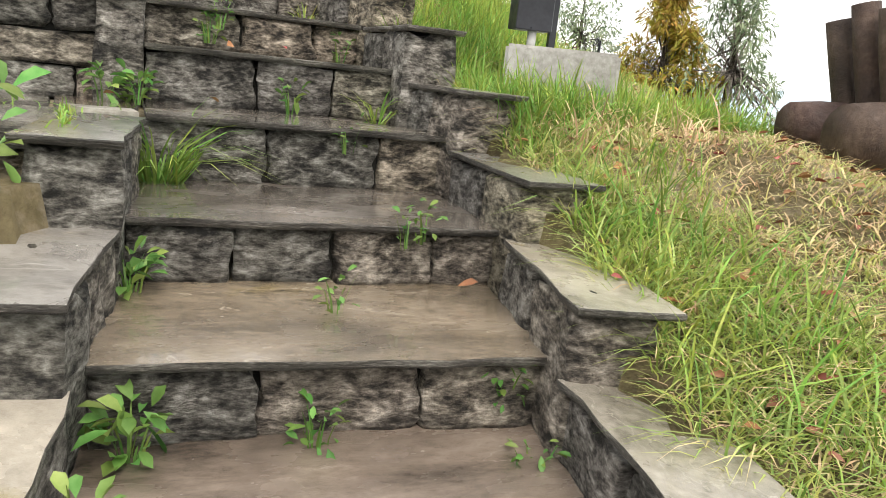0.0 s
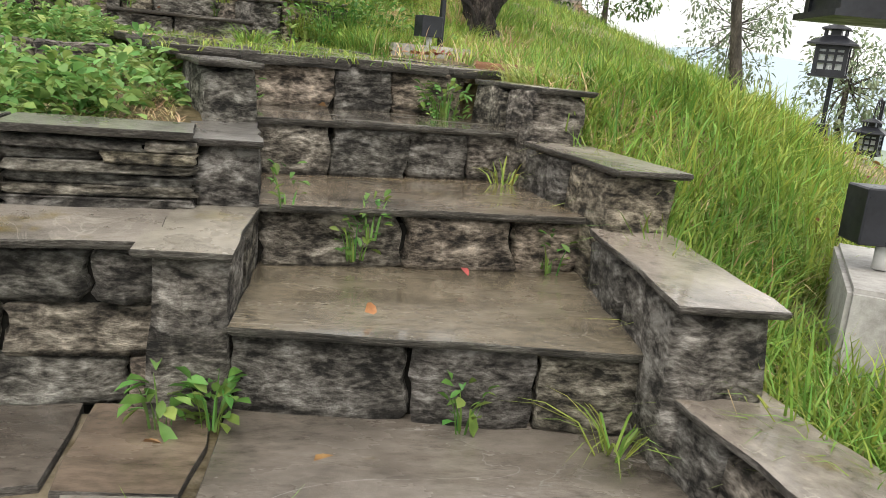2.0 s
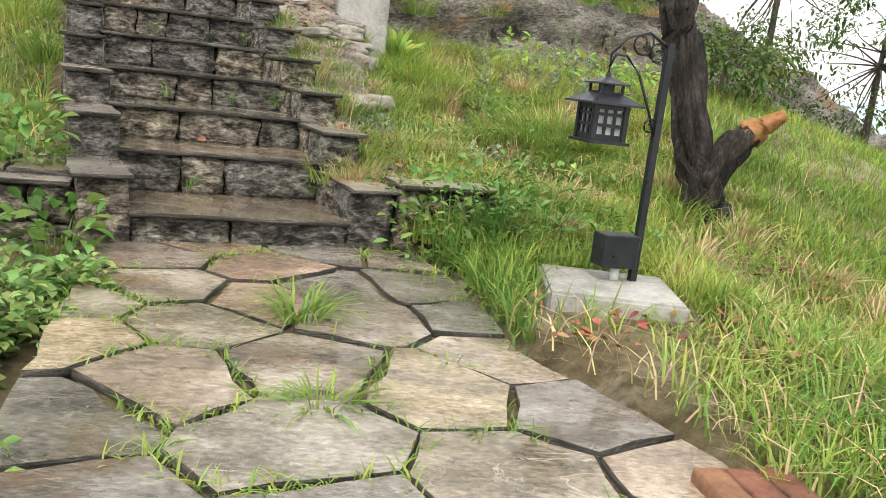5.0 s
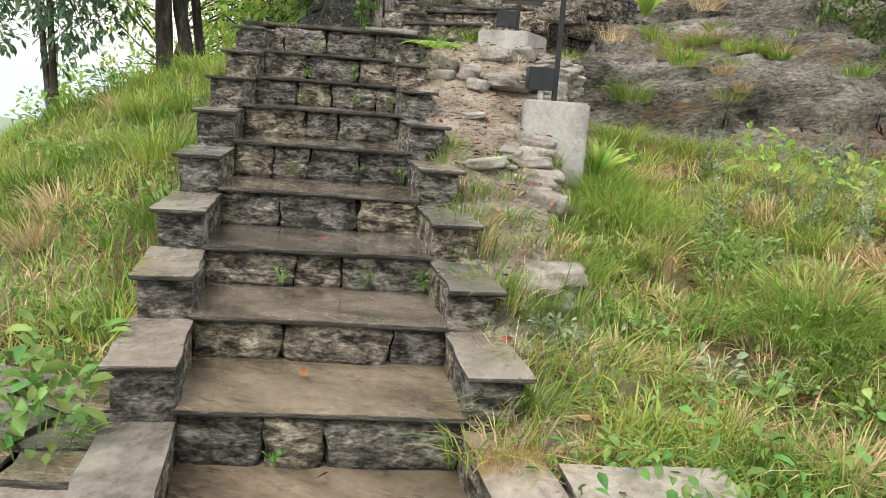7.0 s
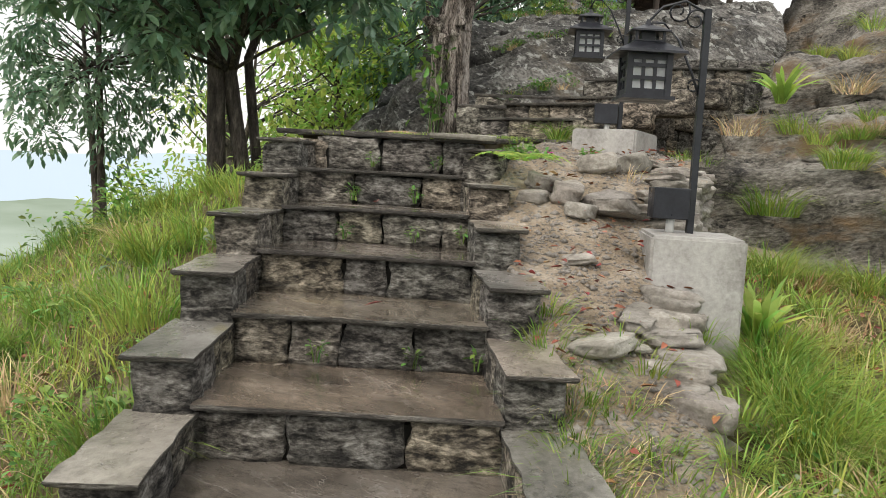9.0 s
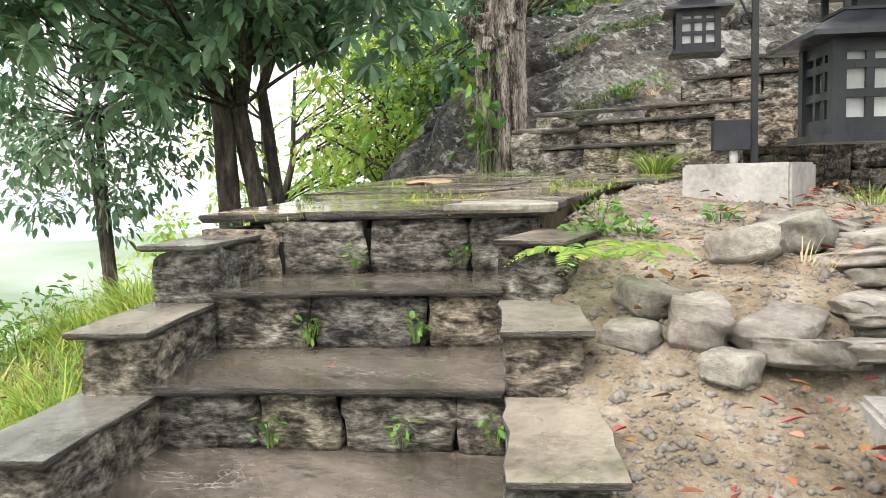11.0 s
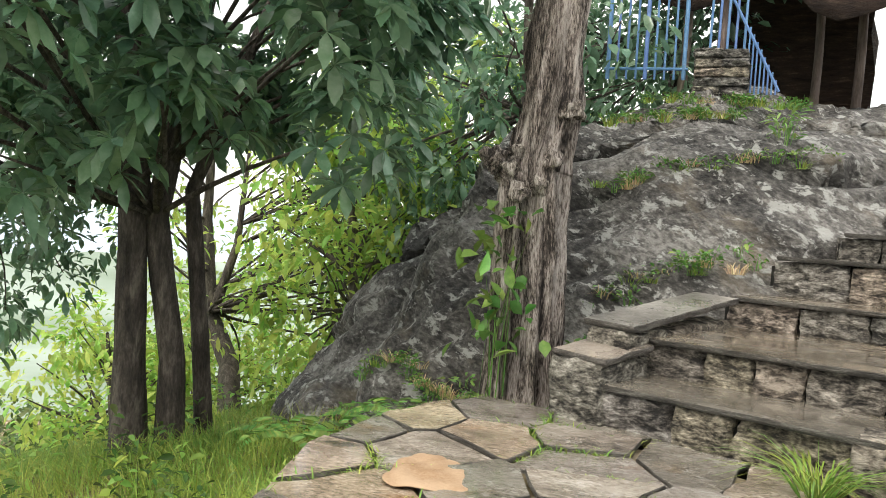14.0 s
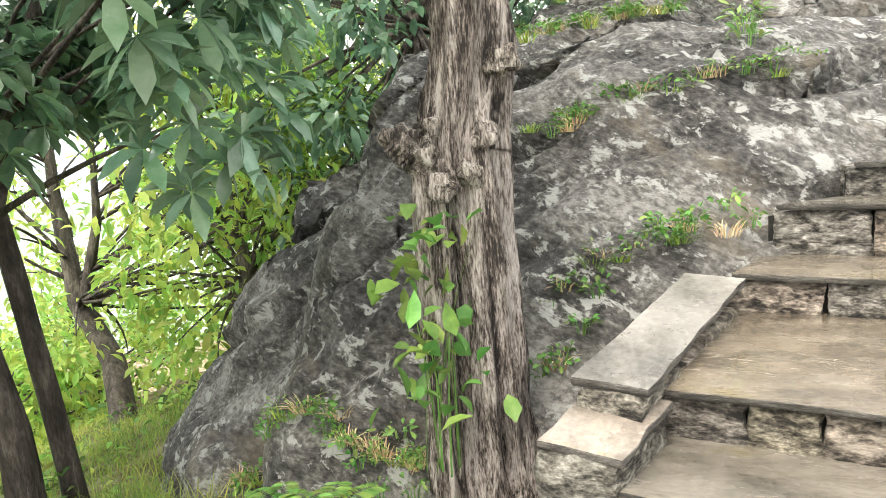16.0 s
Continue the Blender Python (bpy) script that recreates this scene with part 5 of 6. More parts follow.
# gravel grains
n = 16000
gyr = nrng.uniform(7.2, 12.8, n)
gxr = np.interp(gyr, by, inner) + (bank_edge(gyr) - np.interp(gyr, by, inner)) * nrng.uniform(0.02, 0.97, n)
gz = bank_z(gxr, gyr)
size = np.exp(nrng.normal(-5.1, 0.6, n)).clip(0.003, 0.026)
octa = np.array([(1, 0, 0), (0, 1, 0), (-1, 0, 0), (0, -1, 0), (0, 0, 0.7), (0, 0, -0.7)])
v = octa[None] * nrng.uniform(0.6, 1.2, (n, 6, 1)) * size[:, None, None] + np.stack([gxr, gyr, gz], -1)[:, None]
tri = np.array([(0, 1, 4), (1, 2, 4), (2, 3, 4), (3, 0, 4), (1, 0, 5), (2, 1, 5), (3, 2, 5), (0, 3, 5)])
thing("gravel", "loose pale grit and pebbles", "gravel", "stuff", data=mesh_np("gravel", v.reshape(-1, 3), (np.arange(n)[:, None, None] * 6 + tri).reshape(-1, 3), PALESTONE))


# ---- tufts and weeds ----
def tuft(p, n, h, spread, mat=GRASS, lean=(0.3, 1.3), width=(0.004, 0.009), label="clump of arching green grass", name="grass_tuft", group="grass clumps"):
    a, r = nrng.uniform(0, 2 * math.pi, n), spread * np.sqrt(nrng.uniform(0, 1, n))
    base = np.stack([p[0] + r * np.cos(a), p[1] + r * np.sin(a), np.full(n, p[2] - 0.01)], -1)
    v, f = blades(base, nrng.uniform(0.55, 1, n) * h, nrng.uniform(*width, n), nrng.uniform(*lean, n), a + nrng.normal(0, 0.5, n))
    return thing(name, label, "grass", group=group, data=mesh_np(name, v, f, mat))


def weed(p, n, size, spread, height, mat=WEED, label="low leafy green weed", name="weed", group="weeds", aspect=0.45, up=0.5, kind=""):
    """A rosette or bush of leaves on short stalks."""
    a, r = nrng.uniform(0, 2 * math.pi, n), spread * np.sqrt(nrng.uniform(0, 1, n))
    pos = np.stack([p[0] + r * np.cos(a), p[1] + r * np.sin(a), p[2] + nrng.uniform(0, 1, n) * height], -1)
    d = np.stack([np.cos(a), np.sin(a), nrng.uniform(-0.2, 1, n) * up * 2], -1) + nrng.normal(0, 0.35, (n, 3))
    L = size * nrng.uniform(0.6, 1.2, n)
    sets = [leaf_cloud(pos, d, L, L * aspect)]
    m = min(n // 3, 60)
    if height > 0.05 and m:
        sb = np.stack([p[0] + r[:m] * 0.5 * np.cos(a[:m]), p[1] + r[:m] * 0.5 * np.sin(a[:m]), np.full(m, p[2] - 0.02)], -1)
        sets.append(blades(sb, pos[:m, 2] - sb[:, 2] + 0.02, np.full(m, 0.006), np.full(m, 0.25), a[:m]))
    v, f = join(sets)
    return thing(name, label, "plant", kind, group if not kind else "", data=mesh_np(name, v, f, mat))


def g(x, y):
    return (x, y, float(ground_cut(x, y)))


# lower stairs: tufts and weeds in the joints
tuft((0.5, 2.68, 0.79), 150, 0.34, 0.07, lean=(0.4, 1.6))
tuft((1.33, 2.86, 0.99), 28, 0.2, 0.04, lean=(0.5, 1.6))
tuft((1.57, 4.05, 1.36), 20, 0.15, 0.04)
weed((1.52, 4.55, 1.53), 110, 0.04, 0.1, 0.13, label="small leafy weed growing from a stair joint", group="weeds in the stairs")
for x, y, z, k, sz in ((0.17, 1.66, 0.46, 26, 0.1), (0.28, 2.12, 0.63, 30, 0.09), (0.02, 1.35, 0.46, 18, 0.09), (0.5, 1.58, 0.45, 18, 0.06), (0.55, 3.12, 0.99, 20, 0.09), (0.45, 3.15, 0.99, 16, 0.1), (1.05, 3.0, 1.0, 14, 0.08), (0.98, 3.58, 1.28, 22, 0.05),
                      (0.95, 3.6, 1.22, 24, 0.05), (1.0, 2.0, 0.76, 12, 0.05), (0.93, 1.98, 0.75, 10, 0.05), (0.68, 1.86, 0.62, 10, 0.05), (0.92, 1.53, 0.5, 26, 0.05), (0.87, 1.35, 0.4, 20, 0.05), (0.78, 4.6, 1.54, 14, 0.06), (0.76, 3.6, 1.36, 12, 0.06), (1.05, 2.55, 0.92, 12, 0.04), (1.5, 3.52, 1.2, 12, 0.06)):
    weed((x, y, z), int(k * 1.6), sz * 0.6, 0.045, 0.1, label="small leafy weed growing from a stair joint", group="weeds in the stairs")
for i, k in ((1, 8), (3, 10), (5, 8), (7, 10), (8, 14), (9, 10)):
    l, r, z = UPPER[i]
    for s in (0.35, 0.72, 0.97):
        if rng.random() < 0.7:
            q = lerp(l, r, s)
            weed((q[0], q[1] - 0.03, UPPER[i - 1][2] + 0.04), k * 2, 0.03, 0.03, 0.06, label="small leafy weed growing from a stair joint", group="weeds in the stairs")
# grass in the paving joints
def joint_grass(name, label, joints, zf, per, f, lo, hi, seed, height):
    a = np.array([e[0] for e in joints])
    b = np.array([e[1] for e in joints])
    k = nrng.choice(len(a), per, p=np.linalg.norm(b - a, axis=1) / np.linalg.norm(b - a, axis=1).sum())
    p = a[k] + (b[k] - a[k]) * nrng.uniform(0, 1, (per, 1)) + nrng.normal(0, 0.012, (per, 2))
    p = p[patchy(p[:, 0], p[:, 1], f, lo, hi, seed)]
    n = len(p)
    base = np.column_stack([p, [zf(x, y) - 0.015 for x, y in p]])
    v, fc = blades(base, nrng.uniform(height * 0.3, height, n), nrng.uniform(0.003, 0.007, n), nrng.uniform(0.4, 1.5, n))
    thing(name, label, "grass", "stuff", data=mesh_np(name, v, fc, GRASS))


joint_grass("joint_grass", "short grass between the landing flagstones", JOINTS["landing_paving"], landing_z, 6000, 3.0, 0.42, 0.8, 4, 0.07)
joint_grass("platform_joint_grass", "short grass between the platform flagstones", JOINTS["platform_paving"], platform_z, 8000, 3.0, 0.5, 0.8, 8, 0.055)
joint_grass("side_joint_grass", "short grass between the side landing slabs", JOINTS["side_landing_paving"], lambda x, y: 0.985, 2500, 3.0, 0.45, 0.75, 6, 0.07)
tuft((0.95, 6.0, 1.74), 110, 0.2, 0.07, lean=(0.6, 1.7))
tuft((1.05, 5.35, 1.72), 60, 0.14, 0.06, lean=(0.6, 1.7))
tuft((0.02, 13.0, 3.61), 120, 0.3, 0.06, lean=(0.7, 1.8))
# the leafy bed by the lower terrace
def herb_bed(name, x0, x1, y0, y1, plants, leaves):
    sets = []
    for _ in range(plants):
        x, y = rng.uniform(x0, x1), rng.uniform(y0, y1)
        z = float(ground_cut(x, y)) - 0.01
        h, w = rng.uniform(0.08, 0.2), rng.uniform(0.07, 0.12)
        a, q = nrng.uniform(0, 2 * math.pi, leaves), nrng.uniform(0, 1, leaves)
        r = w * (0.3 + 0.7 * np.sqrt(nrng.uniform(0, 1, leaves))) * (1.1 - 0.6 * q)
        pos = np.stack([x + r * np.cos(a), y + r * np.sin(a), z + h * q], -1)
        L = nrng.uniform(0.03, 0.065, leaves)
        sets.append(leaf_cloud(pos, np.stack([np.cos(a), np.sin(a), nrng.uniform(-0.1, 0.8, leaves)], -1) + nrng.normal(0, 0.3, (leaves, 3)), L, L * 0.5))
    v, f = join(sets)
    thing(name, "soft bright green herbs filling a bed", "plants", "stuff", data=mesh_np(name, v, f, HERB))


n = 2600
sx_, sy_ = nrng.uniform(-1.0, 0.52, n), nrng.uniform(3.8, 4.75, n)
v, f = blades(np.stack([sx_, sy_, ground_cut(sx_, sy_) - 0.005], -1), nrng.uniform(0.03, 0.09, n), nrng.uniform(0.002, 0.005, n), nrng.uniform(1.0, 2.0, n))
thing("bed_straw", "pale straw mulch on the bed", "straw", "stuff", data=mesh_np("bed_straw", v, f, DRYGRASS))
herb_bed("herbs_lower", -1.5, 0.5, 3.95, 5.0, 150, 60)
herb_bed("herbs_upper", -1.6, 0.27, 5.3, 6.35, 140, 60)
for x, y, n, h in ((0.0, 6.6, 90, 0.25), (-0.28, 7.0, 160, 0.45), (-0.4, 7.3, 120, 0.4), (-0.1, 2.2, 50, 0.2), (-0.35, 1.9, 60, 0.25), (-0.5, 2.1, 60, 0.2)):
    weed((x, y, float(ground(x, y))), n, 0.09, 0.16, h, label="leafy green bush against the wall", name="bush", group="low bushes")
# slope plants
for x, y, n, h in ((1.5, 7.3, 90, 0.3), (1.75, 7.4, 70, 0.35), (2.0, 8.3, 40, 0.3), (1.9, 7.0, 40, 0.3), (1.42, 6.93, 90, 0.28), (1.6, 6.95, 120, 0.32), (1.78, 7.02, 110, 0.3), (1.5, 6.88, 130, 0.4), (1.7, 6.9, 150, 0.42), (1.95, 7.1, 120, 0.4), (1.35, 7.2, 70, 0.2)):
    weed((x, y, float(ground(x, y)) - 0.03), n, 0.06, 0.2, h, label="thin wild rose bush with small leaves", name="rose_bush", group="rose bushes")
for x, y, n, h, sp in ((1.55, 12.0, 260, 0.32, 0.16), (2.1, 11.5, 200, 0.3, 0.16), (1.5, 9.6, 240, 0.4, 0.16), (1.35, 10.1, 150, 0.35, 0.12), (2.3, 8.8, 260, 0.38, 0.2), (0.75, 9.0, 110, 0.25, 0.1), (0.6, 9.3, 120, 0.25, 0.1), (0.95, 8.1, 110, 0.28, 0.1), (2.7, 11.7, 120, 0.25, 0.15), (1.9, 12.6, 90, 0.22, 0.1), (3.2, 9.5, 200, 0.35, 0.2),
                       (-0.75, 8.6, 160, 0.3, 0.16), (-1.2, 9.4, 200, 0.35, 0.2), (-1.7, 10.2, 200, 0.35, 0.2), (-0.6, 7.9, 160, 0.3, 0.16), (-1.9, 9.0, 200, 0.35, 0.2)):
    tuft((x, y, float(np.maximum(ground_cut(x, y), outcrop_z(x, y)))), n, h, sp, lean=(0.3, 1.4), label="dense round clump of fine grass")
for k in range(95):
    x, y = rng.uniform(1.3, 3.8), rng.uniform(7.1, 11.7)
    if not bool(free_ground(np.array(x), np.array(y))) or not bool(off_bank(np.array(x), np.array(y))):
        continue
    tuft(g(x, y), rng.randint(60, 160), rng.uniform(0.16, 0.34), rng.uniform(0.06, 0.15), rng.choice((GRASS, GRASS, DRYGRASS)), (0.3, 1.5), label="dense round clump of fine grass")
for k in range(60):
    x, y = rng.uniform(1.35, 4.6), rng.choice((rng.uniform(11.75, 12.0), rng.uniform(12.1, 13.6), rng.uniform(12.1, 13.6), rng.uniform(14.0, 15.5)))
    tuft((x, y, float(outcrop_z(np.array(x), np.array(y))) + 0.04), rng.randint(60, 150), rng.uniform(0.12, 0.3), rng.uniform(0.06, 0.16), rng.choice((GRASS, GRASS, DRYGRASS)), (0.4, 1.7), label="grass clump on a rock ledge", group="rock grasses")
for k in range(40):
    x, y = rng.uniform(-3.2, -0.4), rng.uniform(7.2, 11.2)
    if x > np.interp(y, [6.9, 10.8], [-0.2, -1.45]):
        continue
    tuft(g(x, y), rng.randint(80, 160), rng.uniform(0.2, 0.36), rng.uniform(0.08, 0.16), rng.choice((GRASS, GRASS, DRYGRASS)), (0.3, 1.5), label="dense round clump of fine grass")
for k in range(16):
    x, y = rng.uniform(1.9, 3.2), rng.uniform(9.4, 11.2)
    h = rng.uniform(0.35, 0.6)
    n = 90
    zz = nrng.uniform(0, 1, n)
    a = nrng.uniform(0, 6.28, n)
    base = np.array(g(x, y))
    pos = np.stack([base[0] + 0.03 * zz * math.cos(k), base[1] + 0.03 * zz, base[2] + zz * h], -1)
    d = np.stack([np.cos(a), np.sin(a), nrng.uniform(0.4, 1.2, n)], -1)
    L = (0.07 * (1.1 - zz))
    sets = [leaf_cloud(pos, d, L, L * 0.28), blades(np.array([base - [0, 0, 0.02]]), np.array([h]), np.array([0.008]), np.array([0.1]))]
    v, f = join(sets)
    thing("sage_stalk", "tall grey-green spike of wormwood leaves", "plant", group="wormwood stalks", data=mesh_np("sage_stalk", v, f, SAGE))
for k in range(10):
    x, y = rng.uniform(2.2, 3.4), rng.uniform(9.8, 11.0)
    weed(g(x, y), 30, 0.1, 0.14, 0.35, LEAF_LIGHT, "broad-leaved yellow-green shrub on the slope", "shrub", "slope shrubs")
# the great mound of fine grass, the blue-green cushion and the wormwood thicket on the slope
for x, y, n, h, sp in ((2.2, 8.62, 900, 0.34, 0.26), (2.45, 8.7, 500, 0.32, 0.2), (1.42, 9.5, 700, 0.42, 0.2), (1.36, 9.85, 500, 0.4, 0.16), (1.45, 9.1, 400, 0.36, 0.16), (1.5, 11.55, 420, 0.4, 0.2), (1.75, 11.5, 300, 0.3, 0.16), (2.05, 11.6, 260, 0.28, 0.2)):
    tuft((x, y, float(ground_cut(x, y)) - 0.02), n, h, sp, GRASS, (0.5, 1.6), (0.002, 0.005), "broad mound of fine bright grass on the slope")
weed((1.16, 8.0, float(ground(1.16, 8.0)) + 0.02), 160, 0.035, 0.1, 0.12, SAGE, "low blue-green cushion plant beside the stairs", "cushion_plant", "slope shrubs")
for k in range(15):
    x, y = rng.uniform(2.0, 3.3), rng.uniform(9.4, 10.8)
    h = rng.uniform(0.4, 0.75)
    n = 120
    zz, a = nrng.uniform(0, 1, n), nrng.uniform(0, 6.28, n)
    base = np.array(g(x, y))
    tip = (rng.uniform(-0.22, 0.22), rng.uniform(-0.2, 0.2))
    pos = np.stack([base[0] + tip[0] * zz, base[1] + tip[1] * zz, base[2] + zz * h], -1)
    L = 0.055 * (1.15 - zz)
    v, f = join([leaf_cloud(pos, np.stack([np.cos(a), np.sin(a), nrng.uniform(0.5, 1.3, n)], -1), L, L * 0.26), blades(np.array([base - [0, 0, 0.02]]), np.array([h]), np.array([0.008]), np.array([0.1]))])
    thing("sage_stalk", "tall grey-green spike of wormwood leaves", "plant", group="wormwood stalks", data=mesh_np("sage_stalk", v, f, SAGE))
# low leafy weeds among the grass on both sides of the upper flight
for k in range(110):
    x, y = (rng.uniform(-2.6, 0.0), rng.uniform(7.3, 11.0)) if k % 2 else (rng.uniform(1.25, 2.7), rng.uniform(7.15, 9.4))
    if not bool(free_ground(np.array(x), np.array(y))) or not bool(off_bank(np.array(x), np.array(y))) or (k % 2 and x > np.interp(y, [6.9, 10.8], [-0.15, -1.45])):
        continue
    weed(g(x, y), rng.randint(25, 60), rng.uniform(0.03, 0.07), rng.uniform(0.06, 0.15), rng.uniform(0.05, 0.14), rng.choice((HERB, HERB, SAGE, WEED)), "low leafy weed among the grass", "weed", "weeds in the grass")
for k in range(70):
    x, y = rng.uniform(1.25, 2.5), rng.uniform(7.1, 9.3)
    if bool(free_ground(np.array(x), np.array(y))) and bool(off_bank(np.array(x), np.array(y))):
        tuft(g(x, y), rng.randint(25, 60), rng.uniform(0.1, 0.22), 0.07, rng.choice((GRASS, LAWN, DRYGRASS)), (0.2, 1.3), (0.004, 0.009), "loose tuft of broad bright grass blades")
# one fallen pink blossom on the bank
PINK = material("pink_petals", [(0.3, (0.5, 0.05, 0.2)), (0.7, (0.75, 0.16, 0.36))], 8, 40, (0.5, 0.7), 0, vary=0.1, island=True, translucent=0.3)
a = np.arange(7) * 0.9
px_, py_ = 0.2, 11.25
v, f = leaf_cloud(np.stack([px_ + 0.006 * np.cos(a), py_ + 0.006 * np.sin(a), np.full(7, float(bank_z(px_, py_)) + 0.02)], -1), np.stack([np.cos(a), np.sin(a), np.full(7, 0.5)], -1), np.full(7, 0.021), np.full(7, 0.016))
thing("pink_blossom", "single pink blossom lying on the gravel", "flower", data=mesh_np("pink_blossom", v, f, PINK))
for x, y in ((0.02, 11.0), (0.17, 11.13), (0.08, 11.05), (0.42, 11.5), (-0.02, 11.5)):
    weed((x, y, float(bank_z(x, y)) - 0.01), 30, 0.05, 0.06, 0.06, WEED, "small leafy weed on the gravel", "bank_weed", "weeds on the bank")
for x, y, w in ((0.26, 10.62, 0.17), (0.4, 10.53, 0.19), (0.49, 10.38, 0.15), (0.24, 10.44, 0.13), (0.64, 11.3, 0.24), (0.5, 11.0, 0.2)):
    ob = thing("loose_stone", "rounded pale stone beside a fern on the bank", "stone", group="loose stones on the bank", data=rng.choice(PALES))
    ob.matrix_world = Matrix.LocRotScale((x, y, float(bank_z(x, y)) + w * 0.14), Euler((rng.uniform(-0.2, 0.2), rng.uniform(-0.2, 0.2), rng.uniform(0, 6))), (w, w * 0.75, w * 0.5))
# strap-leaved plants
for x, y, z, h in ((1.32, 10.25, 2.62, 0.42), (1.66, 12.95, 3.95, 0.4)):
    n = 26
    a = nrng.uniform(0, 6.28, n)
    base = np.stack([x + 0.02 * np.cos(a), y + 0.02 * np.sin(a), np.full(n, z)], -1)
    v, f = blades(base, nrng.uniform(0.7, 1, n) * h, np.full(n, 0.05), nrng.uniform(0.3, 1.1, n), a)
    thing("agave", "strap-leaved bright green lily plant", "plant", group="strap-leaved plants", data=mesh_np("agave", v, f, LEAF_LIGHT))


# ---- fallen leaves ----
def litter(name, label, pts, size, mat=DEADLEAF):
    n = len(pts)
    a = nrng.uniform(0, 6.28, n)
    v, f = leaf_cloud(pts + np.array([0, 0, 0.012]), np.stack([np.cos(a), np.sin(a), nrng.uniform(-0.1, 0.35, n)], -1), nrng.uniform(size * 0.6, size * 1.3, n), nrng.uniform(size * 0.3, size * 0.6, n), 0.3, 0.0)
    return thing(name, label, "leaves", "stuff", data=mesh_np(name, v, f, mat))


bx = nrng.uniform(0.2, 1.3, 900)
byy = nrng.uniform(7.3, 12.6, 900)
okb = (bx > np.interp(byy, by, inner) + 0.03) & (bx < bank_edge(byy)) & patchy(bx, byy, 2.4, 0.3, 0.7, 6)
litter("fallen_leaves", "scattered dry reddish-brown leaves", np.concatenate([scatter(1300, 0.7, 4.0, -0.8, 5), scatter(2000, 1.2, 3.6, 5.8, 11.3), scatter(400, -3, 0.2, 7, 11), np.stack([bx, byy, bank_z(bx, byy)], -1)[okb]]) + np.array([0, 0, 0.028]), 0.05)
few = [(0.17, 2.0, 0.635), (0.75, 2.9, 1.0), (0.36, 2.55, 0.8), (0.9, 3.2, 1.19), (1.05, 1.9, 0.635), (0.6, 4.0, 1.37), (1.2, 3.4, 1.2), (0.3, 7.6, 2.09), (0.1, 8.4, 2.41), (-0.2, 9.3, 2.78), (0.5, 7.2, 1.9), (-0.5, 10.2, 3.13), (1.0, 4.3, 1.545), (0.45, 3.0, 1.0)]
litter("stair_leaves", "single dry brown leaves on the wet steps", np.array(few), 0.06)


# ---- trees ----
def limb_path(p, q, bend, n=6):
    p, q = Vector(p), Vector(q)
    side = Vector((rng.uniform(-1, 1), rng.uniform(-1, 1), rng.uniform(-0.3, 0.3))) * bend * (q - p).length
    return [p.lerp(q, k / n) + side * math.sin(math.pi * k / n) for k in range(n + 1)]


def crown_leaves(clumps, per, leaf, mode, aspect=0.4):
    """Leaves round clump centres: (x, y, z, r) rows. mode: 'whorl' (rosettes of long leaves) or 'loose'."""
    c = np.asarray(clumps, float)
    sets = []
    if mode == "whorl":
        # every clump carries several rosettes on its skin
        k = np.repeat(np.arange(len(c)), per)
        d = nrng.normal(0, 1, (len(k), 3))
        d[:, 2] = d[:, 2] * 0.8 + 0.15
        d /= np.linalg.norm(d, axis=1, keepdims=True)
        hub = c[k, :3] + d * c[k, 3:4] * nrng.uniform(0.55, 1.0, (len(k), 1))
        axis = d * np.array([1, 1, 0.5]) + np.array([0, 0, 0.55])
        axis /= np.linalg.norm(axis, axis=1, keepdims=True)
        m = 9
        e1 = np.cross(axis, nrng.normal(0, 1, axis.shape))
        e1 /= np.linalg.norm(e1, axis=1, keepdims=True)
        e2 = np.cross(axis, e1)
        for j in range(m):
            w = 2 * math.pi * j / m + nrng.uniform(-0.3, 0.3, len(k))
            out = e1 * np.cos(w)[:, None] + e2 * np.sin(w)[:, None] + axis * nrng.uniform(0.05, 0.6, (len(k), 1))
            L = leaf * nrng.uniform(0.7, 1.15, len(k))
            sets.append(leaf_cloud(hub, out, L, L * aspect, 0.15, 0.3))
    else:
        k = np.repeat(np.arange(len(c)), per)
        d = nrng.normal(0, 1, (len(k), 3))
        d /= np.linalg.norm(d, axis=1, keepdims=True)
        pos = c[k, :3] + d * c[k, 3:4] * np.cbrt(nrng.uniform(0.1, 1, (len(k), 1)))
        L = leaf * nrng.uniform(0.6, 1.25, len(k))
        sets.append(leaf_cloud(pos, d + nrng.normal(0, 0.7, d.shape), L, L * aspect, 0.2, 0.35))
    return join(sets)


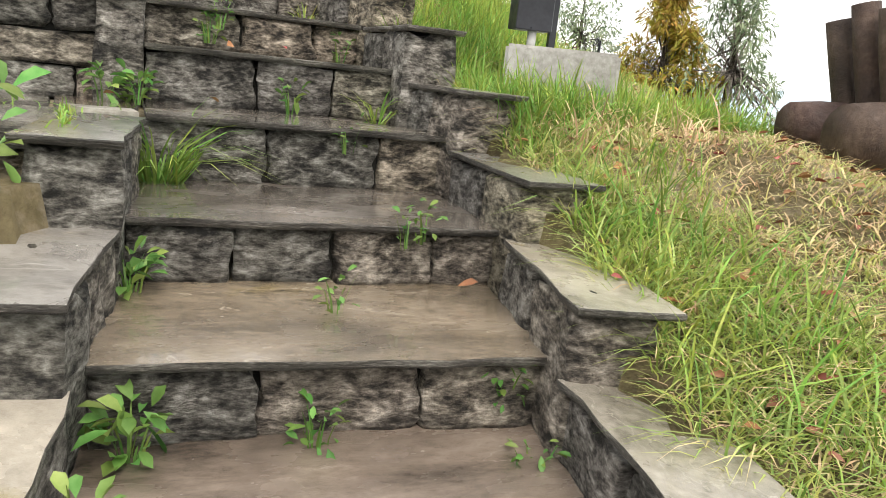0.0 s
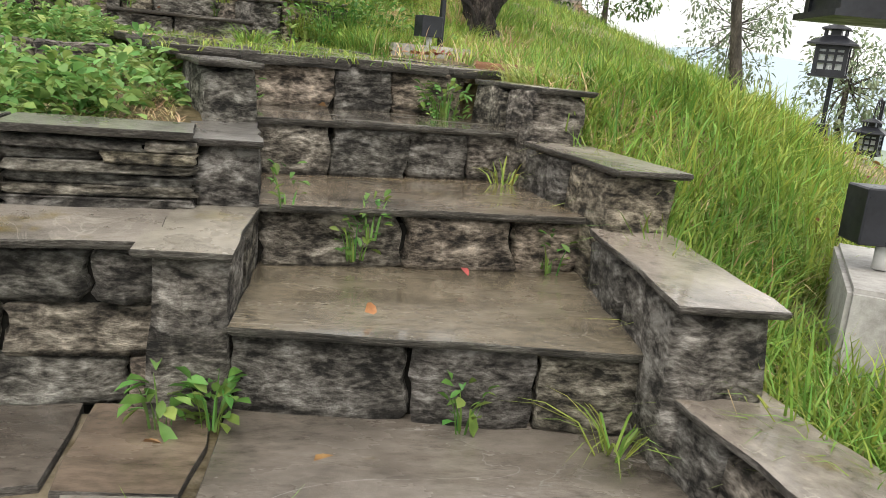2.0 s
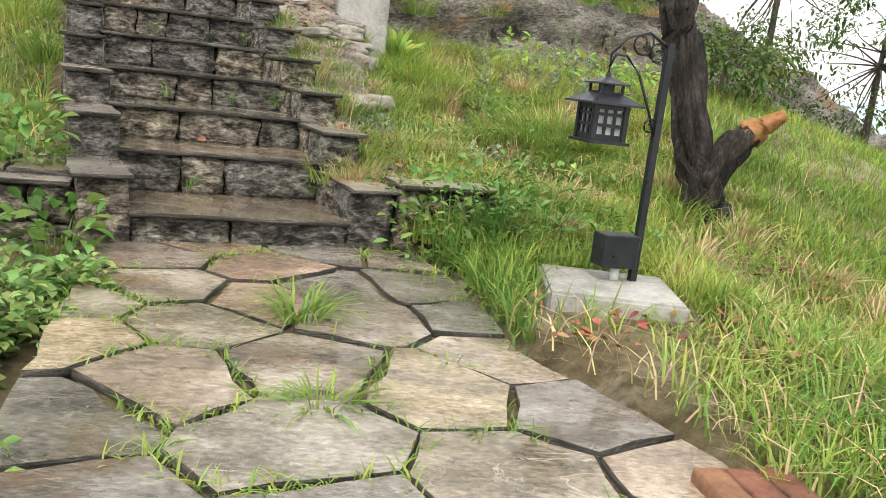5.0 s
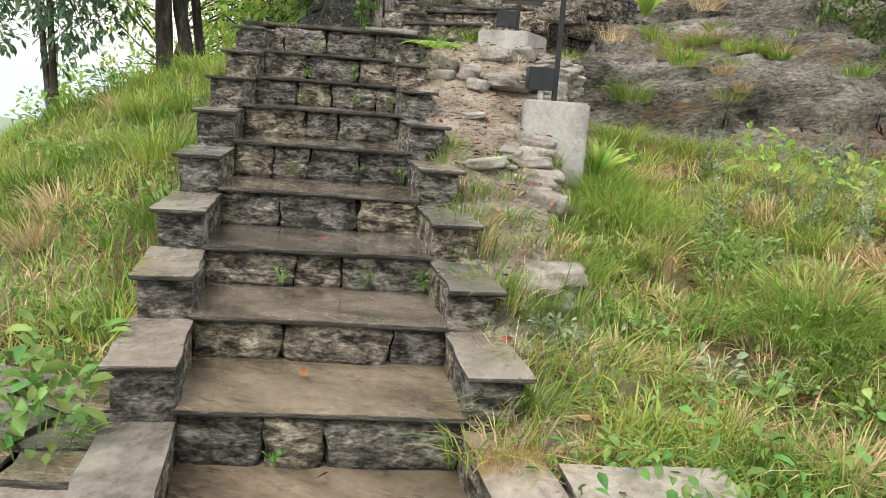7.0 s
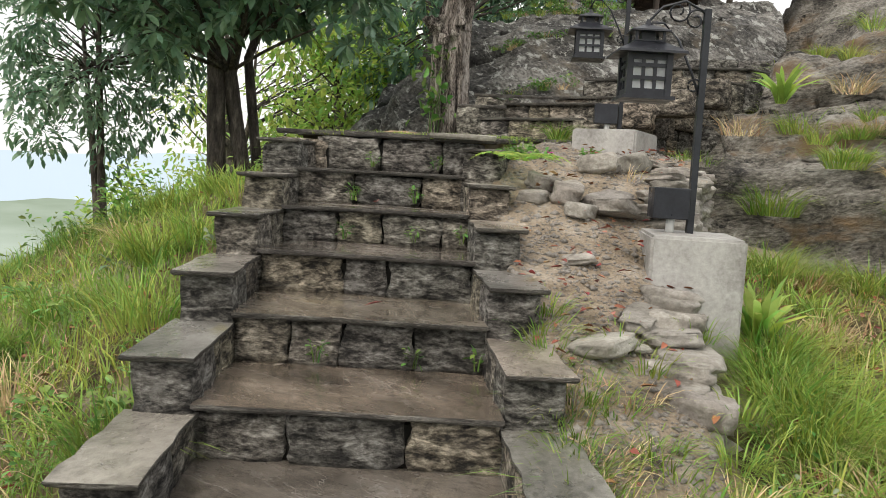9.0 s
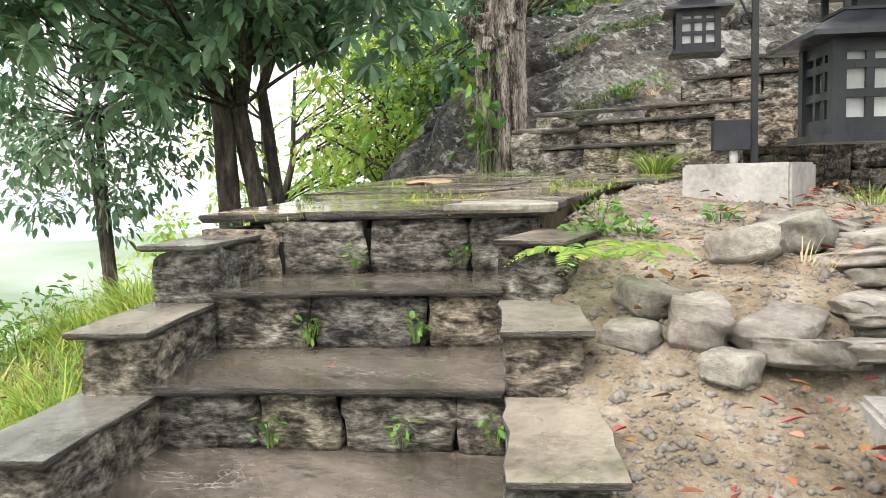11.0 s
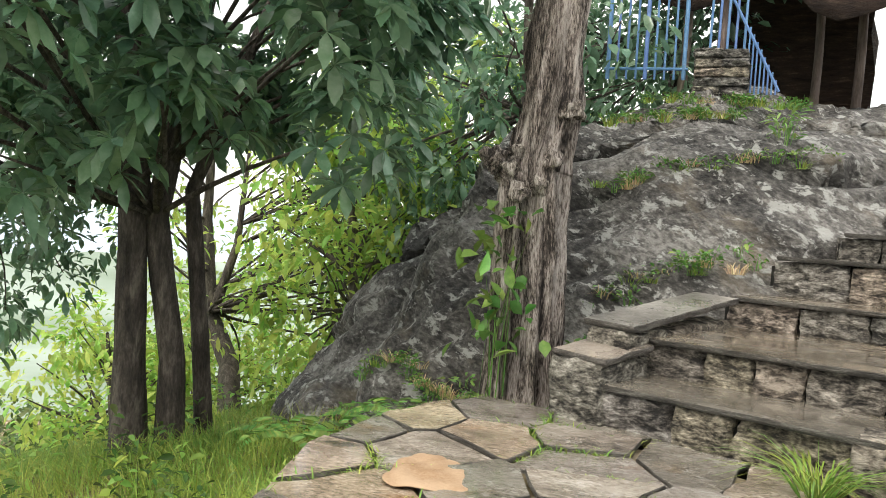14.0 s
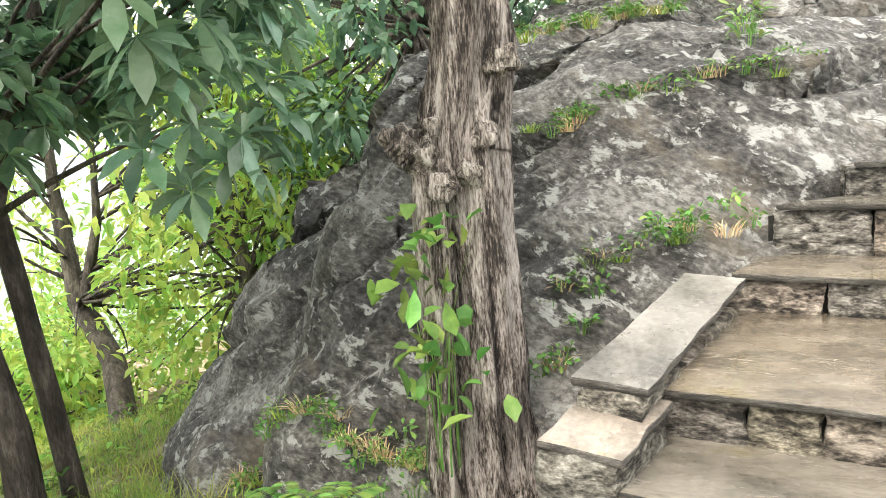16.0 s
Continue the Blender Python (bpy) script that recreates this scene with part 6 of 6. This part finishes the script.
def tree(name, label, stems, clumps, per, leaf, mat, bark, mode="loose", aspect=0.45, twigs=True, wob=0.12, sides=10, furrow=0.0, fineness=5):
    """stems: lists of (point, radius) rows; the clumps of the crown are joined to the nearest stem by limbs."""
    top = thing(name, label, "tree")
    bm = bmesh.new()
    tips = []
    for st in stems:
        pts, rad = [], []
        for (p0, r0), (p1, r1) in zip(st, st[1:]):
            for k in range(fineness):
                pts.append(Vector(p0).lerp(Vector(p1), k / fineness))
                rad.append(r0 + (r1 - r0) * k / fineness)
        pts.append(Vector(st[-1][0]))
        rad.append(st[-1][1])
        tube(bm, pts, rad, sides, wob, True, furrow)
        tips += [(q, r) for q, r in zip(pts, rad)][len(pts) // 2:]
    part("trunk", mesh_bm("trunk", bm, bark, True), top, "dark tapering trunk")
    if twigs:
        bm = bmesh.new()
        for x, y, z, r in clumps:
            q = Vector((x, y, z))
            p, pr = min(tips, key=lambda t: rng.uniform(0, 1.1) + (t[0] - q).length + max(0, t[0].z - q.z + 0.5 * math.hypot(t[0].x - q.x, t[0].y - q.y)) * 2.5)
            path = limb_path(p, q, 0.12)
            w = max(0.006, min(pr * 0.4, 0.025))
            tube(bm, path, [w * (1 - 0.75 * k / 6) for k in range(7)], 5)
        part("branchwork", mesh_bm("branchwork", bm, bark, True), top)
    v, f = crown_leaves(clumps, per, leaf, mode, aspect)
    part("crown", mesh_np("crown", v, f, mat), top, "uneven crown of many leaves")
    return top


def clump_set(n, centre, radii, size, seed, low=None):
    r = random.Random(seed)
    out = []
    while len(out) < n:
        d = Vector((r.gauss(0, 1), r.gauss(0, 1), r.gauss(0, 1))).normalized() * r.uniform(0.35, 1.0) ** 0.6
        p = (centre[0] + d.x * radii[0], centre[1] + d.y * radii[1], centre[2] + d.z * radii[2])
        if low and p[2] < low(p[0], p[1]):
            continue
        out.append((*p, r.uniform(*size)))
    return out


# big dark-leaved tree with three stems behind the platform
tree("broadleaf_tree", "three-stemmed dark tree with glossy whorled leaves",
     [[((-4.1, 14.8, 2.3), 0.15), ((-4.14, 14.8, 3.4), 0.105), ((-4.16, 14.78, 4.5), 0.1), ((-4.3, 14.7, 6.2), 0.08), ((-4.4, 14.6, 7.6), 0.03)],
      [((-3.88, 14.97, 2.3), 0.12), ((-3.9, 14.95, 3.3), 0.09), ((-4.03, 14.86, 4.3), 0.082), ((-3.7, 14.9, 6.0), 0.05), ((-3.4, 14.8, 7.2), 0.02)],
      [((-3.78, 15.28, 2.3), 0.075), ((-3.86, 15.22, 3.4), 0.062), ((-3.97, 15.17, 4.5), 0.055), ((-3.6, 15.4, 5.8), 0.04), ((-3.2, 15.6, 7.0), 0.02)]],
     clump_set(80, (-3.9, 14.3, 6.2), (2.4, 2.2, 2.0), (0.32, 0.55), 3, lambda x, y: 4.4 + 0.1 * abs(x + 4)), 26, 0.19, LEAF_DARK, DARKBARK, "whorl", 0.42)
# slender dark tree on the edge of the slope
tree("slender_tree", "slender twin-stemmed tree with dark small leaves",
     [[((-5.85, 15.05, 2.2), 0.06), ((-5.9, 15.05, 3.4), 0.045), ((-6.0, 15.1, 5.0), 0.03), ((-6.0, 15.1, 6.4), 0.012)],
      [((-5.95, 15.1, 2.2), 0.05), ((-6.1, 15.15, 3.4), 0.04), ((-6.4, 15.3, 5.0), 0.02), ((-6.5, 15.3, 5.8), 0.01)]],
     clump_set(85, (-6.1, 15.1, 4.9), (1.35, 1.2, 2.0), (0.2, 0.34), 5, lambda x, y: 3.1), 80, 0.12, LEAF_DARK, DARKBARK)
# the knotted trunk by the top stairs
burl = tree("knotted_tree", "leaning tree with pale furrowed bark and knots",
            [[((-1.17, 14.28, 3.3), 0.18), ((-1.19, 14.28, 3.6), 0.14), ((-1.2, 14.28, 4.1), 0.115), ((-1.23, 14.27, 4.55), 0.122), ((-1.25, 14.27, 4.7), 0.132), ((-1.21, 14.29, 4.9), 0.122), ((-1.18, 14.3, 5.1), 0.124), ((-1.17, 14.3, 5.5), 0.115), ((-1.1, 14.35, 7.0), 0.09), ((-1.0, 14.4, 8.6), 0.05)],
             [((-1.34, 14.17, 3.4), 0.08), ((-1.35, 14.17, 4.1), 0.06), ((-1.34, 14.17, 4.68), 0.06)],
             [((-1.26, 14.2, 4.6), 0.05), ((-1.4, 14.12, 4.68), 0.045), ((-1.46, 14.08, 4.74), 0.03)]],
            clump_set(22, (-1.2, 14.5, 8.3), (1.6, 1.6, 0.9), (0.3, 0.5), 8), 60, 0.1, LEAF_MID, BARK, wob=0.34, sides=48, furrow=0.5, fineness=12)
for p, r in (((-1.36, 14.16, 4.68), 0.085), ((-1.44, 14.12, 4.75), 0.06), ((-1.3, 14.13, 4.58), 0.06), ((-1.2, 14.15, 4.62), 0.055), ((-1.08, 14.22, 5.0), 0.06), ((-1.34, 14.2, 4.78), 0.05), ((-1.14, 14.15, 4.75), 0.045)):
    bm = bmesh.new()
    m = Matrix.LocRotScale(p, Euler((rng.uniform(0, 3), 0, rng.uniform(0, 3))), (r, r * 0.85, r * 0.8))
    made = bmesh.ops.create_icosphere(bm, subdivisions=3, radius=1.0, matrix=m)
    for vtx in made["verts"]:
        vtx.co += (vtx.co - Vector(p)) * 0.9 * noise.noise(vtx.co * 26)
    part("knot", mesh_bm("knot", bm, BARK, True), burl, "swollen bark knot")
# sprouting shoots at its foot
shoots = np.stack([nrng.normal(-1.36, 0.09, 90), nrng.normal(14.05, 0.09, 90), nrng.uniform(3.75, 4.5, 90)], -1)
L = nrng.uniform(0.06, 0.12, 90)
v, f = join([leaf_cloud(shoots, nrng.normal(0, 1, (90, 3)) + np.array([0, -0.3, 0.3]), L, L * 0.6),
             blades(np.stack([nrng.normal(-1.34, 0.05, 12), nrng.normal(14.08, 0.05, 12), np.full(12, 3.55)], -1), nrng.uniform(0.5, 1.0, 12), np.full(12, 0.008), nrng.uniform(0, 0.2, 12))])
thing("leafy_shoot", "leafy green shoots at the foot of a trunk", "plant", data=mesh_np("shoots", v, f, WEED))

# trees on the falling slope behind
tree("crooked_tree", "crooked dark tree with light green leaves",
     [[((-5.5, 18.3, 1.6), 0.16), ((-5.95, 18.9, 2.4), 0.13), ((-6.5, 19.2, 3.0), 0.11), ((-6.75, 19.4, 4.2), 0.07), ((-6.8, 19.5, 6.0), 0.03)],
      [((-6.45, 19.2, 2.95), 0.07), ((-6.2, 19.3, 3.9), 0.05), ((-6.1, 19.3, 5.2), 0.02)]],
     clump_set(70, (-5.6, 19.8, 4.4), (3.0, 2.0, 2.4), (0.28, 0.48), 12), 60, 0.13, LEAF_LIGHT, DARKBARK)
for k, (x, y, z, h, rr, mat, name, label) in enumerate((
        (-3.6, 20.5, 2.0, 5.0, 1.6, LEAF_LIGHT, "young_tree", "young tree with bright yellow-green leaves"), (-4.8, 22.5, 1.5, 6.0, 2.2, LEAF_MID, "far_tree", "leafy tree on the slope below"),
        (-8.3, 21.5, -0.3, 3.2, 1.8, LEAF_LIGHT, "young_tree", "young tree with bright yellow-green leaves"), (-10.5, 19.5, -2.6, 3.6, 2.2, LEAF_MID, "far_tree", "leafy tree on the slope below"),
        (-4.4, 18.9, 1.6, 4.2, 1.3, LEAF_LIGHT, "young_tree", "young tree with bright yellow-green leaves"), (-8.0, 19.2, 0.2, 2.6, 1.3, LEAF_LIGHT, "young_tree", "young tree with bright yellow-green leaves"),
        (-2.4, 18.6, 3.2, 6.0, 1.5, LEAF_DARK, "back_tree", "dark leafy tree rising behind the boulder"), (-1.0, 20.6, 4.0, 6.5, 1.9, LEAF_DARK, "back_tree", "dark leafy tree rising behind the boulder"),
        (-12.0, 24.0, -4.5, 4.5, 2.6, LEAF_MID, "far_tree", "leafy tree on the slope below"), (-7.0, 26.0, -1.0, 6.0, 2.8, LEAF_LIGHT, "far_tree", "leafy tree on the slope below"), (-14.5, 19.0, -5.5, 4.0, 2.5, LEAF_LIGHT, "far_tree", "leafy tree on the slope below"))):
    tree(name, label, [[((x, y, z - 1.0), 0.09), ((x + 0.1, y, z + h * 0.4), 0.07), ((x - 0.1, y, z + h * 0.9), 0.02)]],
         clump_set(84 if mat is not LEAF_LIGHT else 54, (x, y, z + h * 0.55), (rr * 1.1, rr, h * 0.5), (0.3, 0.55), 40 + k), 75, 0.15, mat, DARKBARK, "loose", 0.5)
# undergrowth along the edge
for k in range(26):
    x, y = rng.uniform(-6.0, -2.0), rng.uniform(13.2, 17.5)
    if float(boulder_z(np.array(x), np.array(y))) > float(ground(x, y)) - 0.1:
        continue
    weed(g(x, y), 40, 0.09, 0.2, 0.35, rng.choice((WEED, LEAF_MID, LEAF_LIGHT)), "leafy undergrowth on the slope", "undergrowth", "undergrowth")
for k in range(44):
    x, y = rng.uniform(-4.2, -1.7), rng.uniform(10.6, 13.4)
    if bool(free_ground(np.array(x), np.array(y))):
        weed(g(x, y), 45, 0.06, 0.18, 0.3, rng.choice((WEED, LEAF_MID, WEED)), "leafy undergrowth on the slope", "undergrowth", "undergrowth")
# ferns
for x, y, z, sc, mat in ((-2.35, 13.9, 3.2, 0.36, WEED), (-2.0, 14.1, 3.3, 0.3, WEED), (0.14, 10.6, 3.36, 0.27, LEAF_LIGHT), (-1.75, 13.9, 3.4, 0.3, WEED)):
    sets = []
    for j in range(7):
        a = j * 0.9 + rng.uniform(-0.2, 0.2)
        m = 22
        s = np.linspace(0.1, 1, m)
        for sg in (-1, 1):
            pos = np.stack([x + np.cos(a) * s * sc, y + np.sin(a) * s * sc, z + 0.02 + sc * (0.75 * s - 0.75 * s ** 2)], -1)
            d = np.stack([np.cos(a + sg * 1.2) + 0 * s, np.sin(a + sg * 1.2) + 0 * s, 0 * s - 0.1], -1)
            Lf = 0.07 * np.sin(np.pi * (0.15 + 0.8 * s)) * sc / 0.3
            sets.append(leaf_cloud(pos, d, Lf, Lf * 0.3, 0.05, 0.1))
    v, f = join(sets)
    thing("fern", "low green fern with spreading fronds", "fern", group="ferns", data=mesh_np("fern", v, f, mat))
# plants on the boulder's ledges
LEDGES = [[(-1.0, 15.53), (-0.82, 15.6), (-0.51, 15.65), (-0.21, 15.74), (0.08, 15.78), (0.31, 15.82)], [(-1.2, 16.54), (-0.84, 16.7), (-0.54, 16.85), (-0.16, 16.8)], [(-1.0, 17.4), (-0.3, 17.3), (0.3, 17.2)], [(-2.49, 14.81), (-1.85, 14.5), (-1.5, 14.35)], [(-1.0, 14.45), (-0.86, 14.94), (-0.6, 14.98), (-0.42, 14.98), (-0.09, 15.05)]]
for line in LEDGES:
    for k in range(30):
        s = k / 30 * (len(line) - 1)
        q = lerp(line[int(s)], line[int(s) + 1], s - int(s))
        x, y = q[0] + rng.gauss(0, 0.05), q[1] + rng.gauss(0, 0.035)
        if line is not LEDGES[-1] and not bool(free_ground(np.array(x), np.array(y))):
            continue
        z = float(np.maximum(boulder_z(np.array(x), np.array(y)), ground_cut(x, y)))
        if k % 3:
            weed((x, y, z - 0.01), 26, rng.uniform(0.03, 0.05), 0.06, 0.06, WEED, "small weeds on a ledge of the boulder", "ledge_weed", "plants on the boulder", kind="stuff")
        else:
            tuft((x, y, z - 0.02), 36, rng.uniform(0.07, 0.13), 0.05, rng.choice((GRASS, DRYGRASS)), label="grass on a ledge of the boulder", name="ledge_grass", group="plants on the boulder")

weed((0.06, 16.1, 5.1), 90, 0.08, 0.1, 0.26, HERB, "bushy pale green herb on top of the boulder", "herb_bush", "plants on the boulder", 0.25)

# split old trunk on the grassy slope
def smooth_line(pts, n):
    k = np.linspace(0, len(pts) - 1, (len(pts) - 1) * n + 1)
    return np.stack([np.interp(k, range(len(pts)), [p[i] for p in pts]) for i in range(3)], -1)


stump = thing("old_trunk", "dead forked trunk with dark bark and broken limb", "tree")
ox, oy, oz = 3.09, 7.9, 1.72
limbs = []
for pts, radii, sides in (([(0.02, 0, 0), (-0.02, 0.02, 0.25), (-0.11, 0.05, 0.46), (-0.21, 0.09, 0.86), (-0.29, 0.12, 1.18), (-0.35, 0.15, 1.36)], [0.17, 0.115, 0.1, 0.09, 0.088, 0.075], 30),
                          ([(-0.33, 0.14, 1.3), (-0.4, 0.17, 1.42), (-0.49, 0.2, 1.46), (-0.59, 0.24, 1.56)], [0.085, 0.06, 0.045, 0.02], 14),
                          ([(-0.33, 0.14, 1.3), (-0.3, 0.13, 1.42), (-0.27, 0.12, 1.53)], [0.085, 0.065, 0.035], 14),
                          ([(-0.06, 0.02, 0.4), (0.02, -0.02, 0.56), (0.08, -0.05, 0.65), (0.13, -0.07, 0.71)], [0.09, 0.08, 0.075, 0.07], 20)):
    bm = bmesh.new()
    tube(bm, [(ox + a, oy + b, oz + c) for a, b, c in smooth_line(pts, 4)], list(np.interp(np.linspace(0, len(radii) - 1, (len(radii) - 1) * 4 + 1), range(len(radii)), radii)), sides, 0.35, True, 0.55)
    part("trunk" if not limbs else "limb", mesh_bm("trunk", bm, DEADBARK, True), stump)
    limbs.append(sides)
bm = bmesh.new()
tube(bm, [(ox + a, oy + b, oz + c) for a, b, c in smooth_line([(0.11, -0.06, 0.69), (0.18, -0.1, 0.76), (0.26, -0.14, 0.83)], 4)], list(np.linspace(0.074, 0.03, 9)), 16, 0.5, True, 0.5)
part("broken_end", mesh_bm("broken_end", bm, RAWWOOD, True), stump, "raw orange broken wood")

# thin bent tree and shrubs on the far side of the slope
tree("bent_tree", "thin bent bare-stemmed tree on the slope", [[((5.7, 8.0, 1.2), 0.07), ((5.78, 8.0, 1.7), 0.06), ((5.72, 8.03, 2.1), 0.055), ((5.66, 8.05, 2.5), 0.05), ((5.6, 8.1, 3.4), 0.04), ((5.7, 8.1, 4.4), 0.02)]],
     clump_set(14, (5.7, 8.1, 4.6), (1.0, 1.0, 0.8), (0.2, 0.4), 70), 60, 0.08, LEAF_MID, DARKBARK)
for k, (x, y, h, rr, mat, name, label) in enumerate(((6.6, 12.0, 1.8, 1.0, LEAF_MID, "hill_shrub", "leafy shrub on the hillside"), (5.6, 12.6, 2.4, 1.1, LEAF_MID, "hill_shrub", "leafy shrub on the hillside"), (7.6, 10.4, 1.6, 0.8, SAGE, "hill_shrub", "pale leafy shrub on the hillside"), (8.2, 9.0, 1.3, 0.6, SAGE, "hill_shrub", "pale leafy shrub on the hillside"), (4.7, 11.6, 0.8, 0.7, LEAF_MID, "hill_shrub", "leafy shrub on the hillside"), (4.0, 13.5, 1.2, 0.8, LEAF_MID, "hill_shrub", "leafy shrub on the hillside"))):
    z = float(np.maximum(ground(x, y), outcrop_z(np.array(x), np.array(y))))
    tree(name, label, [[((x, y, z - 0.3), 0.05), ((x, y, z + h * 0.5), 0.03), ((x, y, z + h * 0.9), 0.01)]], clump_set(30, (x, y, z + h * 0.55), (rr, rr, h * 0.5), (0.15, 0.3), 90 + k), 70, 0.07, mat, DARKBARK)

# conifers beyond the lawn
def conifer(name, label, p, h, r, mat, seed, per=60, gap=0.0):
    rr = random.Random(seed)
    clumps = []
    for k in range(70):
        s = rr.uniform(0.02, 1)
        a = rr.uniform(0, 6.28)
        d = r * (1 - s) ** 0.8 * rr.uniform(0.45, 1.0)
        clumps.append((p[0] + d * math.cos(a), p[1] + d * math.sin(a), p[2] + h * (0.12 + 0.86 * s), rr.uniform(0.07, 0.16)))
    return tree(name, label, [[((p[0], p[1], p[2] - 0.3), 0.05), ((p[0] + gap, p[1], p[2] + h * 0.5), 0.035), ((p[0], p[1], p[2] + h), 0.008)]], clumps, per, 0.085, mat, BARK, "loose", 0.22)


conifer("conifer", "small conifer with golden-green foliage", (5.95, 5.5, 0.6), 1.6, 0.72, LEAF_GOLD, 5, 130)
conifer("pine", "thin young pine with bluish-green needles", (6.3, 5.05, 0.55), 1.9, 0.75, SAGE, 6, 60, 0.1)

# log seat beyond the lawn
def log(bm, p, q, r):
    path = [Vector(p).lerp(Vector(q), k / 4) for k in range(5)]
    tube(bm, path, [r * w for w in (0.96, 1.02, 1.0, 1.02, 0.97)], 14, 0.12)


seat = thing("log_seat", "rustic seat of dark stained logs on the lawn", "bench")
for p, q, r in (((2.79, 2.12, 1.13), (3.2, 2.0, 1.15), 0.105), ((2.62, 1.81, 1.12), (3.05, 1.67, 1.15), 0.12)):
    bm = bmesh.new()
    log(bm, p, q, r)
    part("log", mesh_bm("log", bm, LOG, True), seat)
for p, q in (((3.1, 2.0, 0.95), (3.01, 2.14, 1.56)), ((3.05, 1.88, 0.95), (2.96, 2.02, 1.62)), ((3.0, 1.76, 0.95), (2.92, 1.89, 1.6)), ((2.96, 1.64, 0.95), (2.89, 1.76, 1.63))):
    bm = bmesh.new()
    log(bm, p, q, 0.056)
    part("back_log", mesh_bm("back_log", bm, LOG, True), seat)

# ---- the shelter on top of the boulder ----
pillar = thing("stone_pier", "short pier of stacked stone by the railing", "pier", "structure")
for c in range(5):
    for k in range(2):
        stone(pillar, (-0.5 + 0.23 * k + rng.uniform(-0.01, 0.01), 17.85, 5.72 + 0.085 * c), (0.24, 0.32, 0.083), 0.0, 0.03, BLOCKS)
rail = thing("blue_railing", "blue painted steel railing on the boulder", "railing", "structure")


def bar(parent, name, p, q, r, mat):
    bm = bmesh.new()
    tube(bm, [p, q], [r, r], 6)
    return part(name, mesh_bm(name, bm, mat), parent)


for k in range(9):
    x = -1.42 + 0.088 * k
    bar(rail, "baluster", (x, 18.03, 5.86 + 0.02), (x - 0.01, 18.03, 6.95), 0.011 if k % 4 else 0.02, BLUE)
bar(rail, "rail", (-1.46, 18.03, 5.98), (-0.68, 18.03, 5.98), 0.014, BLUE)
bar(rail, "rail", (-1.46, 18.03, 6.9), (-0.68, 18.03, 6.9), 0.016, BLUE)
for k in range(5):
    x = -0.5 + 0.075 * k
    bar(rail, "baluster", (x, 18.1, 6.1), (x, 18.1, 6.9), 0.012, BLUE)
for k in range(8):
    x = -0.16 + 0.036 * k
    bar(rail, "baluster", (x, 18.0, 5.75), (x, 18.0, 6.36 - 0.068 * k), 0.008, BLUE)
bar(rail, "handrail", (-0.36, 18.0, 6.68), (0.12, 18.0, 5.78), 0.013, BLUE)
shelter = thing("shelter", "rustic open shelter with a dark drooping roof", "shelter")
for x, y in ((0.55, 19.4), (0.95, 19.4), (1.6, 19.3), (-0.75, 18.5), (-0.42, 18.4)):
    bm = bmesh.new()
    tube(bm, [(x, y, 5.4), (x + 0.02, y, 6.4), (x, y, 7.4)], [0.05, 0.045, 0.045], 10, 0.2)
    part("post", mesh_bm("post", bm, WOOD, True), shelter)
bm = bmesh.new()
N = 22
rows = []
for i in range(N):
    row = []
    for j in range(14):
        x = -1.1 + 4.4 * i / (N - 1)
        y = 18.2 + 3.2 * j / 13
        z = 6.95 + 0.32 * (j - 1) * 0.5 - 0.16 * math.sin(i * 0.9) - 0.22 * noise.noise((x * 1.6, y * 1.4, 0)) - 0.18 * max(0, x - 0.7) + (0.0 if j else -0.12)
        row.append(bm.verts.new((x, y, z)))
    rows.append(row)
for i in range(N - 1):
    for j in range(13):
        bm.faces.new((rows[i][j], rows[i + 1][j], rows[i + 1][j + 1], rows[i][j + 1]))
geo = bmesh.ops.solidify(bm, geom=bm.faces[:], thickness=0.14)
part("roof", mesh_bm("roof", bm, THATCH, True), shelter)
bm = bmesh.new()
prism(bm, [(-0.4, 20.0), (1.15, 19.9), (1.3, 21.0), (-0.4, 21.0)], 5.3, 7.3)
bmesh.ops.subdivide_edges(bm, edges=bm.edges[:], cuts=3, use_grid_fill=True)
for vtx in bm.verts:
    vtx.co += noise.noise_vector(vtx.co * 1.5) * 0.15
part("back_wall", mesh_bm("back_wall", bm, THATCH), shelter, "dark earthen back wall")
